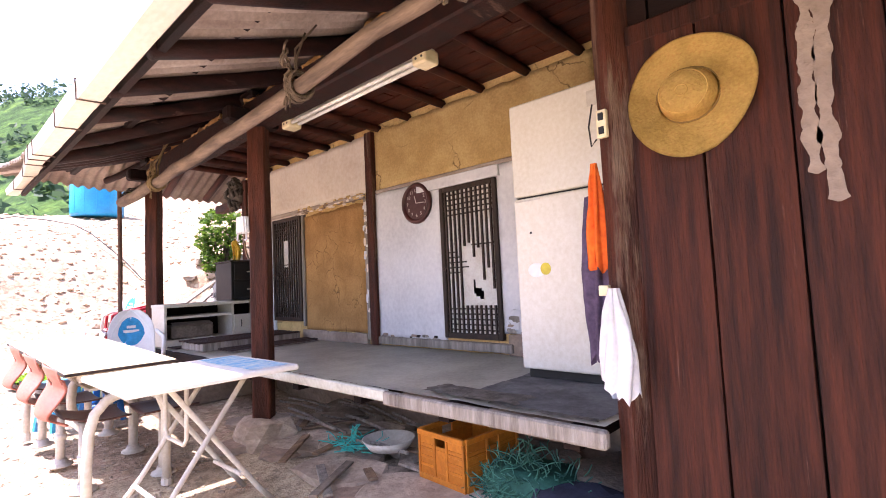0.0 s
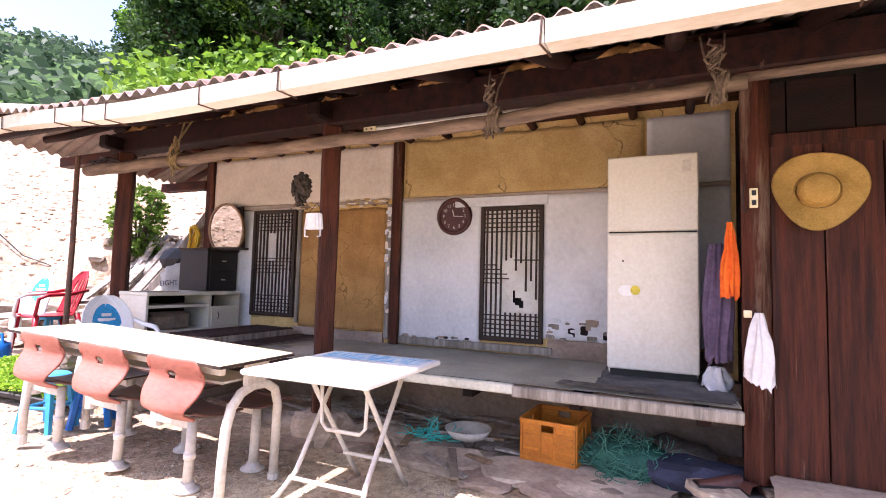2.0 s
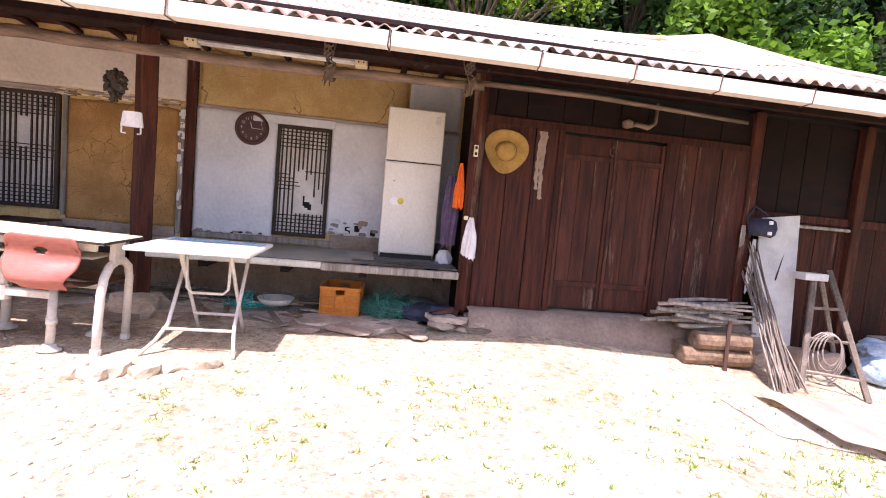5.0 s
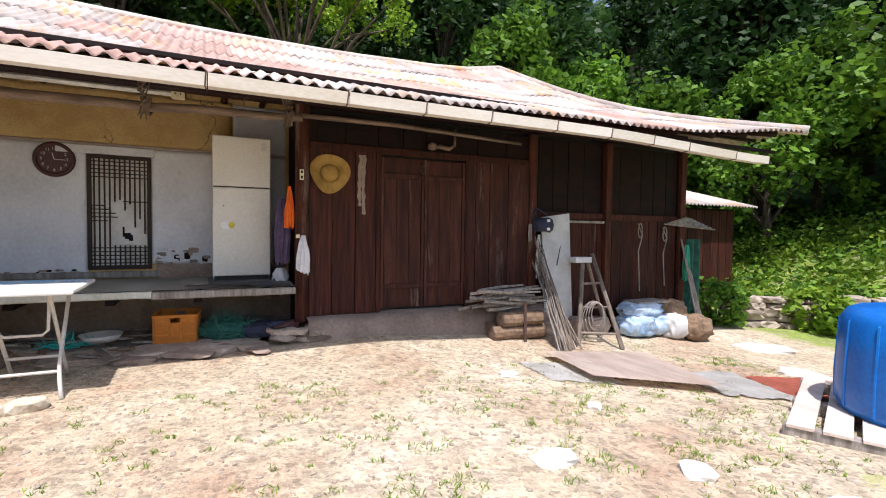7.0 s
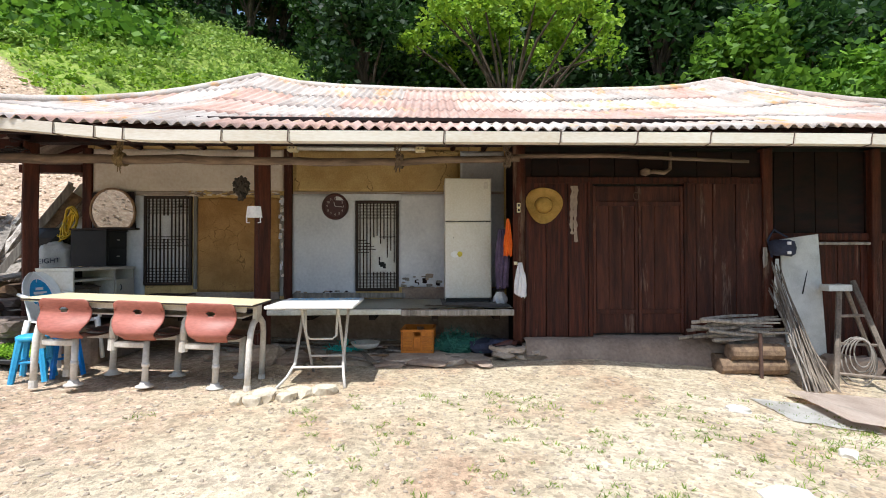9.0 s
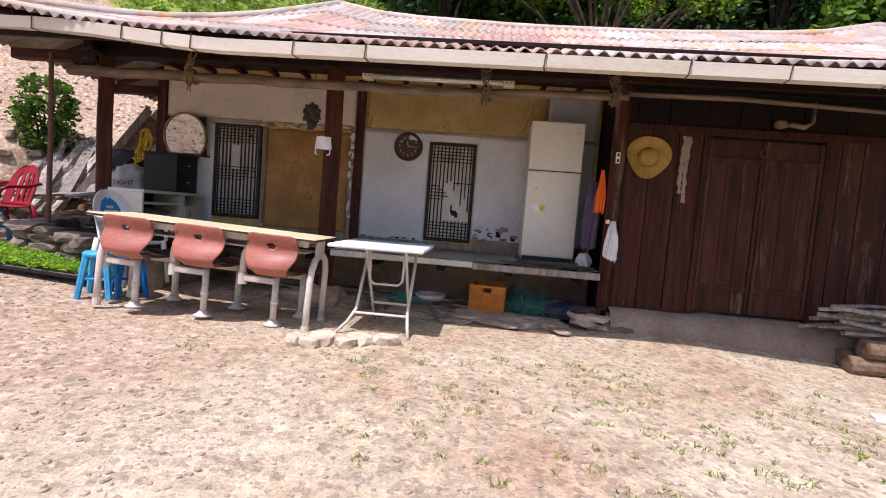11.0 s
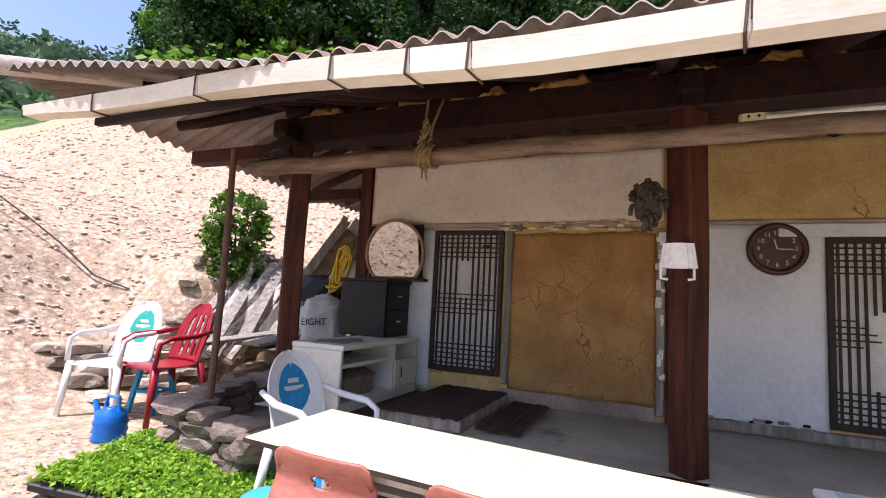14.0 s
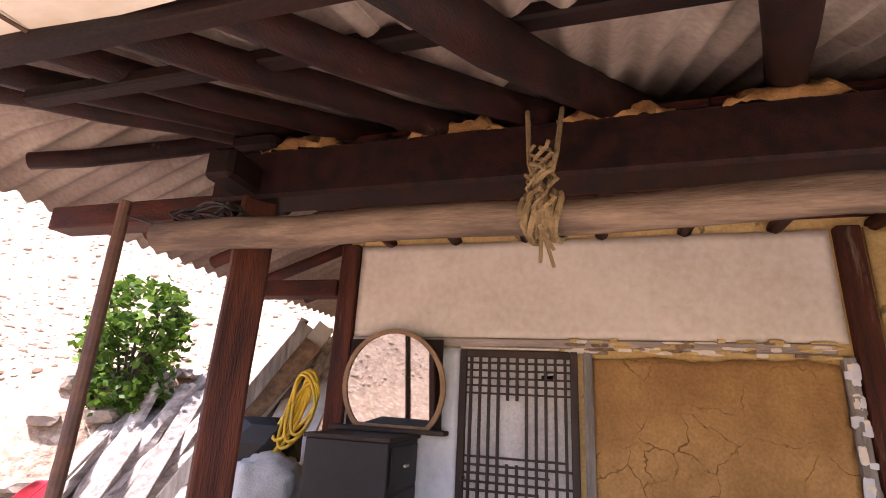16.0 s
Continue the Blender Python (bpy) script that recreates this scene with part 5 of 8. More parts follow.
def hanging(name, label, x, y, z0, z1, w_top, w_bot, material, folds, seed, depth=0.05, category="cloth"):
    """A gathered cloth that hangs from one point in loose folds."""
    bm = bmesh.new()

    def fn(u, v):
        a = 2 * math.pi * u
        k = ease(0, 1, v)
        r = lerp(w_top, w_bot, 1 - v) * (0.75 + 0.25 * math.cos(folds * a + 2 * math.sin(v * 3 + seed)))
        zz = lerp(z0, z1, v) + (0.06 * fbm(math.cos(a), math.sin(a), seed, 1.5) if v < 0.05 else 0)
        bulge = 1 + 0.35 * math.sin(math.pi * min(1, (1 - v) * 1.1))
        return Vector((x + depth / w_bot * r * math.cos(a) * bulge, y + r * math.sin(a) * bulge + 0.01 * fbm(v, seed, a, 2), zz))
    grid(bm, fn, 56, 22)
    bmesh.ops.remove_doubles(bm, verts=bm.verts, dist=0.0005)
    return tagged(as_object(name, bm, material, True), label, category)


hanging("jacket", "bright orange cloth hanging on the porch post", XP + 0.04, 1.16, 1.36, 1.83, 0.016, 0.060, M_ORANGE, 7, 1.0)
hanging("trousers", "dark purple cloth hanging behind the porch post", XP + 0.16, 1.22, 0.92, 1.70, 0.06, 0.085, M_PURPLE, 8, 2.0)
hanging("cloth_bag", "white cloth bag hanging on the porch post", XP - 0.13, 1.03, 0.85, 1.26, 0.025, 0.085, M_WCLOTH, 5, 3.0, 0.05, "bag")
hanging("rag", "crumpled white rag on the porch floor edge", 2.15, 1.22, Z_F + 0.008, 0.85, 0.05, 0.10, M_WCLOTH, 5, 6.0, 0.1, "rag")

M_DRY = mat("dried_stalks", (0.075, 0.055, 0.042), (0.025, 0.019, 0.015), 12, rough=0.95, bump=0.5)
# pleated white bag and dark bundle on the middle post
hb = thing("pleated_bag", "small white pleated bag hanging by a wire", "bag", (XP - 0.13, 4.36, 1.80))
bm = bmesh.new()
grid(bm, lambda u, v: Vector((XP - 0.135 - 0.04 * math.cos(6.283 * u), 4.38 + (0.095 + 0.008 * math.cos(14 * 6.283 * u) - 0.02 * v) * math.sin(6.283 * u) * 1.0, lerp(1.83, 1.97, v))), 84, 6)
part("sleeve", bm, M_WCLOTH, hb, smooth=True)
part("wire", tb([(XP - 0.13, 4.30, 1.97), (XP - 0.11, 4.37, 2.07), (XP - 0.13, 4.45, 1.97)], 0.003, 5), M_STRAP, hb)
for dy in (-0.08, 0.09):
    part("strap_end", tb([(XP - 0.14, 4.38 + dy, 1.83), (XP - 0.14, 4.38 + dy, 1.77), (XP - 0.14, 4.38 + dy * 0.6, 1.765)], 0.008, 6), M_WCLOTH, hb)
bm = bmesh.new()
rng = random.Random(8)
for k in range(70):
    a, b = rng.uniform(0, 6.28), rng.uniform(0, 3.14)
    p = Vector((XP - 0.13 + 0.05 * math.cos(a) * math.sin(b), 4.54 + 0.09 * math.sin(a) * math.sin(b), 2.21 + 0.12 * math.cos(b)))
    q = p + Vector((rng.uniform(-0.02, 0.02), rng.uniform(-0.035, 0.035), rng.uniform(-0.06, 0.02)))
    tube(bm, [p, (p + q) / 2 + Vector((-0.015, 0, 0.01)), q], 0.014, 5)
lump_stone(bm, (XP - 0.12, 4.54, 2.21), 0.05, 0.08, 0.10, 2)
tagged(as_object("dried_gourd_vine", bm, M_DRY, True), "dark bundle of dried stalks tied to the post", "dried plants")

# fluorescent lamp
fl = thing("fluorescent_lamp", "twin-tube fluorescent lamp under the porch ceiling", "lamp", (1.98, 3.1, 2.80))
part("housing", bx(1.96, 2.03, 2.26, 4.02, 2.82, 2.87, bevel=0.006), M_WHITEMET, fl)
for dx in (-0.035, 0.03):
    part("tube", tb([(1.98 + dx, 2.36, 2.80), (1.98 + dx, 3.92, 2.80)], 0.016, 12), mat("lamp_glass", (0.85, 0.83, 0.78), rough=0.25, bump=0), fl, "unlit white glass tube", smooth=True)
for a, b in ((2.24, 2.37), (3.91, 4.04)):
    cap = part("end_cap", bx(1.915, 2.04, a, b, 2.76, 2.85, bevel=0.014, seg=2), M_DESK, fl)
    for k in range(2):
        part("screw", tb([(1.912, lerp(a, b, 0.3 + 0.4 * k), 2.80), (1.918, lerp(a, b, 0.3 + 0.4 * k), 2.80)], 0.009, 8), M_BLACK, cap)
for y in (2.7, 3.6):
    part("hanger", bx(1.985, 2.0, y, y + 0.02, 2.87, 3.09), M_STRAP, fl)
fl.matrix_basis = Matrix.Translation((-0.07, 0, -0.045)) @ fl.matrix_basis

# hanging pole with its ropes
rng = random.Random(31)
def pole_at(y):
    return Vector((lerp(1.06, 1.47, ease(1.0, 7.6, y)), y, 2.45 + 0.085 * ease(3.4, 7.0, y) + 0.012 * math.sin(y * 1.7)))
tagged(as_object("hanging_pole", tb([pole_at(y) + Vector((rng.uniform(-0.012, 0.012), 0, rng.uniform(-0.012, 0.012))) for y in [7.42 - 0.33 * i for i in range(20)]],
       [0.062 - 0.0012 * i for i in range(20)], 10, wobble=0.05, rng=rng), M_POLE, True), "long bare wooden pole slung under the eave on ropes", "pole")
tagged(as_object("hanging_pole", tb([pole_at(1.25) + Vector((0.02, 0, 0.04)), pole_at(0.1) + Vector((0, 0, 0.055)), pole_at(-1.55) + Vector((0, 0, 0.0))], [0.026, 0.026, 0.018], 8), M_POLE, True),
       "thin bare pole slung under the eave", "pole")
for y, big in ((5.88, 1.0), (2.55, 0.6), (1.30, 0.45)):
    p, RM = pole_at(y), M_ROPE if y > 5 else M_ROPED
    rp = thing("rope_sling", "knotted straw rope holding the pole", "rope", p, group="rope slings")
    top = roof_z(p.x + 0.1, y) - 0.12
    for s in (-1, 1):
        part("strand", tb([(p.x + 0.02 * s, y + 0.02 * s, p.z + 0.10), (p.x + 0.03 * s, y + 0.045 * s, p.z + 0.20), (p.x + 0.1, y + 0.06 * s, top)], 0.009 if y > 5 else 0.006, 6), RM, rp)
    for k in range(int(7 * big) + 2):
        o, zz = 0.012 * (k - 4), rng.uniform(-0.01, 0.01)
        part("coil", tb([(p.x + 0.073 * math.cos(a * 0.5236), y + o + 0.012 * math.sin(a + k), p.z + zz + 0.073 * math.sin(a * 0.5236)) for a in range(13)], 0.010, 5, cap=False), RM, rp)
    for k in range(int(16 * big)):
        a = rng.uniform(0, 6.28)
        q = Vector((p.x - 0.05 + rng.uniform(-0.02, 0.03), y + rng.uniform(-0.025, 0.025), p.z + rng.uniform(-0.02, 0.20)))
        part("knot", tb([q + Vector((0.024 * math.cos(a + j), 0.028 * math.sin(a + j * 1.3), 0.022 * j - 0.05)) for j in range(6)], 0.007, 5), RM, rp)
    for k in range(5):
        part("loose_end", tb([(p.x - 0.05, y + rng.uniform(-0.03, 0.03), p.z - 0.02), (p.x - 0.06, y + rng.uniform(-0.05, 0.05), p.z - 0.08 - 0.10 * big * rng.random())], 0.006, 5), RM, rp)


# ---------- far end of the porch ----------
def build_tv_stand():
    x0, x1, y0, y1, z0, z1 = 1.70, 2.98, 6.64, 7.10, Z_F + 0.008, 1.20
    t = thing("media_cabinet", "worn white low cabinet with a peeled top", "cabinet", (2.3, 6.87, Z_F))
    part("top", bx(x0 - 0.01, x1, y0 - 0.02, y1, z1 - 0.04, z1, bevel=0.006), M_WHITEMET, t)
    part("side", bx(x0, x0 + 0.03, y0, y1, z0, z1 - 0.04, bevel=0.003), M_WHITEMET, t)
    part("side", bx(x1 - 0.03, x1, y0, y1, z0, z1 - 0.04, bevel=0.003), M_WHITEMET, t)
    part("base", bx(x0 + 0.03, x1 - 0.03, y0, y1, z0, z0 + 0.08), M_WHITEMET, t)
    part("back", bx(x0 + 0.03, x1 - 0.03, y1 - 0.02, y1, z0 + 0.08, z1 - 0.04), M_DARK, t)
    xm = lerp(x0, x1, 0.63)
    part("divider", bx(xm, xm + 0.03, y0, y1 - 0.02, z0 + 0.08, z1 - 0.04), M_WHITEMET, t)
    part("shelf", bx(x0 + 0.03, xm, y0 + 0.02, y1 - 0.02, 1.02, 1.05), M_WHITEMET, t)
    dr = part("drawer", bx(xm + 0.033, x1 - 0.033, y0 - 0.01, y0 + 0.012, z0 + 0.085, 1.02, bevel=0.004), M_WHITEMET, t)
    part("handle", tb([(xm + 0.12, y0 - 0.012, 0.86), (xm + 0.12, y0 - 0.03, 0.88), (xm + 0.12, y0 - 0.03, 0.93), (xm + 0.12, y0 - 0.012, 0.95)], 0.005, 6), M_BLACK, dr)
    bm = bmesh.new()
    vs = [bm.verts.new((lerp(1.75, 2.25, 0.5) + 0.27 * math.cos(a) * (1 + 0.25 * math.sin(3 * a + 1)), 6.86 + 0.17 * math.sin(a) * (1 + 0.2 * math.sin(5 * a)), z1 + 0.002)) for a in [i * 0.2513 for i in range(25)]]
    bm.faces.new(vs)
    part("peeled_patch", bm, M_DEBRIS, t, "brown chipboard where the white film has peeled off")
    b = thing("cardboard_box", "crumpled brown box on the cabinet's lower shelf", "box", (2.0, 6.8, z0 + 0.08))
    part("carton", bx(1.80, 2.30, 6.70, 6.98, z0 + 0.084, z0 + 0.25, bevel=0.02), M_DEBRIS, b)
    part("flap", bx(1.82, 2.28, 6.67, 6.80, z0 + 0.25, z0 + 0.256, m=Matrix.Translation((2, 6.7, z0 + 0.25)) @ Matrix.Rotation(0.3, 4, "X") @ Matrix.Translation((-2, -6.7, -z0 - 0.25))), M_DEBRIS, b)
    c = thing("black_cabinet", "small black wooden chest with two drawers", "chest", (2.85, 7.0, z1))
    part("carcass", bx(2.58, 3.06, 6.80, 7.30, z1 + 0.004, 1.72, bevel=0.006), M_BLACK, c)
    part("lid", bx(2.565, 3.07, 6.785, 7.31, 1.72, 1.745, bevel=0.004), M_LATT, c)
    for z in (1.24, 1.48):
        d = part("drawer", bx(2.62, 3.03, 6.788, 6.80, z, z + 0.215, bevel=0.004), M_BLACK, c)
        part("knob", bx(2.79, 2.85, 6.77, 6.788, z + 0.10, z + 0.115, bevel=0.004), M_PALEMET, d)


build_tv_stand()


def build_mirror():
    m = thing("mirror", "round-topped mirror in a wooden frame on the black chest", "mirror", (3.02, 6.97, 1.75))
    cx, cz, r = 6.97, 2.02, 0.33
    ring = [(cx + r * math.cos(a), max(cz + r * 1.0 * math.sin(a), 1.79)) for a in [i * math.pi / 24 for i in range(48)]]
    bm = bmesh.new()
    bm.faces.new([bm.verts.new((3.010, y, z)) for y, z in ring])
    part("mirror_glass", bm, M_MIRROR, m)
    bm = bmesh.new()
    outer = [(cx + (y - cx) * 1.09, cz + (z - cz) * 1.09) for y, z in ring]
    n = len(ring)
    a = [bm.verts.new((3.0, y, z)) for y, z in ring]
    b = [bm.verts.new((3.0, y, z)) for y, z in outer]
    c = [bm.verts.new((3.03, y, z)) for y, z in outer]
    d = [bm.verts.new((3.03, y, z)) for y, z in ring]
    for p, q in ((a, b), (b, c), (d, a)):
        for i in range(n):
            bm.faces.new((p[i], p[(i + 1) % n], q[(i + 1) % n], q[i]))
    part("frame", bm, mat("honey_wood", (0.30, 0.17, 0.08), (0.20, 0.11, 0.05), rough=0.45), m)
    part("backing", bx(3.03, 3.045, cx - r, cx + r, 1.77, cz + r * 0.9), M_DARK, m)
    part("shelf", bx(2.93, 3.05, 6.60, 7.36, 1.748, 1.775, bevel=0.004), M_LATT, m)


build_mirror()
for ob in bpy.data.objects["mirror"].children:
    if ob.name.split(".")[0] != "shelf":
        for v in ob.data.vertices:
            v.co.x += 0.08 * v.co.y - 0.08 * v.co.z


def bundle_mat(name, label, x0, x1, y0, y1, z, thick, seed):
    """Dark slats laid side by side over a low board."""
    t = thing(name, label, "mat", ((x0 + x1) / 2, (y0 + y1) / 2, z))
    part("board", bx(x0, x1, y0, y1, z, z + thick, bevel=0.006), M_GREYW, t)
    rng = random.Random(seed)
    y = y0 + 0.01
    while y < y1 - 0.02:
        w = rng.uniform(0.018, 0.032)
        part("slat", bx(x0 - rng.uniform(0, 0.05), x1 + rng.uniform(-0.03, 0.02), y, y + w - 0.004, z + thick + 0.001, z + thick + 0.012 + rng.uniform(0, 0.008)), M_BROWNMAT, t)
        y += w


bundle_mat("slatted_step", "low wooden step covered with dark brown slats", 1.78, 2.95, 5.70, 6.32, Z_F + 0.008, 0.085, 1)
bundle_mat("slatted_mat", "dark brown slatted mat on the porch floor", 1.95, 2.98, 5.32, 5.66, Z_F + 0.008, 0.012, 2)
tagged(as_object("rush_mat", bx(1.72, 2.95, 6.36, 6.62, Z_F + 0.008, Z_F + 0.020, bevel=0.004), M_BROWNMAT), "dark brown mat in front of the white cabinet", "mat")


def stone(name, label, c, sx, sy, sz, seed, turn=0.0, material=None, category="stone", group=""):
    bm = bmesh.new()
    lump_stone(bm, c, sx, sy, sz, seed, turn)
    return tagged(as_object(name, bm, material or M_STONE), label, category, group)


stone("post_stone", "rough footing stone under the porch post", (XP, Y_P2, 0.10), 0.22, 0.24, 0.14, 4)
stone("post_stone", "rough footing stone under the porch post", (XP, 7.22, 0.34), 0.24, 0.24, 0.14, 9)
rng = random.Random(17)
for i in range(16):
    x, y = rng.uniform(1.9, 2.9), rng.uniform(1.9, 5.0)
    stone("flat_stone", "flat dusty paving stone under the porch", (x, y, 0.035 + height(x, y)), rng.uniform(0.14, 0.3), rng.uniform(0.14, 0.32), 0.05, i, rng.uniform(0, 3), group="stones under the porch")
for i, (x, y, s) in enumerate(((1.72, 3.15, 0.34), (1.78, 2.45, 0.36), (1.85, 3.9, 0.26), (1.66, 1.9, 0.3))):
    stone("paving_slab", "flat grey paving slab along the porch", (x, y, 0.03 + height(x, y)), s * 0.7, s, 0.045, i + 40, 0.2 * i, group="stones under the porch")
for i in range(9):
    x, y = 1.62 + 0.05 * (i % 3), 0.98 + 0.13 * (i % 4) - 0.12
    stone("step_stone", "flat stacked stone under the kitchen post", (x, y, 0.03 + 0.055 * (i // 3) + height(x, y)), 0.16, 0.15, 0.035, i + 60, i, group="stacked stones by the kitchen post")
for i in range(16):
    a = rng.uniform(-0.5, 0.5)
    x, y, l = rng.uniform(1.95, 2.8), rng.uniform(2.6, 4.6), rng.uniform(0.4, 1.0)
    z = 0.09 + height(x, y) + rng.uniform(0, 0.04)
    tagged(as_object("stick", tb([(x, y, z), (x + 0.5 * l * math.sin(a) * 0.5, y + 0.5 * l, z + 0.02), (x + l * math.sin(a) * 0.5, y + l * math.cos(a), z + 0.01)], rng.uniform(0.008, 0.02), 6), M_GREYW), "dry stick lying under the porch", "stick", group="sticks under the porch")
pan = tagged(as_object("basin", lathe(bmesh.new(), [(0, 0.02), (0.14, 0.02), (0.19, 0.075), (0.20, 0.075), (0.15, 0.005), (0, 0.005)], 24, (2.1, 3.05, 0.11)), M_PALEMET, True), "pale shallow metal basin under the porch", "basin")


def strands(name, label, c, sx, sy, sz, count, r, material, seed, category):
    """A loose heap of tangled cord."""
    rng = random.Random(seed)
    bm = bmesh.new()
    for _ in range(count):
        a, b = rng.uniform(0, 6.28), rng.random()
        p = Vector((c[0] + sx * math.sqrt(b) * math.cos(a), c[1] + sy * math.sqrt(b) * math.sin(a), c[2] + sz * (1 - b) * rng.uniform(0.2, 1)))
        d = Vector((rng.uniform(-1, 1), rng.uniform(-1, 1), rng.uniform(-0.4, 0.4)))
        q = []
        for k in range(5):
            q.append(p.copy())
            d = (d + Vector((rng.uniform(-1, 1), rng.uniform(-1, 1), rng.uniform(-0.5, 0.5))) * 0.8).normalized()
            p = p + d * 0.045
            p.z = max(c[2], p.z)
        tube(bm, q, r, 4, cap=False)
    return tagged(as_object(name, bm, material), label, category)


bm = bmesh.new()
lump_stone(bm, (2.12, 1.78, 0.14), 0.22, 0.26, 0.12, 3)
tagged(as_object("folded_net", bm, M_NET, True), "folded green netting packed under the porch", "net")
strands("fishing_net", "tangled green fishing net heaped under the porch", (2.10, 1.80, 0.10), 0.28, 0.33, 0.22, 420, 0.0035, mat("net_cord", (0.06, 0.21, 0.15), (0.03, 0.12, 0.09), 9, rough=0.8), 5, "net")
strands("green_string", "tangle of bright green plastic string", (2.0, 3.35, 0.10), 0.10, 0.16, 0.06, 60, 0.004, M_TEAL, 6, "string")
for i, (x, y, s, m) in enumerate(((2.0, 1.42, 0.2, M_NAVY), (1.92, 1.22, 0.17, M_NAVY), (2.4, 1.5, 0.26, M_DEBRIS), (2.5, 1.95, 0.22, M_DEBRIS))):
    stone("old_rag", "dusty dark cloth dumped under the porch", (x, y, 0.12 + height(x, y)), s, s * 1.1, 0.09, i + 80, i, m, "cloth heap")
for i, (x, y, a) in enumerate(((1.70, 1.10, 0.3), (1.68, 1.25, 1.9))):
    sh = thing("shoe", "worn brown rubber shoe on the stones", "shoe", (x, y, 0.20))
    bm = bmesh.new()
    grid(bm, lambda u, v: Vector((x, y, 0.215)) + Matrix.Rotation(a, 3, "Z") @ Vector(((u - 0.5) * 0.26, 0.045 * math.cos(math.pi * v) * (1 - 0.3 * abs(u - 0.4)), 0.06 * math.sin(math.pi * v) * (0.6 + 0.4 * math.cos(3 * u)))), 10, 8)
    part("upper", bm, M_SEATBRN, sh, smooth=True)
    part("sole", bx(-0.135, 0.135, -0.05, 0.05, -0.008, 0.008, bevel=0.006, m=Matrix.Translation((x, y, 0.208)) @ Matrix.Rotation(a, 4, "Z")), M_BLACK, sh)


def build_crate():
    x0, x1, y0, y1, z1, w = 0, 0.50, -0.21, 0.21, 0.33, 0.010
    c = thing("crate", "orange-yellow plastic harvest crate", "crate")
    part("base", bx(x0, x1, y0, y1, 0, 0.012), M_CRATE, c)
    for name, across, a0, a1, fix, out in (("front_panel", True, y0, y1, x0, -1), ("back_panel", True, y0, y1, x1 - w, 1), ("side_panel", False, x0 + w, x1 - w, y0, -1), ("side_panel", False, x0 + w, x1 - w, y1 - w, 1)):
        def slab(u0, u1, h0, h1, proud=0.0):
            f0, f1 = fix - (proud if out < 0 else -0.001), fix + w + (proud if out > 0 else -0.001)
            return bx(f0, f1, u0, u1, h0, h1, bevel=0.002) if across else bx(u0, u1, f0, f1, h0, h1, bevel=0.002)
        m = (a0 + a1) / 2
        panel = part(name, slab(a0, a1, 0.012, 0.245), M_CRATE, c)
        part("rim", slab(a0, a1, 0.298, z1, 0.014), M_CRATE, panel)
        part("foot_rail", slab(a0, a1, 0.013, 0.055, 0.008), M_CRATE, panel)
        for u0, u1 in ((a0, m - 0.06), (m + 0.06, a1)):
            part("grip_side", slab(u0, u1, 0.245, 0.298), M_CRATE, panel)
        for h in (0.105, 0.155, 0.205):
            for u0, u1 in ((a0 + 0.02, m - 0.065), (m + 0.065, a1 - 0.02)):
                part("rib", slab(u0, u1, h, h + 0.018, 0.006), M_CRATE, panel)
        for u in (a0, m - 0.065, m + 0.047, a1 - 0.018):
            part("rib", slab(u, u + 0.018, 0.055, 0.298, 0.009), M_CRATE, panel)
        part("plate", slab(m - 0.045, m + 0.045, 0.085, 0.225, 0.005), M_CRATE, panel)
    c.matrix_basis = pose(1.93, 2.35, 0.04 + height(1.93, 2.35), 0, 0, -4)
    return c


build_crate()


# ---------- yard: desk, table, chairs ----------
def sheet_back(bm, fn, n, m, hole=None, thick=0.012):
    vs = [[bm.verts.new(fn(i / n, j / m)) for j in range(m + 1)] for i in range(n + 1)]
    for i in range(n):
        for j in range(m):
            if not (hole and hole((i + 0.5) / n, (j + 0.5) / m)):
                bm.faces.new((vs[i][j], vs[i + 1][j], vs[i + 1][j + 1], vs[i][j + 1]))
    bmesh.ops.delete(bm, geom=[v for v in bm.verts if not v.link_faces], context="VERTS")
    bmesh.ops.solidify(bm, geom=bm.faces[:], thickness=thick)
    bmesh.ops.recalc_face_normals(bm, faces=bm.faces[:])
    return bm


def heart(u, v):
    x, y = (u - 0.5) / 0.075, (v - 0.70) / 0.075
    return (x * x + y * y - 1) ** 3 - x * x * y ** 3 < 0


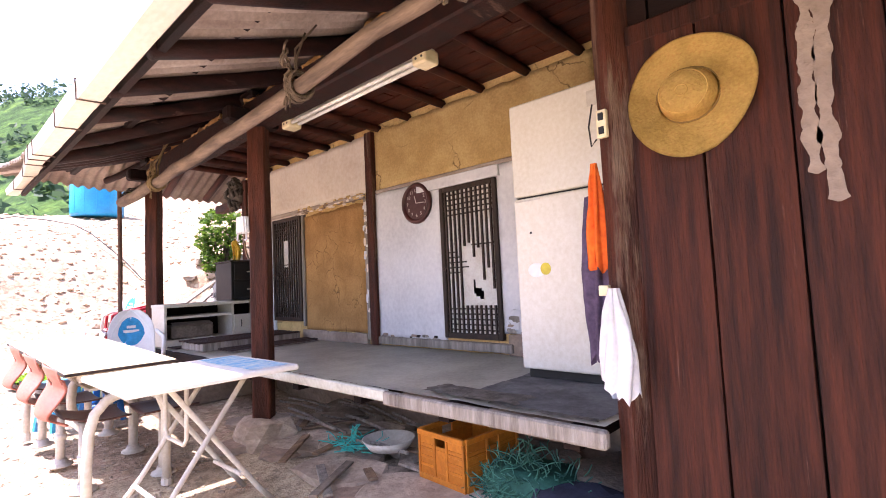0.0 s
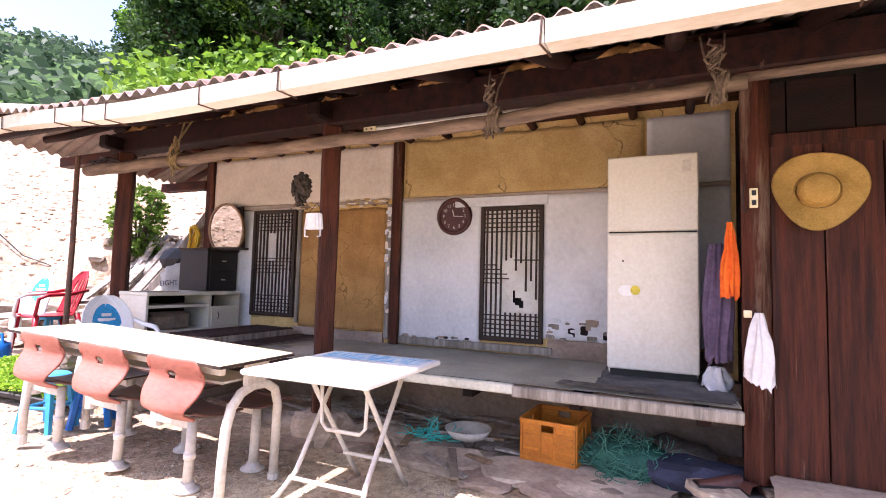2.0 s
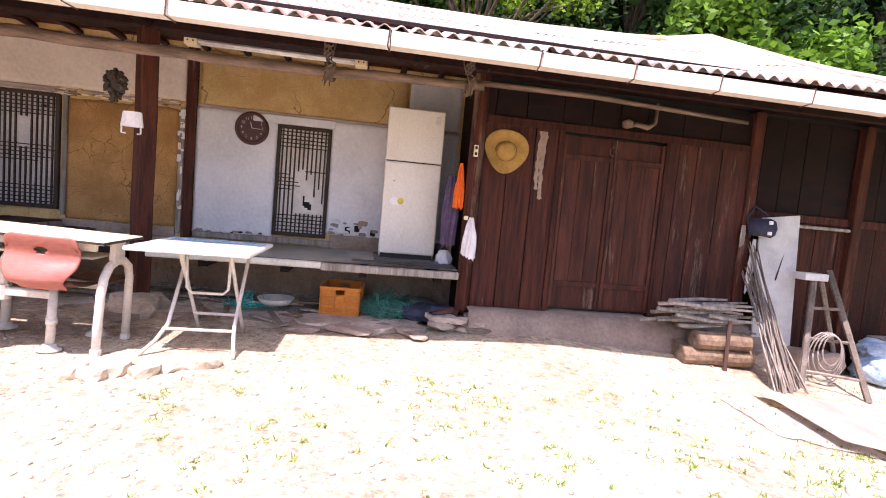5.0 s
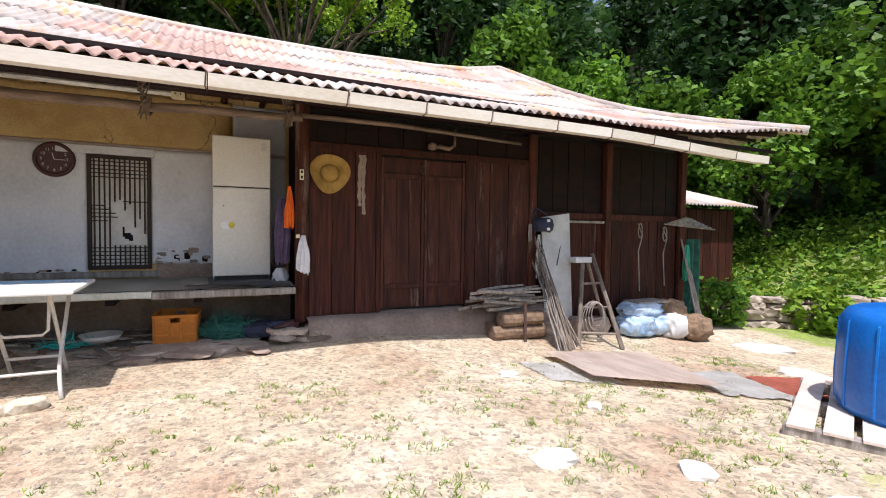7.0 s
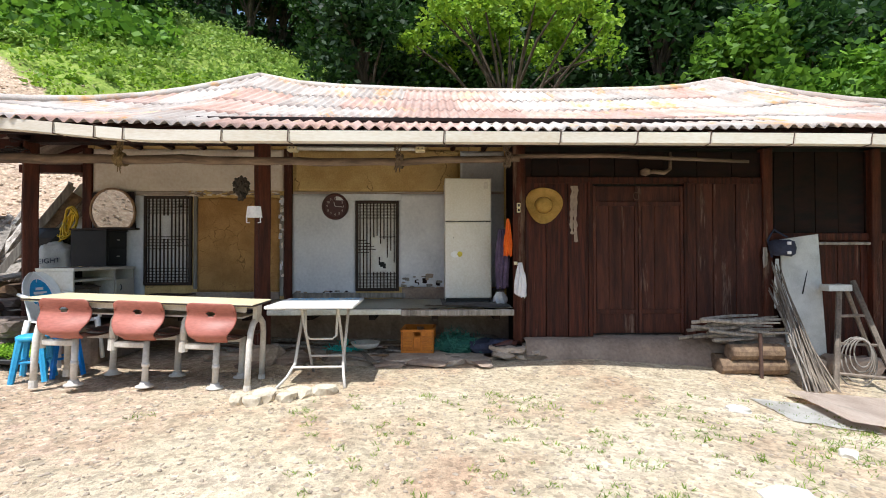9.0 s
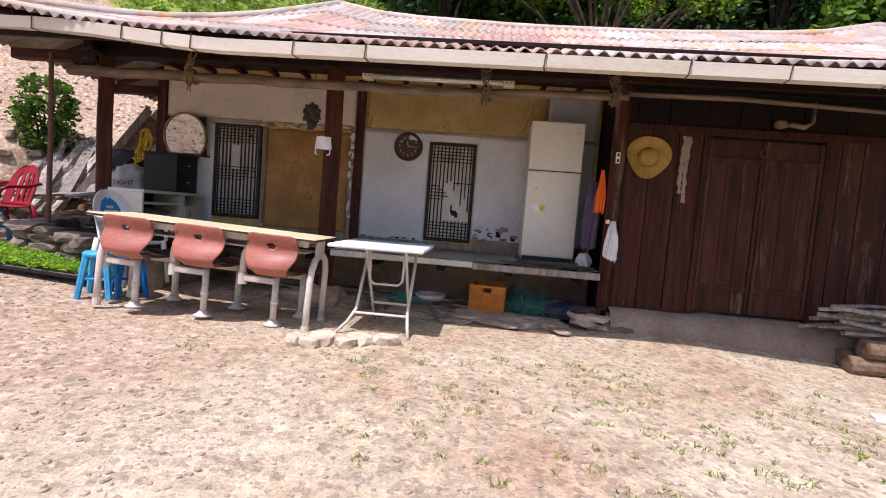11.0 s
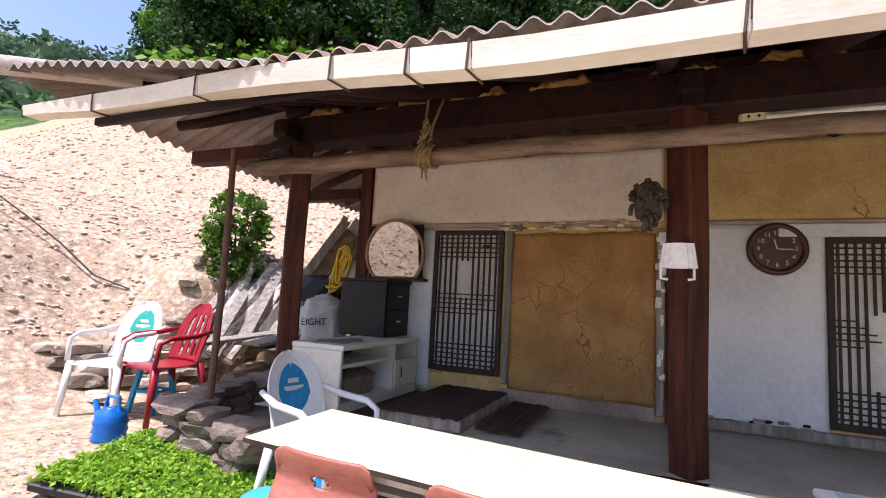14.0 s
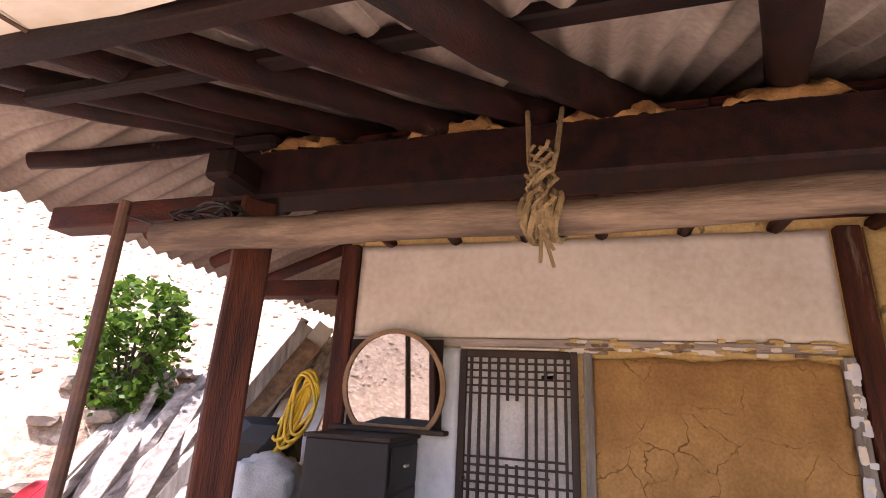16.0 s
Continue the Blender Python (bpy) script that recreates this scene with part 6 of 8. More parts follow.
def build_desk():
    d = thing("school_bench_desk", "long cream desk on steel legs with three attached red seats", "desk")
    L, W, H = 2.18, 0.64, 0.875
    part("desktop", bx(0, W, 0, L, H - 0.028, H, bevel=0.008, seg=2), M_DESK, d)
    part("edge_band", bx(-0.004, W + 0.004, -0.004, L + 0.004, H - 0.024, H - 0.006), M_LATT, d)
    for x in (0.10, W - 0.16):
        part("under_rail", bx(x, x + 0.04, 0.10, L - 0.10, H - 0.09, H - 0.03), M_PALEMET, d)
    part("under_shelf", bx(0.16, W - 0.18, 0.14, L - 0.14, H - 0.16, H - 0.145), M_PALEMET, d)
    for y in (0.06, L - 0.06):
        pts = [(0.13, y, -0.02), (0.13, y, 0.25), (0.14, y, 0.46), (0.17, y, 0.58), (0.24, y, 0.66), (0.34, y, 0.69), (0.46, y, 0.685), (0.55, y, 0.63), (0.59, y, 0.52), (0.60, y, -0.02)]
        fr = part("leg_frame", tb(pts, 0.031, 12), M_PALEMET, d, smooth=True)
        part("bracket", bx(0.27, 0.43, y - 0.02, y + 0.02, 0.70, H - 0.03), M_PALEMET, fr)
        for fx in (0.13, 0.60):
            part("foot_cap", tb([(fx, y, -0.02), (fx, y, 0.05)], 0.038, 10), M_PALEMET, fr)
    for y in (0.40, 1.09, 1.78):
        fx = 0.19
        fr = part("seat_frame", tb([(fx, y, 0.02), (fx, y, 0.46)], 0.031, 12), M_PALEMET, d, smooth=True)
        part("collar", tb([(fx, y, 0.20), (fx, y, 0.24)], 0.038, 12), M_PALEMET, fr, smooth=True)
        part("base_disc", lathe(bmesh.new(), [(0, 0.05), (0.045, 0.05), (0.05, 0.024), (0.082, 0.012), (0.086, 0.0), (0, 0)], 20, (fx, y, 0)), M_PALEMET, fr, smooth=True)
        part("arm", bx(fx - 0.03, fx + 0.03, y, y + 0.33, 0.39, 0.45, bevel=0.01), M_PALEMET, fr)
        part("joint", tb([(fx, y + 0.33, 0.36), (fx, y + 0.33, 0.47)], 0.043, 12), M_PALEMET, fr)
        part("riser", tb([(fx, y + 0.33, 0.45), (fx - 0.01, y + 0.33, 0.56), (fx + 0.0, y + 0.325, 0.66), (fx + 0.04, y + 0.30, 0.74), (fx + 0.12, y + 0.29, 0.78), (fx + 0.15, y + 0.29, H - 0.03)], 0.031, 10), M_PALEMET, fr, smooth=True)
        part("seat", sheet_back(bmesh.new(), lambda u, v: Vector((lerp(0.05, 0.42, v), y + (u - 0.5) * lerp(0.34, 0.40, v), 0.475 + 0.05 * (1 - v) ** 3 + 0.02 * (2 * u - 1) ** 2 - 0.01 * math.sin(3 * v))), 12, 12), M_SEATBRN, d, "dark brown plywood seat", smooth=True)

        def back(u, v):
            w = lerp(0.30, 0.46, ease(0.02, 0.50, v)) + 0.02 * math.sin(math.pi * v)
            s = 2 * u - 1
            corner = 0.03 * max(0, abs(s) - 0.75) ** 2 * 16 * (1 if v > 0.85 else 0)
            lean = -0.04 * ease(0.62, 1.0, v) - 0.085 * ease(0.68, 0.18, v) + 0.11 * ease(0.20, 0.0, v)
            return Vector((0.02 + lean + 0.030 * s * s, y + s * w / 2, 0.495 + 0.385 * v - corner * v))
        part("backrest", sheet_back(bmesh.new(), back, 34, 34, heart), M_SEATRED, d, "curved red plywood backrest with a heart-shaped hole", smooth=True)
    for y in (0.30, 0.99, 1.68):
        fr = part("seat_frame", tb([(W + 0.02, y, 0.02), (W + 0.02, y, 0.46)], 0.034, 12), M_PALEMET, d, smooth=True)
        part("base_disc", lathe(bmesh.new(), [(0, 0.05), (0.045, 0.05), (0.05, 0.024), (0.082, 0.012), (0.086, 0.0), (0, 0)], 20, (W + 0.02, y, 0)), M_PALEMET, fr, smooth=True)
        part("seat", sheet_back(bmesh.new(), lambda u, v: Vector((lerp(W - 0.16, W + 0.20, v), y + (u - 0.5) * 0.38, 0.48 + 0.02 * (2 * u - 1) ** 2)), 10, 10), M_SEATBRN, d, "dark brown plywood seat", smooth=True)
        part("arm", bx(W - 0.01, W + 0.05, y, y + 0.28, 0.39, 0.45, bevel=0.01), M_PALEMET, fr)
    d.matrix_basis = pose(0.30, 3.96, -0.005, 2.3, 0, 1.5)


build_desk()


def build_folding_table():
    t = thing("folding_table", "white folding table with a blue printed cloth edge", "table")
    L, W, H = 0.89, 0.95, 0.85
    part("tabletop", bx(0, W, 0, L, H - 0.035, H, bevel=0.014, seg=2), M_WPLASTIC, t)
    bm = bmesh.new()
    grid(bm, lambda u, v: Vector((lerp(0.66, 0.90, u) + 0.03 * fbm(v, 1, 0, 3), lerp(0.04, 0.82, v), H + 0.003 + 0.002 * abs(fbm(u, v, 3, 6)))), 8, 24)
    part("printed_cloth", bm, mat("blue_print", (0.10, 0.42, 0.68), (0.62, 0.70, 0.74), 9, (1, 3, 1), 0.6, 0.1), t, "faded blue printed plastic strip")
    for y, f in ((0.14, 0.10), (0.64, 0.80)):
        part("leg", tb([(0.10, f, 0.0), (0.17, lerp(f, y, 0.6), 0.10), (0.24, y, 0.22), (0.66, y, H - 0.05)], 0.016, 8), M_PALEMET, t, smooth=True)
    for y in (0.20, 0.58):
        part("leg", tb([(0.86, y, 0.0), (0.76, y, 0.12), (0.26, y, H - 0.05)], 0.016, 8), M_PALEMET, t, smooth=True)
    part("stretcher", tb([(0.22, 0.13, 0.19), (0.22, 0.67, 0.19)], 0.013, 8), M_PALEMET, t)
    part("stretcher", tb([(0.66, 0.20, 0.22), (0.66, 0.58, 0.22)], 0.013, 8), M_PALEMET, t)
    part("brace", tb([(0.36, 0.22, H - 0.04), (0.36, 0.23, 0.50), (0.36, 0.27, 0.46), (0.36, 0.51, 0.46), (0.36, 0.55, 0.50), (0.36, 0.56, H - 0.04)], 0.012, 8), M_PALEMET, t, smooth=True)
    t.matrix_basis = pose(0.38, 2.95, 0.0, 0, 0, 1)


build_folding_table()


def build_plastic_chair(material, sticker, label, group=""):
    """A moulded garden chair; it faces +y, its seat 0.5 m up."""
    c = thing("plastic_chair", label, "chair", group=group)
    part("seat", sheet_back(bmesh.new(), lambda u, v: Vector(((u - 0.5) * lerp(0.46, 0.52, v), lerp(-0.22, 0.26, v), 0.50 - 0.015 * math.sin(3.1 * v) - 0.03 * max(0, v - 0.85) / 0.15)), 10, 12, None, 0.010), material, c, smooth=True)

    def slot(u, v):
        return (not sticker) and 0.10 < v < 0.78 and any(abs(u - k) < 0.035 for k in (0.24, 0.41, 0.59, 0.76))

    def back(u, v):
        s = 2 * u - 1
        w = 0.46 * (1.0 if v < 0.45 else math.sqrt(max(0.05, 1 - ((v - 0.45) / 0.58) ** 2)))
        return Vector((s * w / 2 * (1 + 0.06 * v), -0.22 - 0.17 * v + 0.06 * s * s * (1 - 0.4 * v), 0.50 + 0.55 * v))
    bk = part("backrest", sheet_back(bmesh.new(), back, 44, 24, slot, 0.010), material, c, smooth=True)
    part("rim", tb([back(i / 16, 0.0 + 0.99 * math.sin(math.pi * i / 16) ** 0.5) for i in range(17)], 0.013, 6), material, bk)
    if sticker:
        def patch(off):
            bm = bmesh.new()
            cen = back(0.5, 0.55)
            vs = []
            for k in range(28):
                a = 2 * math.pi * k / 28
                p = back(0.5 + 0.30 * math.cos(a), 0.55 + 0.30 * math.sin(a))
                vs.append(bm.verts.new(p + Vector((0, off, 0.0))))
            bm.faces.new(vs)
            return bm
        part("emblem", patch(0.010), sticker, bk, "bold coloured oval emblem")
        part("emblem", patch(-0.022), sticker, bk, "bold coloured oval emblem")
        for s in (0.020, -0.034):
            for dz, w in ((0.05, 0.09), (0.0, 0.16)):
                p = back(0.5, 0.55)
                part("print_bar", bx(p.x - w / 2, p.x + w / 2, p.y + s - 0.001 + dz * -0.3, p.y + s + 0.001 + dz * -0.3, p.z + dz - 0.016, p.z + dz + 0.016), M_WPLASTIC, bk, "white printed line")
    for s in (-1, 1):
        part("armrest", tb([(s * 0.25, -0.30, 0.80), (s * 0.285, -0.10, 0.755), (s * 0.29, 0.14, 0.745), (s * 0.285, 0.24, 0.70), (s * 0.27, 0.26, 0.50)], [0.02, 0.024, 0.024, 0.022, 0.022], 8), material, c, smooth=True)
        part("leg", tb([(s * 0.25, 0.24, 0.50), (s * 0.285, 0.29, 0.0)], [0.034, 0.024], 8), material, c, smooth=True)
        part("leg", tb([(s * 0.22, -0.20, 0.50), (s * 0.265, -0.30, 0.0)], [0.034, 0.024], 8), material, c, smooth=True)
    return c


M_TEALS = mat("teal_emblem", (0.02, 0.42, 0.34), None, 4, rough=0.5, bump=0)
M_BLUES = mat("blue_emblem", (0.02, 0.30, 0.60), None, 4, rough=0.5, bump=0)
CH = build_plastic_chair(M_WPLASTIC, M_BLUES, "white plastic garden chair with a blue emblem beside the desk")
CH.matrix_basis = pose(1.34, 6.52, height(1.34, 6.52) + 0.02, 0, 0, 168)
CH = build_plastic_chair(M_WPLASTIC, M_TEALS, "white plastic garden chair with a green emblem, in the sun")
CH.matrix_basis = pose(1.74, 9.22, height(1.74, 9.22), 0, 0, 104)
CH = build_plastic_chair(M_RPLASTIC, None, "red plastic garden chair with a slatted back")
CH.matrix_basis = pose(1.86, 8.70, height(1.86, 8.70) + 0.01, 0, 0, 84)


def build_stool(at, turn, material, label):
    s = thing("stool", label, "stool")
    part("seat", lathe(bmesh.new(), [(0, 0.47), (0.13, 0.47), (0.15, 0.455), (0.15, 0.42), (0.14, 0.42)], 16), material, s, smooth=True)
    for k in range(4):
        a = radians(45 + 90 * k)
        part("leg", tb([(0.12 * math.cos(a), 0.12 * math.sin(a), 0.44), (0.20 * math.cos(a), 0.20 * math.sin(a), 0.0)], [0.035, 0.028], 6), material, s)
    part("brace", tb([(0.16 * math.cos(radians(45 + 90 * k)), 0.16 * math.sin(radians(45 + 90 * k)), 0.2) for k in range(5)], 0.014, 6), material, s)
    s.matrix_basis = pose(*at, 0, 0, turn)


build_stool((0.66, 6.30, height(0.66, 6.30) + 0.01), 20, M_CYAN, "sky-blue plastic stool beside the desk")
build_stool((0.98, 6.22, height(0.98, 6.22)), 50, M_BPLASTIC, "blue plastic stool under the desk")
build_stool((2.0, 9.0, height(2.0, 9.0)), 10, M_CYAN, "pale blue plastic stool behind the red chair")

# seedling tray and watering can
tr = thing("seedling_tray", "long black tray full of bright green seedlings", "tray", (0.95, 7.65, 0.3))
R = Matrix.Translation((1.10, 7.34, 0.262)) @ Matrix.Rotation(radians(20), 4, "Z") @ Matrix.Rotation(radians(7), 4, "X")
part("tray", bx(-0.52, 0.52, -0.72, 0.72, 0, 0.05, bevel=0.01, m=R), M_BLACK, tr)
vs, fs = [], []
rng = random.Random(2)
for _ in range(3000):
    p = R @ Vector((rng.uniform(-0.51, 0.51), rng.uniform(-0.71, 0.71), 0.065 + rng.random() * 0.05))
    leaf_quads(vs, fs, p, 0.03, 3, 0.036, rng, 0.4)
ob = new("seedlings", mesh_of("seedlings", [tuple(Matrix.Translation((-0.95, -7.65, -0.3)) @ Vector(v)) for v in vs], fs, M_LEAF4))
ob.parent = tr
kt = thing("watering_can", "small blue plastic watering can", "watering can", (1.22, 8.42, height(1.22, 8.42)))
c = (1.22, 8.42, height(1.22, 8.42))
part("can", lathe(bmesh.new(), [(0, 0), (0.12, 0), (0.125, 0.02), (0.115, 0.05), (0.125, 0.08), (0.115, 0.11), (0.125, 0.14), (0.115, 0.17), (0.11, 0.22), (0.06, 0.245), (0.06, 0.25), (0, 0.25)], 18, c), M_BPLASTIC, kt, smooth=True)
part("handle", tb([(c[0], c[1] - 0.09, c[2] + 0.22), (c[0], c[1] - 0.06, c[2] + 0.33), (c[0], c[1] + 0.06, c[2] + 0.33), (c[0], c[1] + 0.09, c[2] + 0.22)], 0.014, 6), M_BPLASTIC, kt)
part("spout", tb([(c[0], c[1] + 0.11, c[2] + 0.08), (c[0], c[1] + 0.22, c[2] + 0.28)], [0.03, 0.018], 8), M_BPLASTIC, kt)
M_BLOCK = mat("pale_broken_plaster", (0.66, 0.58, 0.45), (0.50, 0.42, 0.31), 6, rough=0.95, bump=0.6)
for i, (x, y, w, l) in enumerate(((-0.05, 3.80, 0.06, 0.09), (0.06, 3.52, 0.07, 0.1), (0.12, 3.75, 0.12, 0.16), (0.22, 3.45, 0.10, 0.14), (0.30, 3.22, 0.11, 0.15), (0.02, 3.95, 0.08, 0.1))):
    stone("pale_block", "pale broken block lying in the yard", (x, y, 0.03), w * 0.9, l * 0.9, 0.05, i + 20, 0.9 * i, M_BLOCK, "stone", "pale blocks by the table")


# ---------- right of the kitchen ----------
def gz(x, y):
    return height(x, y)


# sawn logs and grey branches
rng = random.Random(41)
for i, (x, z, y0, y1, r) in enumerate(((1.28, 0.09, -2.12, -1.30, 0.10), (1.26, 0.27, -2.05, -1.42, 0.10), (1.47, 0.10, -2.0, -1.35, 0.10))):
    lg = thing("sawn_log", "short sawn log stacked against the kitchen wall", "log", (x, -1.7, gz(x, -1.7)), group="sawn logs")
    g = gz(x, -1.7)
    part("bark", tb([(x, lerp(y0, y1, k / 5), g + z + rng.uniform(-0.006, 0.006)) for k in range(6)], r, 12, wobble=0.05, rng=rng), M_LOG, lg)
    for y, s in ((y0, -1), (y1, 1)):
        part("cut_end", tb([(x, y, g + z), (x, y + 0.006 * s, g + z)], r * 0.93, 12), M_POLE, lg)
tagged(as_object("prop_post", tb([(1.14, -1.74, gz(1.14, -1.74)), (1.16, -1.74, 0.42)], 0.022, 7), M_STRAP), "thin upright stake holding the logs", "stake")
for i in range(26):
    y, a, l = -1.15 - 0.65 * rng.random(), rng.uniform(-0.5, 0.5), rng.uniform(0.5, 0.95)
    x, z = rng.uniform(1.2, 1.5), 0.27 + 0.012 * i + rng.uniform(0, 0.02)
    p = Vector((x, y + l * 0.4, z))
    q = Vector((x + 0.15 * math.sin(a), y - l * 0.6, z + 0.10 * math.sin(a)))
    tagged(as_object("branch", tb([p, p.lerp(q, 0.5) + Vector((0, 0, rng.uniform(-0.03, 0.04))), q], [0.022, 0.02, 0.012], 6), M_GREYW), "weathered grey branch on the log stack", "branch", group="grey branches on the logs")
# bundle of brush stems
br = thing("twig_broom", "tall broom of dark twigs leaning on the wall", "broom", (0.9, -2.2, gz(0.8, -2.15)))
for i in range(34):
    a, b = rng.gauss(0, 0.10), rng.gauss(0, 0.05)
    p = Vector((0.74 + b, -2.12 - a * 0.9, gz(0.74, -2.12) + 0.01))
    q = Vector((1.58 + rng.uniform(-0.06, 0.04), -2.22 + rng.gauss(0, 0.045), rng.uniform(0.75, 1.28)))
    part("twig", tb([p, p.lerp(q, 0.4) + Vector((rng.uniform(-0.02, 0.02), rng.uniform(-0.03, 0.03), 0)), q], [0.010, 0.009, 0.005], 5), M_GREYW if rng.random() < 0.5 else M_DEBRIS, br)
# pale board
pb = thing("leaning_board", "tall pale plywood board leaning on the wall", "board", (1.6, -2.65, gz(1.5, -2.6)))
g = gz(1.5, -2.6)
bm = bmesh.new()
box(bm, -0.012, 0.012, -0.27, 0.24, 0, 1.56, bevel=0.003)
for v in bm.verts:
    if v.co.z > 1.5 and v.co.y > 0.1:
        v.co.z -= 0.07
bmesh.ops.transform(bm, verts=bm.verts, matrix=pose(1.56, -2.60, g + 0.20, 0, 4.5, 0))
part("panel", bm, M_SACK, pb)
part("wire", tb([(1.60, -2.60, 0.85), (1.66, -2.74, 1.30)], 0.008, 5), M_BLACK, pb)
stone("footing_block", "rough stone block under the leaning board", (1.55, -2.60, g + 0.09), 0.14, 0.30, 0.10, 70)
# dark pack and gloves on the post
pk = thing("backpack", "dark navy backpack hanging on the wall post", "bag", (XP - 0.12, -2.33, 1.3))
bm = bmesh.new()
lump_stone(bm, (XP - 0.15, -2.36, 1.44), 0.08, 0.15, 0.11, 12)
part("pouch", bm, M_NAVY, pk, smooth=True)
for z in (1.50, 1.38):
    part("buckle", bx(XP - 0.255, XP - 0.235, -2.40, -2.35, z - 0.02, z + 0.02, bevel=0.005), M_WCLOTH, pk)
part("strap", tb([(XP - 0.12, -2.24, 1.32), (XP - 0.1, -2.2, 1.55), (XP - 0.07, -2.30, 1.68), (XP - 0.1, -2.46, 1.58)], 0.014, 6), M_NAVY, pk)
hanging("work_glove", "grey work glove hanging on the wall post", XP - 0.09, -2.17, 1.22, 1.45, 0.02, 0.035, M_GREYW, 4, 4.0, 0.02, "glove")
hanging("hanging_strip", "pale cloth strip hanging beside the board", XP - 0.10, -2.32, 0.70, 1.30, 0.02, 0.045, M_SACK, 4, 5.0, 0.015, "cloth")


def build_ladder():
    l = thing("step_ladder", "old grey wooden stepladder standing open", "ladder", (0.95, -2.75, gz(0.95, -2.75)))
    g = gz(0.95, -2.7)
    L1, L2 = ((0.93, -2.46, g), (1.48, -2.98, 0.98)), ((0.66, -2.98, gz(0.66, -2.98)), (1.42, -3.10, 1.02))
    part("rail", tb([L1[0], L1[1]], 0.032, 6), M_DEBRIS, l)
    part("rail", tb([L2[0], L2[1]], 0.032, 6), M_DEBRIS, l)
    for k in (0.15, 0.42, 0.68):
        part("rung", tb([Vector(L1[0]).lerp(Vector(L1[1]), k), Vector(L2[0]).lerp(Vector(L2[1]), k)], 0.018, 6), M_DEBRIS, l)
    part("rear_strut", tb([(1.55, -3.55, g), (1.45, -3.05, 0.9)], 0.026, 6), M_DEBRIS, l)
    part("top_plate", bx(1.36, 1.52, -3.05, -2.75, 0.90, 0.98, bevel=0.006), M_SACK, l)


build_ladder()
hs = thing("hose_coil", "pale coiled hose hung on the stepladder", "hose", (1.05, -2.85, 0.1))
for k in range(5):
    part("loop", tb([(1.02 + 0.02 * k + 0.05 * math.cos(a), -2.86 + (0.06 + 0.035 * k) * math.cos(a), 0.20 + (0.16 + 0.035 * k) * math.sin(a) - 0.03 * k) for a in [i * 0.3142 for i in range(21)]], 0.008, 6), M_GREYW, hs, smooth=True)
for i, (y, z, s) in enumerate(((-2.95, 0.02, 0.20), (-3.3, 0.0, 0.2))):
    stone("cement_block", "grey cement lump by the wall", (1.5, y, gz(1.5, y) + 0.12), 0.14, s, 0.14, 90 + i, 0, M_CEMENT)


# sacks
def sack(at, sx, sy, sz, material, label, seed, turn=0.0):
    t = thing("sack", label, "sack", at, group="filled sacks")
    bm = bmesh.new()
    r = bmesh.ops.create_icosphere(bm, subdivisions=4, radius=1.0)
    for v in bm.verts:
        n = v.co.normalized()
        k = 1 + 0.16 * noise.noise(n * 2.2 + Vector((seed, 0, 0))) + 0.11 * noise.noise(n * 5.0 + Vector((0, seed, 0))) + 0.05 * noise.noise(n * 13.0)
        q = [math.copysign(abs(c) ** 0.72, c) for c in n]
        v.co = Matrix.Rotation(turn, 3, "Z") @ Vector((q[0] * sx * k, q[1] * sy * k, max(-0.95, q[2]) * sz * k)) + Vector(at) + Vector((0, 0, sz * 0.93))
    part("filling", bm, material, t, smooth=True)
    bm = bmesh.new()
    grid(bm, lambda u, v: Vector(at) + Matrix.Rotation(turn, 3, "Z") @ Vector((0.02 * math.sin(9 * u + seed), sy * lerp(0.85, 1.15, v), sz * (0.9 + lerp(-0.5, 0.5, u) * lerp(0.5, 1.0, v)))), 10, 3)
    bmesh.ops.solidify(bm, geom=bm.faces[:], thickness=0.008)
    part("gathered_end", bm, material, t)
    return t


for i, (x, y, z, sx, sy, sz, m, lab) in enumerate(((1.35, -3.95, 0, 0.24, 0.33, 0.17, M_BSACK, "crumpled blue and white fertiliser sack"), (1.38, -4.42, 0, 0.22, 0.32, 0.17, M_BSACK, "crumpled blue and white fertiliser sack"),
        (1.40, -4.1, 0.27, 0.22, 0.38, 0.12, M_BSACK, "pale blue sack lying on other sacks"), (1.2, -4.62, 0, 0.18, 0.2, 0.2, M_SACK, "white woven sack by the wall"), (1.15, -5.0, 0, 0.24, 0.28, 0.20, M_LOG, "brown paper sack by the wall"), (1.42, -4.8, 0.10, 0.2, 0.26, 0.24, M_LOG, "brown paper sack by the wall"))):
    sack((x, y, gz(x, y) + z), sx, sy, sz, m, lab, i + 1.5)
tagged(as_object("grey_board", bx(1.3, 1.62, -4.62, -3.95, 0.24, 0.275, bevel=0.004), M_GREYW), "grey board lying across the sacks", "board")
# tools and ropes on the boards
for y, z0, z1, lab in ((-4.42, 0.38, 1.5, "loop of pale rope hanging on the boards"), (-5.0, 0.45, 1.45, "thin cord with a wooden float hanging on the boards")):
    rp = thing("hung_rope", lab, "rope", (XP, y, z1), group="ropes on the wall")
    part("cord", tb([(XP - 0.0, y + 0.02, z1), (XP - 0.03, y - 0.05, z1 - 0.2), (XP - 0.03, y + 0.03, z1 - 0.45), (XP - 0.03, y - 0.02, z0)], 0.010, 6), M_GREYW, rp)
    part("loop", tb([(XP - 0.03, y + 0.045 * math.cos(a), z1 - 0.12 + 0.12 * math.sin(a)) for a in [i * 0.5236 for i in range(13)]], 0.010, 6), M_GREYW, rp)
tagged(as_object("rail_pole", tb([(XP - 0.02, -2.62, 1.50), (XP - 0.03, -3.62, 1.50)], 0.02, 8), M_GREYW), "pale pole hung along the boards", "pole")
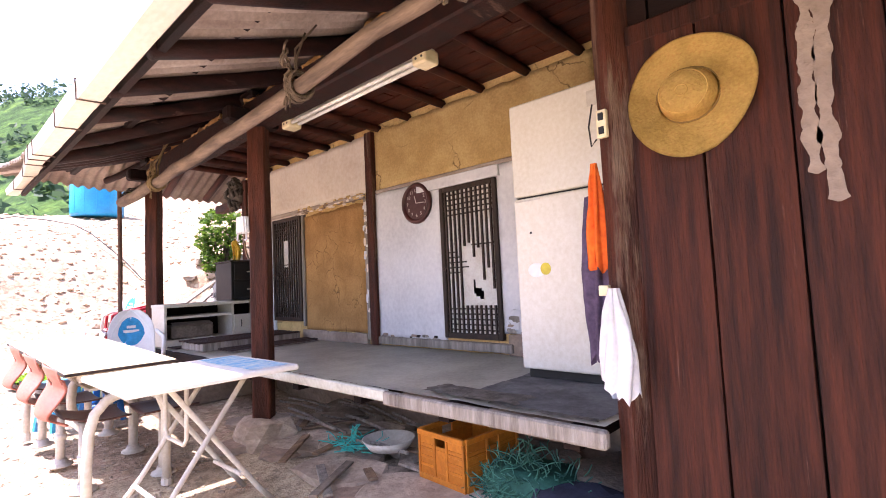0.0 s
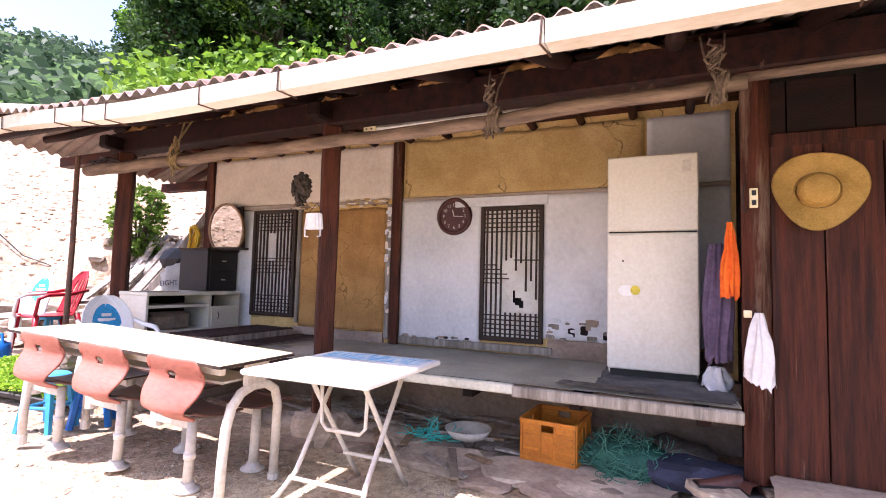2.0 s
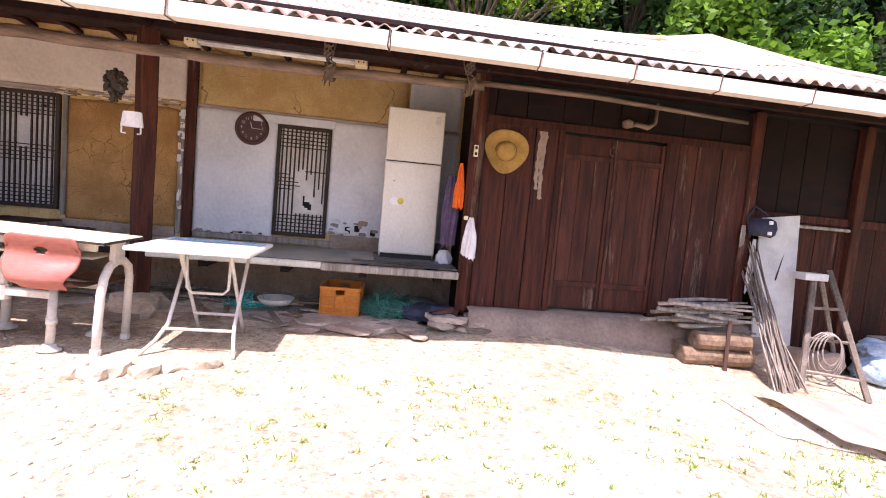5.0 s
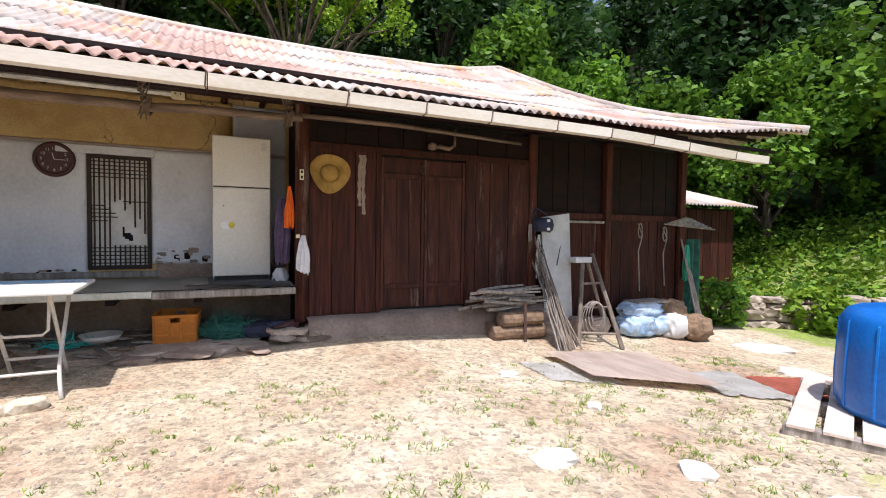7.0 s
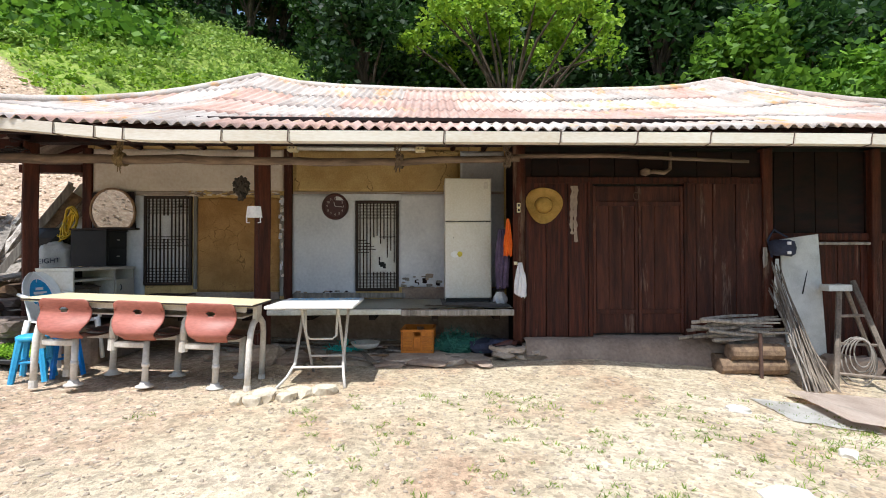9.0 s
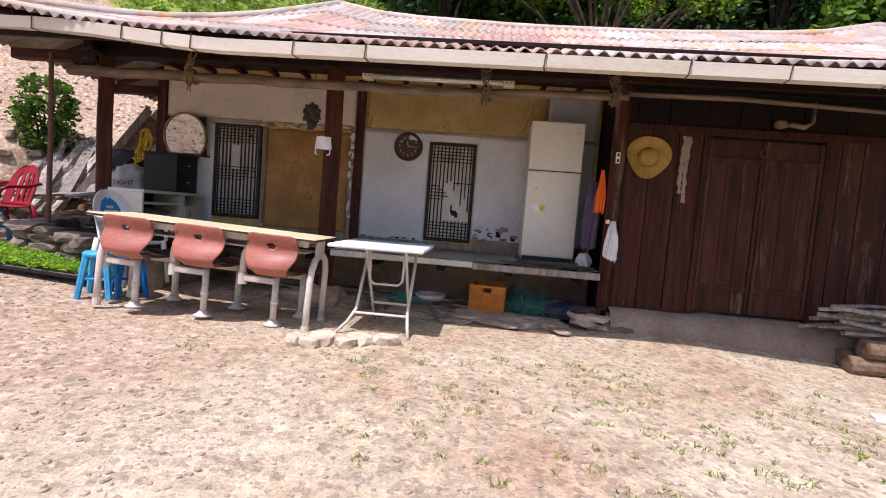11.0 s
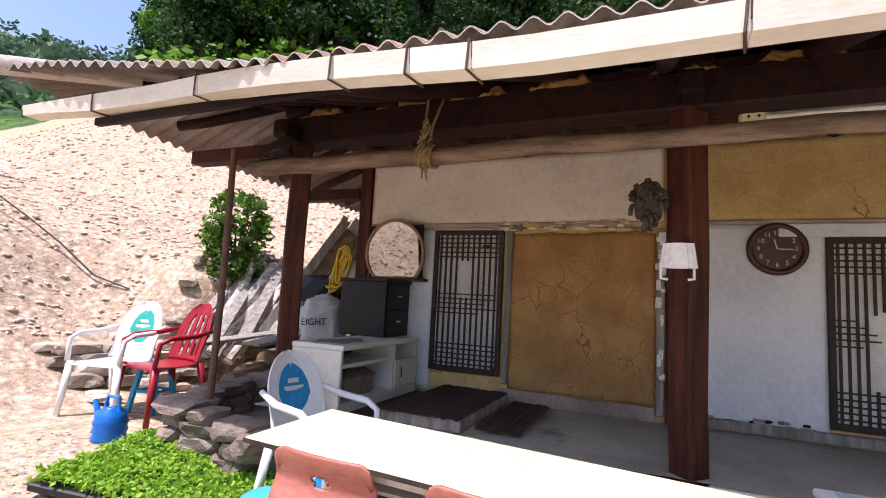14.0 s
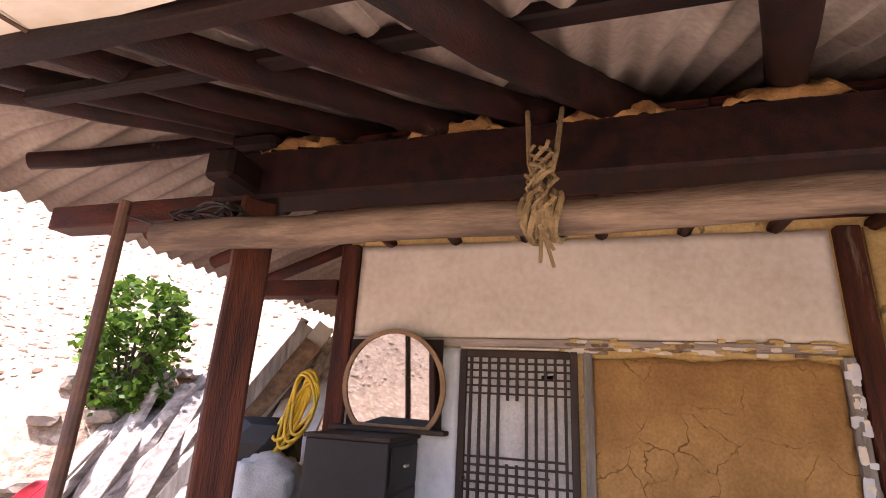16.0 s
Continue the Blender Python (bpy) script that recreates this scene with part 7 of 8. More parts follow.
for i in range(5):
    tagged(as_object("tool_handle", tb([(1.2 + 0.05 * i, -5.25 - 0.10 * i, gz(1.2, -5.3)), (1.68, -5.33 - 0.05 * i, 1.25 - 0.1 * i)], 0.014, 6), M_GREYW), "wooden tool handle leaning at the corner", "tool", group="tools at the corner")
for i in range(7):
    tagged(as_object("stored_stick", tb([(XP - 0.1, -4.9 - 0.08 * i, 1.50 + 0.02 * i), (XP - 0.12 + 0.03 * i, -6.15 + 0.06 * i, 1.42 + 0.03 * i)], 0.014, 6), M_GREYW), "dry stick stored along the wall", "stick", group="sticks on the wall")
bm = bmesh.new()
grid(bm, lambda u, v: Vector((XP - 0.10 + 0.05 * math.sin(11 * u + 3 * v), lerp(-5.46, -5.74, u) - 0.10 * v * u, lerp(1.25, -0.1 + 0.15 * u, v))), 30, 16)
tagged(as_object("shade_net", bm, M_NET, True), "dark green shade net draped at the house corner", "net")
hanging("green_bag", "bright green plastic bag hanging at the corner", XP - 0.14, -5.42, 0.55, 1.15, 0.04, 0.09, M_GREEN, 5, 7.0, 0.05, "bag")
# high wall: carved hook and small bits
hk = thing("pack_frame_hook", "pale forked wooden hook above the kitchen door", "hook", (XP - 0.1, -0.75, 2.4))
part("fork", tb([(XP - 0.09, -0.93, 2.68), (XP - 0.10, -0.92, 2.46), (XP - 0.10, -0.84, 2.41), (XP - 0.10, -0.70, 2.43), (XP - 0.10, -0.60, 2.40)], [0.016, 0.022, 0.03, 0.028, 0.02], 8), M_POLE, hk, smooth=True)
part("lump", lathe(bmesh.new(), [(0, -0.05), (0.06, -0.03), (0.06, 0.03), (0, 0.06)], 10, (XP - 0.10, -0.60, 2.42)), M_POLE, hk, smooth=True)
# torn paper strip on the planks
bm = bmesh.new()
n = 60
for side in (0, 1):
    rows = []
    for i in range(n + 1):
        z = lerp(2.25, 1.52 if side else 1.62, i / n)
        w = 0.038 * (1 + 0.8 * fbm(z, side, 0, 14))
        c = 0.335 - 0.045 * side - 0.01 * math.sin(6 * z)
        rows.append((bm.verts.new((XP - 0.037, c - w * (0.6 if i < n else 0.1), z)), bm.verts.new((XP - 0.037, c + w * (0.6 if i < n else 0.1), z))))
    for p, q in zip(rows, rows[1:]):
        bm.faces.new((p[0], p[1], q[1], q[0]))
tagged(as_object("paper_strip", bm, M_CEMENT), "torn grey paper strip pasted on the planks", "paper")

# ---------- things lying in the yard ----------
def lying(name, label, corners, thick, material, category, lift=0.006, wob=0.01, n=14):
    bm = bmesh.new()
    a, b, c, d = [Vector((x, y, 0)) for x, y in corners]

    def fn(u, v):
        p = a.lerp(b, u).lerp(d.lerp(c, u), v)
        e = 0.04 * fbm(u * 3, v * 3, len(label), 2) * (1 if min(u, v, 1 - u, 1 - v) < 0.01 else 0) * (wob / 0.01)
        return Vector((p.x + e, p.y - e, gz(p.x, p.y) + lift + wob * abs(fbm(u, v, 2.0, 4)) + thick))
    grid(bm, fn, n, n)
    bmesh.ops.solidify(bm, geom=bm.faces[:], thickness=thick)
    return tagged(as_object(name, bm, material), label, category)


lying("plywood_sheet", "large weathered plywood sheet lying in the yard", ((0.45, -1.50), (-0.62, -1.28), (-1.22, -2.34), (0.18, -2.84)), 0.02, M_PLY, "board", 0.06, 0.0)
lying("white_sheet", "torn white plastic sheet lying in the yard", ((0.25, -1.0), (-0.45, -0.92), (-0.75, -1.6), (0.1, -1.7)), 0.004, M_WSHEET, "sheet")
lying("white_sheet", "torn white plastic sheet lying in the yard", ((-0.45, -2.55), (-1.25, -2.28), (-1.65, -2.9), (-0.55, -3.35)), 0.004, M_WSHEET, "sheet", 0.012, 0.02)
lying("red_sheet", "faded red plastic sheet lying in the yard", ((-0.75, -3.35), (-1.55, -2.85), (-1.75, -3.6), (-1.1, -4.2)), 0.004, M_REDMAT, "sheet", 0.008)
pal = thing("pallet", "weathered wooden pallet under the blue tank", "pallet", (-2.55, -2.85, gz(-2.55, -2.85)))
g = gz(-2.4, -2.75)
P = Matrix.Translation((-2.42, -2.74, g)) @ Matrix.Rotation(radians(24), 4, "Z") @ Matrix.Diagonal((1.18, 1.12, 1, 1))
for k in range(7):
    part("deck_board", bx(-0.62 + 0.18 * k, -0.48 + 0.18 * k, -0.72, 0.72, 0.10, 0.125, bevel=0.003, m=P), M_PLY, pal)
for y in (-0.66, 0.0, 0.66):
    part("bearer", bx(-0.62, 0.62, y - 0.05, y + 0.05, 0.02, 0.10, m=P), M_GREYW, pal)
    part("bottom_board", bx(-0.62, 0.62, y - 0.06, y + 0.06, 0.0, 0.02, m=P), M_GREYW, pal)


def build_tank(name, label, at, r, h, material, category="water tank"):
    t = thing(name, label, category, at)
    part("shell", lathe(bmesh.new(), [(0, 0), (r * 0.95, 0), (r * 0.99, 0.06 * h), (r, 0.3 * h), (r * 0.985, 0.55 * h), (r * 0.97, 0.80 * h), (r * 0.90, 0.88 * h), (r * 0.80, 0.91 * h), (r * 0.3, 0.95 * h), (0, 0.95 * h)], 40, at), material, t, smooth=True)
    part("lid", lathe(bmesh.new(), [(r * 0.30, 0.94 * h), (r * 0.30, 0.985 * h), (r * 0.26, h), (0, h)], 24, at), material, t, smooth=True)
    for k in range(14):
        a = 2 * math.pi * k / 14
        part("rib", tb([(at[0] + rr * math.cos(a), at[1] + rr * math.sin(a), at[2] + zz * h) for rr, zz in ((r * 0.985, 0.05), (r * 0.995, 0.3), (r * 0.98, 0.55), (r * 0.965, 0.79), (r * 0.80, 0.905))], 0.012, 5), material, t)


build_tank("water_tank", "round blue plastic water tank on a pallet", (-2.52, -2.84, g + 0.13), 0.60, 0.88, M_BPLASTIC)
build_tank("water_tank", "bright blue plastic water tank on the gravel slope", (3.3, 17.5, height(3.3, 17.5) - 0.02), 0.68, 1.35, M_TANK)

# ---------- left end of the house ----------
# stone footing terrace and dry stone walls
M_DARKST = mat("dark_terrace_stone", (0.27, 0.205, 0.165), (0.14, 0.105, 0.085), 3, (1, 1, 1.8), 0.9, 0.7, 25, vary=0.3, dist=0.02)


def dry_wall(parent, path, courses, rng, size=(0.24, 0.13, 0.085), lean=0.0, material=None):
    for k in range(courses):
        for (xa, ya), (xb, yb) in zip(path, path[1:]):
            l = math.hypot(xb - xa, yb - ya)
            s = rng.uniform(0, 0.15)
            while s < l:
                w = size[0] * rng.uniform(0.55, 1.5)
                x, y = lerp(xa, xb, (s + w / 2) / l), lerp(ya, yb, (s + w / 2) / l)
                h = size[2] * rng.uniform(0.75, 1.25)
                bm = bmesh.new()
                lump_stone(bm, (x + rng.uniform(-0.04, 0.04), y + lean * k + rng.uniform(-0.04, 0.04), height(x, y) + size[2] * (0.5 + 1.0 * k) + rng.uniform(-0.01, 0.02)), w * 0.52, size[1] * rng.uniform(0.8, 1.3), h * 0.62, rng.uniform(0, 50), math.atan2(yb - ya, xb - xa) + rng.uniform(-0.2, 0.2))
                part("stone", bm, material or M_STONE, parent)
                s += w * 0.92


rng = random.Random(77)
w1 = thing("stone_terrace", "stacked stone edge of the house terrace", "stone wall", (2.0, 7.8, 0.3), kind="structure")
dry_wall(w1, [(1.35, 6.9), (1.42, 7.9), (2.6, 8.1)], 4, rng, (0.30, 0.15, 0.10), 0.0, M_DARKST)
tagged(as_object("terrace_fill", bx(1.45, XW + 0.2, 6.2, 8.0, 0.0, 0.48, bevel=0.05), M_CEMENT), "trodden earth of the house terrace", "terrace", kind="structure")
w2 = thing("stone_wall", "dry stone wall at the foot of the gravel slope", "stone wall", (3.0, 10.6, 0.5), kind="structure")
dry_wall(w2, [(1.75, 10.0), (2.5, 9.85), (3.3, 9.7), (4.4, 9.45)], 4, rng, (0.34, 0.17, 0.11), 0.09)
w3 = thing("stone_wall", "dry stone wall below the green bank", "stone wall", (3.0, -8.0, -0.4), kind="structure")
dry_wall(w3, [(2.2, -7.2), (1.9, -8.4), (1.4, -10.0), (0.2, -11.5)], 5, rng, (0.36, 0.18, 0.12))
for i in range(70):
    x = rng.uniform(1.8, 5.0)
    y = 10.9 - 0.28 * x + rng.uniform(-0.8, 0.5)
    stone("loose_stone", "loose rough stone on the bank", (x, y, height(x, y) + 0.04), rng.uniform(0.06, 0.17), rng.uniform(0.06, 0.15), rng.uniform(0.03, 0.08), i, rng.uniform(0, 3), group="loose stones on the bank")
# old boards and logs stored at the end wall
for i, (x0, y0, z0, x1, y1, z1, w, m) in enumerate(((2.5, 8.3, 1.02, 4.3, 7.95, 1.30, 0.30, M_GREYW), (2.2, 8.9, 0.98, 3.9, 8.6, 1.12, 0.24, M_GREYW), (3.2, 8.0, 1.15, 4.6, 8.3, 2.5, 0.42, M_WSHEET), (3.3, 8.35, 1.1, 4.9, 8.75, 2.5, 0.22, M_GREYW), (3.35, 8.5, 1.12, 4.8, 8.95, 2.42, 0.2, M_LOG),
        (3.1, 8.6, 1.0, 4.9, 9.1, 2.4, 0.16, M_GREYW), (2.9, 8.85, 0.95, 4.2, 9.5, 1.9, 0.15, M_GREYW), (2.8, 9.15, 0.95, 4.0, 9.8, 1.75, 0.14, M_GREYW), (2.6, 9.45, 0.95, 3.8, 10.0, 1.65, 0.13, M_GREYW), (3.3, 8.15, 1.2, 4.7, 8.45, 2.62, 0.12, M_GREYW))):
    a, b = Vector((x0, y0, z0)), Vector((x1, y1, z1))
    d = (b - a)
    q = d.to_track_quat("X", "Z").to_matrix().to_4x4()
    tagged(as_object("old_board", bx(0, d.length, -w / 2, w / 2, -0.018, 0.018, bevel=0.004, m=Matrix.Translation(a) @ q), m), "weathered old board stored beside the house", "board", group="stored boards")
for i in range(9):
    a = Vector((3.25 + 0.10 * i, 8.95 - 0.03 * i + rng.uniform(-0.05, 0.05), 1.0))
    b = Vector((3.75 + 0.12 * i, 8.10 + rng.uniform(-0.06, 0.06), 2.35 + rng.uniform(-0.1, 0.25)))
    d = b - a
    w = rng.uniform(0.10, 0.2)
    tagged(as_object("old_board", bx(0, d.length, -w / 2, w / 2, -0.015, 0.015, bevel=0.004, m=Matrix.Translation(a) @ d.to_track_quat("X", "Y").to_matrix().to_4x4()), M_WSHEET if i in (2, 6) else rng.choice((M_GREYW, M_LOG, M_GREYW))), "weathered old board leaning beside the house", "board", group="stored boards")
# bleached wood, lightened further: sunlight the eave blocks is put into the colour
M_BLEACH = mat("bleached_sunlit_timber", (0.68, 0.62, 0.56), (0.33, 0.28, 0.24), 3, (1.2, 5, 5), 0.9, 0.8, 30, stain=(0.12, 0.095, 0.08), stain_at=0.6, vary=0.3, dist=0.02)


def rough_timber(a, b, r, label, group):
    """A split, weathered timber with an uneven section, from its foot to its head."""
    pts = [tuple(lerp(a[k], b[k], i / 7) + (rng.uniform(-0.012, 0.012) if 0 < i < 7 else 0) for k in range(3)) for i in range(8)]
    tagged(as_object("old_timber", tb(pts, [r * rng.uniform(0.75, 1.15) for i in range(8)], 7, wobble=0.22, rng=rng), M_BLEACH), label, "timber", group)


for i in range(13):
    rough_timber((3.0 + rng.uniform(-0.1, 0.15), 9.85 - 0.065 * i, 0.72 + rng.uniform(0, 0.1)), (4.3 + rng.uniform(-0.3, 0.2), 9.98 - 0.07 * i + rng.uniform(-0.08, 0.08), 2.0 + rng.uniform(-0.15, 0.15)), rng.uniform(0.04, 0.075), "bleached split timber heaped against the bank", "heaped timbers")
for i in range(10):
    rough_timber((3.55 + 0.05 * i, 8.98 - 0.05 * i, 0.95), (3.86 + 0.05 * i, 8.32 - 0.05 * i + rng.uniform(-0.08, 0.08), 2.35 + rng.uniform(-0.2, 0.3)), rng.uniform(0.035, 0.07), "bleached split timber leaning beside the house", "leaning timbers")
for i, (x, y, z, l, r) in enumerate(((2.0, 8.25, 0.50, 0.9, 0.11), (2.15, 8.02, 0.52, 0.9, 0.10), (2.1, 8.14, 0.70, 0.85, 0.10), (2.35, 8.45, 0.48, 0.9, 0.12), (2.4, 8.3, 0.72, 0.8, 0.10), (2.75, 8.1, 0.62, 0.9, 0.14), (2.8, 8.35, 0.80, 0.9, 0.13))):
    tagged(as_object("old_log", tb([(x + l * k / 4, y + 0.06 * k, z + rng.uniform(-0.01, 0.01)) for k in range(5)], r, 10, wobble=0.07, rng=rng), M_LOG), "dark weathered log stacked beside the house", "log", group="stacked logs")
sk = sack((3.02, 7.80, 0.98), 0.22, 0.24, 0.30, M_SACK, "white woven sack with dark print", 8.2, 0.4)
text("EIGHT", 0.10, Matrix.Translation((2.765, 7.74, 1.28)) @ FACING @ Matrix.Rotation(radians(14), 4, "Y") @ Matrix.Rotation(radians(4), 4, "Z"), sk, M_NAVY)
stone("plastic_roll", "dark plastic bundle lying on the boards", (3.15, 8.0, 1.62), 0.22, 0.28, 0.16, 33, 0.3, M_BLACK, "bundle")
yh = thing("yellow_hose", "coil of yellow hose hung at the end of the porch", "hose", (3.0, 7.62, 1.9))
for k in range(7):
    part("loop", tb([(2.98 + 0.012 * k + 0.03 * math.cos(2 * a), 7.60 + (0.08 + 0.022 * (k % 4)) * math.cos(a + 0.3 * k) + 0.016 * k, 1.88 + (0.19 + 0.03 * (k % 3)) * math.sin(a) - 0.015 * k) for a in [i * 0.3142 for i in range(21)]], 0.012, 6), M_YHOSE, yh, smooth=True)
tagged(as_object("teal_scrap", bx(3.3, 3.36, 8.35, 8.55, 1.36, 1.50, bevel=0.02), M_TEAL), "scrap of teal plastic between the boards", "scrap")
tagged(as_object("rusty_pole", tb([(1.50, 7.70, 0.50), (1.505, 7.69, 1.7), (1.50, 7.70, 2.72)], [0.03, 0.028, 0.026], 10), mat("rusty_pipe", (0.14, 0.07, 0.045), (0.09, 0.05, 0.04), 8, rough=0.75)), "thin rusty pole propping the eave", "pole")
tagged(as_object("wire", tb([(1.50, 7.70, 2.66), (1.51, 7.5, 2.60), (1.56, 7.3, 2.57)], 0.004, 5), M_BLACK), "thin wire tied from pole to beam", "wire")
cw = thing("cord_bundle", "tangle of dark wire on the beam end", "wire", (1.56, 7.3, 2.57))
for k in range(8):
    part("turn", tb([(1.54 + 0.09 * math.cos(a + k), 7.25 + 0.14 * math.cos(a), 2.60 + 0.03 * math.sin(a + k) + 0.008 * k) for a in [i * 0.5236 for i in range(13)]], 0.006, 5), M_BLACK, cw)
# cable lying up the slope
tagged(as_object("cable", tb([(x, y, height(x, y) + 0.03 + 0.25 * math.sin(3.14 * k / 12)) for k, (x, y) in enumerate([(lerp(3.0, 0.6, i / 12), lerp(11.0, 16.5, i / 12)) for i in range(13)])], 0.012, 5), M_BLACK), "dark cable running up the gravel slope", "cable")

# bush on the bank
def bush(at, r, h, count, material, label, size=0.13):
    b = thing("bush", label, "bush", at)
    rng = random.Random(int(at[1] * 10))
    for k in range(9):
        a = rng.uniform(0, 6.28)
        part("stem", tb([at, (at[0] + 0.4 * r * math.cos(a), at[1] + 0.4 * r * math.sin(a), at[2] + h * 0.5), (at[0] + 0.8 * r * math.cos(a), at[1] + 0.8 * r * math.sin(a), at[2] + h * rng.uniform(0.6, 0.95))], [0.02, 0.014, 0.006], 5), M_BARK, b)
    vs, fs = [], []
    for k in range(count):
        a, z = rng.uniform(0, 6.28), rng.random()
        rr = r * math.sqrt(max(0.05, 1 - (1.7 * z - 0.85) ** 2)) * rng.uniform(0.6, 1.05)
        leaf_quads(vs, fs, (rr * math.cos(a), rr * math.sin(a), h * (0.05 + 0.92 * z)), 0.11, 9, size, rng, 0.8)
    ob = new("leaves", mesh_of("leaves", vs, fs, material))
    ob.parent = b
    return b


bush((3.8, 10.0, height(3.8, 10.0) - 0.02), 0.42, 1.30, 260, M_LEAF1, "dense green bush at the foot of the gravel slope", 0.085)
bush((2.2, -7.0, height(2.2, -7.0)), 0.55, 0.85, 150, M_LEAF1, "low green bush by the dry stone wall")
bush((1.4, -8.9, height(1.4, -8.9)), 0.6, 0.8, 150, M_LEAF3, "low green bush by the dry stone wall")


# shed
def build_shed():
    s = thing("shed", "small dark shed with a pale corrugated roof", "shed", (5.2, -9.6, height(5.2, -9.6)))
    x0, x1, y0, y1 = 4.35, 6.3, -10.7, -8.3
    zb = min(height(x0, y0), height(x0, y1)) - 0.1
    part("wall", bx(x0, x1, y0, y1, zb, 2.0), M_DARK, s)
    for k in range(8):
        part("board", bx(x0 - 0.02, x0, lerp(y0, y1, k / 8) + 0.01, lerp(y0, y1, (k + 1) / 8) - 0.01, zb, 1.95), M_PLANK, s)
    bm = bmesh.new()
    rows = [[bm.verts.new((lerp(3.95, 6.6, i / 4), lerp(-11.1, -7.9, j / 150), lerp(2.06, 2.75, i / 4) + wave(3.2 * j / 150))) for j in range(151)] for i in range(5)]
    sheet_faces(bm, rows)
    part("roof", bm, [M_SHEET, M_UNDER], s, "pale corrugated cement roof", smooth=True)


build_shed()

# pebbles, clods and weeds in the yard
def scatter_stones(name, label, count, area, lo, hi, material, seed):
    rng = random.Random(seed)
    vs, fs = [], []
    base = bmesh.new()
    bmesh.ops.create_icosphere(base, subdivisions=1, radius=1.0)
    bv = [v.co.copy() for v in base.verts]
    bf = [[v.index for v in f.verts] for f in base.faces]
    base.free()
    for _ in range(count):
        x, y = area(rng)
        s = lo + (hi - lo) * rng.random() ** 3
        z = height(x, y) + s * 0.2
        r = Matrix.Rotation(rng.uniform(0, 6.28), 3, "Z")
        sx, sy, sz = s * rng.uniform(0.7, 1.4), s * rng.uniform(0.7, 1.3), s * rng.uniform(0.35, 0.7)
        k = len(vs)
        vs += [tuple(r @ Vector((v.x * sx * rng.uniform(0.8, 1.2), v.y * sy * rng.uniform(0.8, 1.2), v.z * sz)) + Vector((x, y, z))) for v in bv]
        fs += [[i + k for i in f] for f in bf]
    return tagged(new(name, mesh_of(name, vs, fs, material)), label, "pebbles", kind="stuff")


M_PEBBLE = mat("yard_pebble", (0.50, 0.42, 0.33), (0.30, 0.235, 0.175), 9, rough=0.95, bump=0.3)
M_HILLST = mat("slope_stone", (0.62, 0.50, 0.385), (0.53, 0.41, 0.30), 5, rough=0.95, bump=0.4)
scatter_stones("yard_pebbles", "small pale pebbles and clods on the yard", 17000, lambda r: (r.uniform(-4.2, 1.3), r.uniform(-4.5, 9.0)), 0.005, 0.020, M_PEBBLE, 1)
scatter_stones("slope_stones", "broken reddish stones covering the slope", 9000, lambda r: (r.uniform(-9, 13), 10.8 + 13.0 * r.random() ** 1.3), 0.02, 0.065, M_HILLST, 2)
for i, (x, y, s) in enumerate(((-1.9, 0.2, 0.10), (-2.3, -0.5, 0.09), (-2.6, 0.1, 0.07), (-0.2, -0.6, 0.08), (-1.2, -0.75, 0.06), (-3.0, 0.6, 0.06), (-2.9, -0.9, 0.10), (-1.6, -3.6, 0.16), (-0.9, -4.2, 0.2), (0.4, -5.6, 0.3))):
    stone("pale_stone", "pale flat stone bedded in the yard", (x, y, height(x, y) + 0.01), s, s * 1.3, 0.03, i + 5, i, M_WSHEET, group="pale stones in the yard")
rng = random.Random(9)
vs, fs = [], []
spots = [(-1.3, -0.6, 0.28), (-0.9, -0.85, 0.25), (-1.9, 0.0, 0.22), (-2.6, -0.6, 0.35), (-3.0, 0.35, 0.3), (-0.6, -1.2, 0.25), (-2.2, -1.3, 0.4), (-1.8, -1.9, 0.3), (-0.35, 4.6, 0.12), (-0.3, 3.3, 0.1), (0.9, -3.3, 0.25), (0.1, 2.2, 0.1)]
for x, y, r in spots + [(rng.uniform(-4.0, 0.2), rng.uniform(-4.2, 1.6), rng.uniform(0.05, 0.16)) for _ in range(110)] + [(rng.uniform(-4.6, 0.2), rng.uniform(-4.0, 3.4), rng.uniform(0.02, 0.06)) for _ in range(420)]:
    for _ in range(int(330 * r)):
        a, d = rng.uniform(0, 6.28), r * math.sqrt(rng.random())
        px, py = x + d * math.cos(a), y + d * math.sin(a)
        h = rng.uniform(0.010, 0.032)
        lean = Vector((rng.uniform(-0.03, 0.03), rng.uniform(-0.03, 0.03), h))
        p = Vector((px, py, height(px, py)))
        w = Vector((0.004 * math.cos(a), 0.004 * math.sin(a), 0))
        k = len(vs)
        vs += [tuple(p - w), tuple(p + w), tuple(p + lean + w * 0.3), tuple(p + lean - w * 0.3)]
        fs.append((k, k + 1, k + 2, k + 3))
tagged(new("weeds", mesh_of("weeds", vs, fs, M_LEAF3)), "sparse low weeds in the yard", "weeds", kind="stuff")

# crumbling plaster along the lintel of the far bay
rng = random.Random(14)
for i in range(60):
    y = rng.uniform(4.5, 5.85)
    stone("plaster_crumb", "crumbling plaster lump along the lintel", (XW - 0.03, y, LINT - 0.005 + rng.uniform(-0.05, 0.035)), 0.010, rng.uniform(0.02, 0.07), rng.uniform(0.006, 0.015), i, 0, rng.choice((M_CREAM, M_CLAYP, M_LOG)), "plaster", "crumbled plaster")
for i in range(26):
    z = rng.uniform(0.9, 2.25)
    stone("plaster_patch", "patch of broken white plaster on the jamb", (XW - 0.045, 4.46 + rng.uniform(-0.02, 0.02), z), 0.003, rng.uniform(0.012, 0.03), rng.uniform(0.015, 0.05), i + 50, 0, rng.choice((M_WHITE, M_CREAM, M_GREYW)), "plaster", "crumbled plaster")
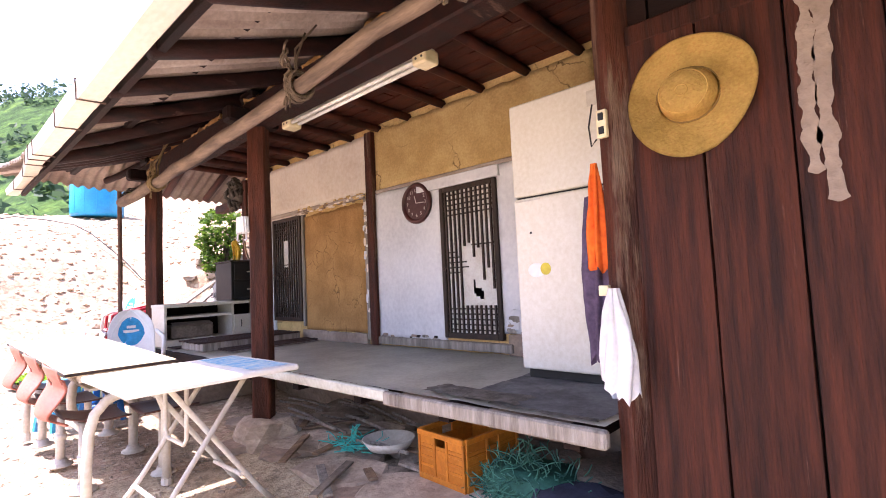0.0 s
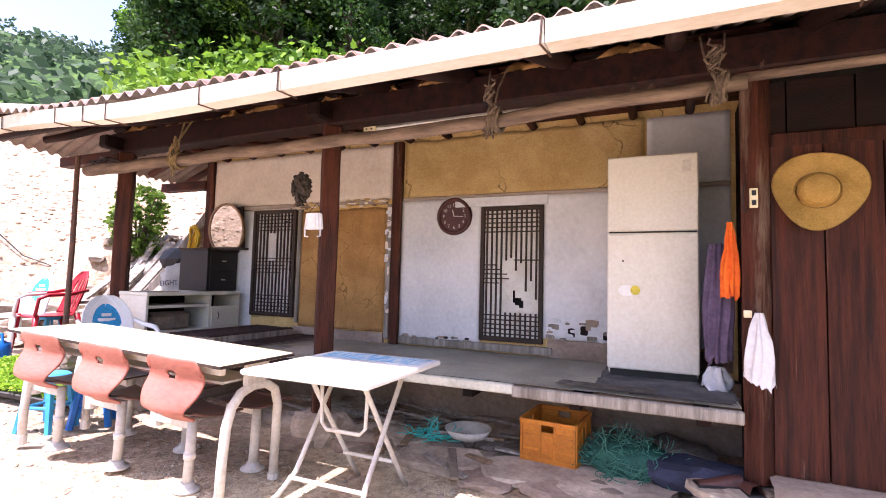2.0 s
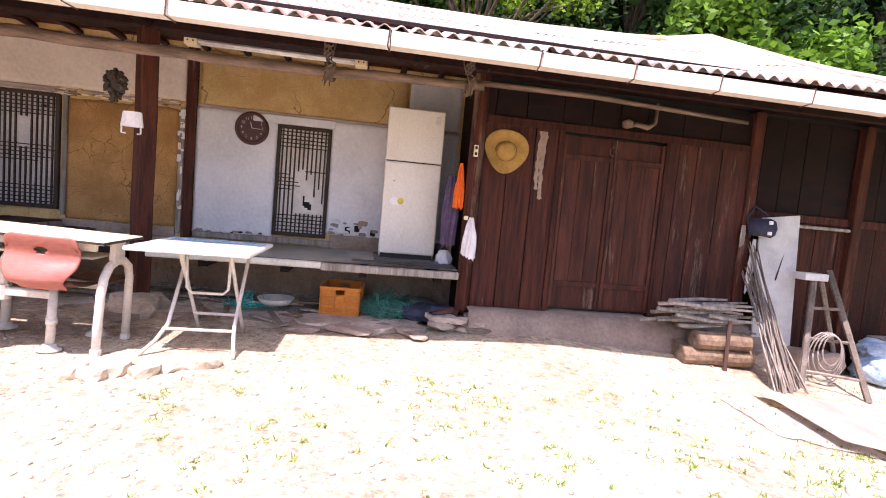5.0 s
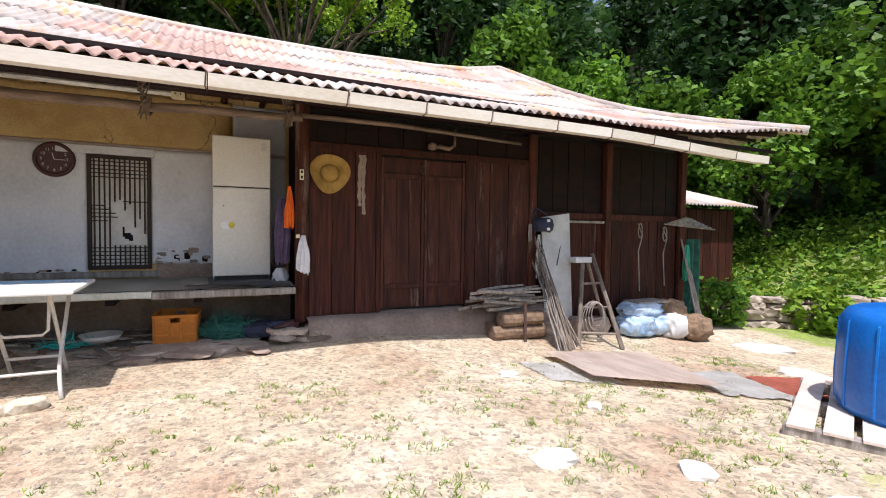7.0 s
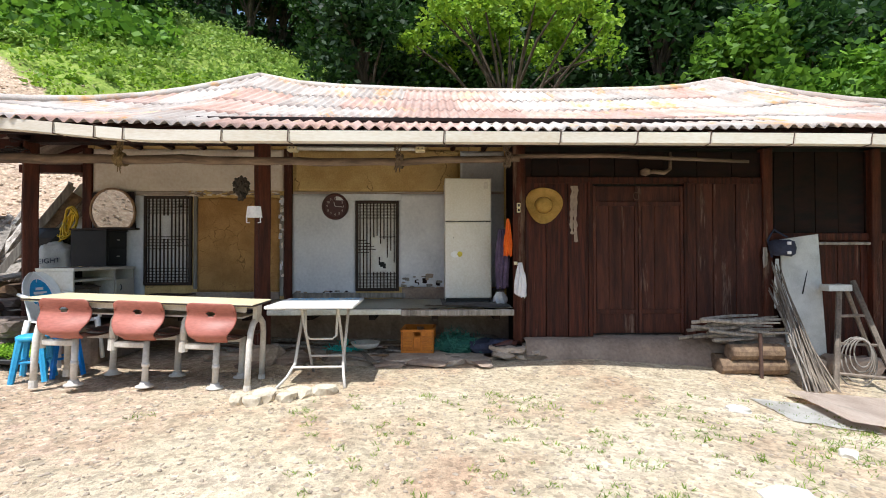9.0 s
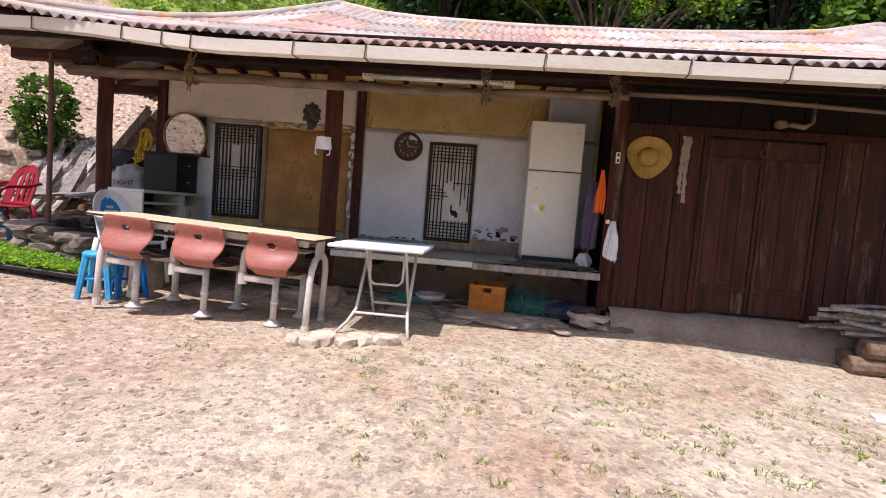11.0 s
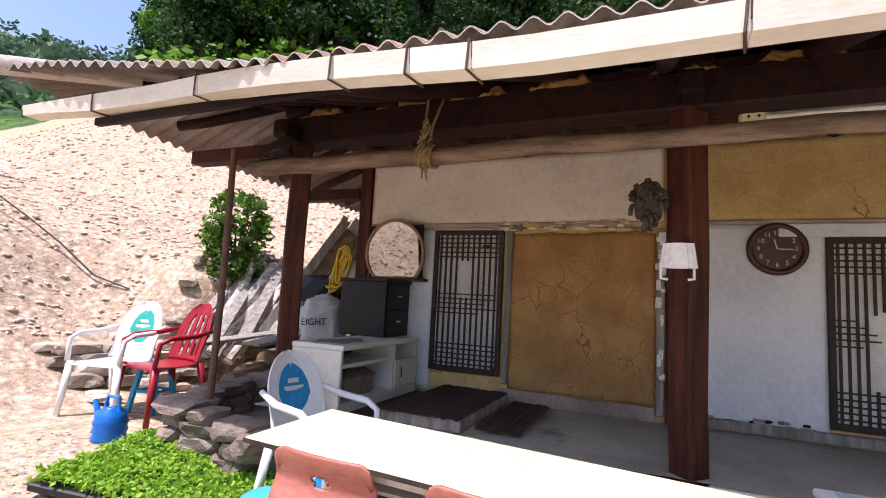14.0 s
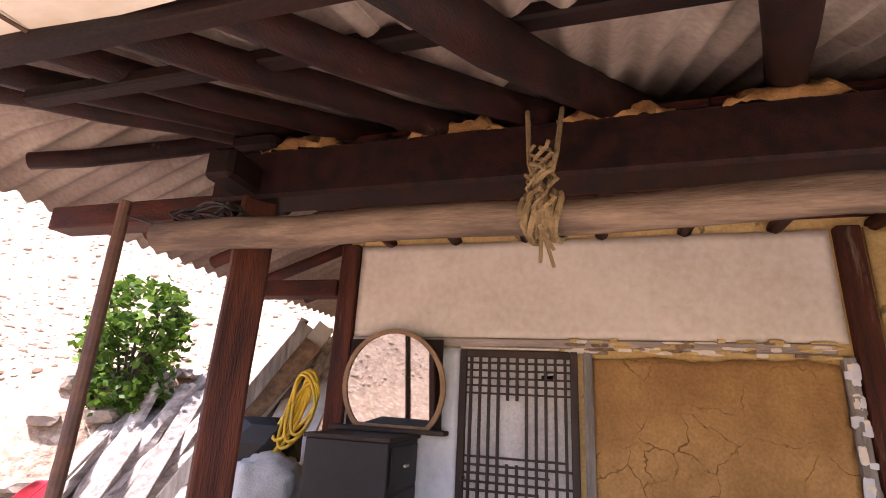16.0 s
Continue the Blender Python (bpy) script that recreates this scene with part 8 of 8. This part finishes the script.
# dark lumps on the plaster face; the shade inside broken holes is their colour
for y0, z0 in ((2.38, 0.93), (2.26, 0.96), (2.05, 0.92)):
    stone("plaster_hole", "dark lump painting the shade of a broken hole at the foot of the plaster", (XW - 0.022, y0, z0), 0.006, 0.035, 0.045, int(y0 * 30), 0, M_DARK, "plaster", "crumbled plaster")
rng = random.Random(33)
for i in range(18):
    y, z = rng.uniform(1.98, 2.62), 0.86 + 0.22 * rng.random() ** 2
    stone("plaster_patch", "grey patch of crumbling plaster at the foot of the wall", (XW - 0.024, y, z), 0.005, rng.uniform(0.02, 0.06), rng.uniform(0.01, 0.035), i + 120, 0, rng.choice((M_CEMENT, M_GREYW, M_WHITE)), "plaster", "crumbled plaster")
for i in range(16):
    y = rng.uniform(3.36, 4.28)
    stone("plaster_crumb", "crumbling edge of the whitewash above the sill", (XW - 0.022, y, 0.775 + rng.uniform(-0.01, 0.03)), 0.008, rng.uniform(0.015, 0.06), rng.uniform(0.006, 0.014), i + 150, 0, rng.choice((M_DARK, M_GREYW, M_CEMENT)), "plaster", "crumbled plaster")
# broken slabs and dusty scraps under the porch
for i in range(22):
    x, y = rng.uniform(1.45, 2.6), rng.uniform(1.5, 4.4)
    stone("broken_slab", "dusty brown broken slab under the porch", (x, y, height(x, y) + 0.02 + 0.02 * rng.random()), rng.uniform(0.08, 0.24), rng.uniform(0.10, 0.30), rng.uniform(0.02, 0.045), i + 170, rng.uniform(0, 3), rng.choice((M_CEMENT, M_DEBRIS, M_STONE)), group="stones under the porch")
for i in range(14):
    x, y, a, l = rng.uniform(1.5, 2.6), rng.uniform(2.6, 4.6), rng.uniform(0, 3.14), rng.uniform(0.2, 0.6)
    z = height(x, y) + 0.07 + 0.04 * rng.random()
    tagged(as_object("wood_scrap", bx(-l / 2, l / 2, -0.03, 0.03, 0, 0.018, bevel=0.003, m=Matrix.Translation((x, y, z)) @ Matrix.Rotation(a, 4, "Z") @ Matrix.Rotation(rng.uniform(-0.12, 0.12), 4, "Y")), rng.choice((M_GREYW, M_DEBRIS, M_LOG))), "dusty scrap of board lying under the porch", "board", group="scraps under the porch")
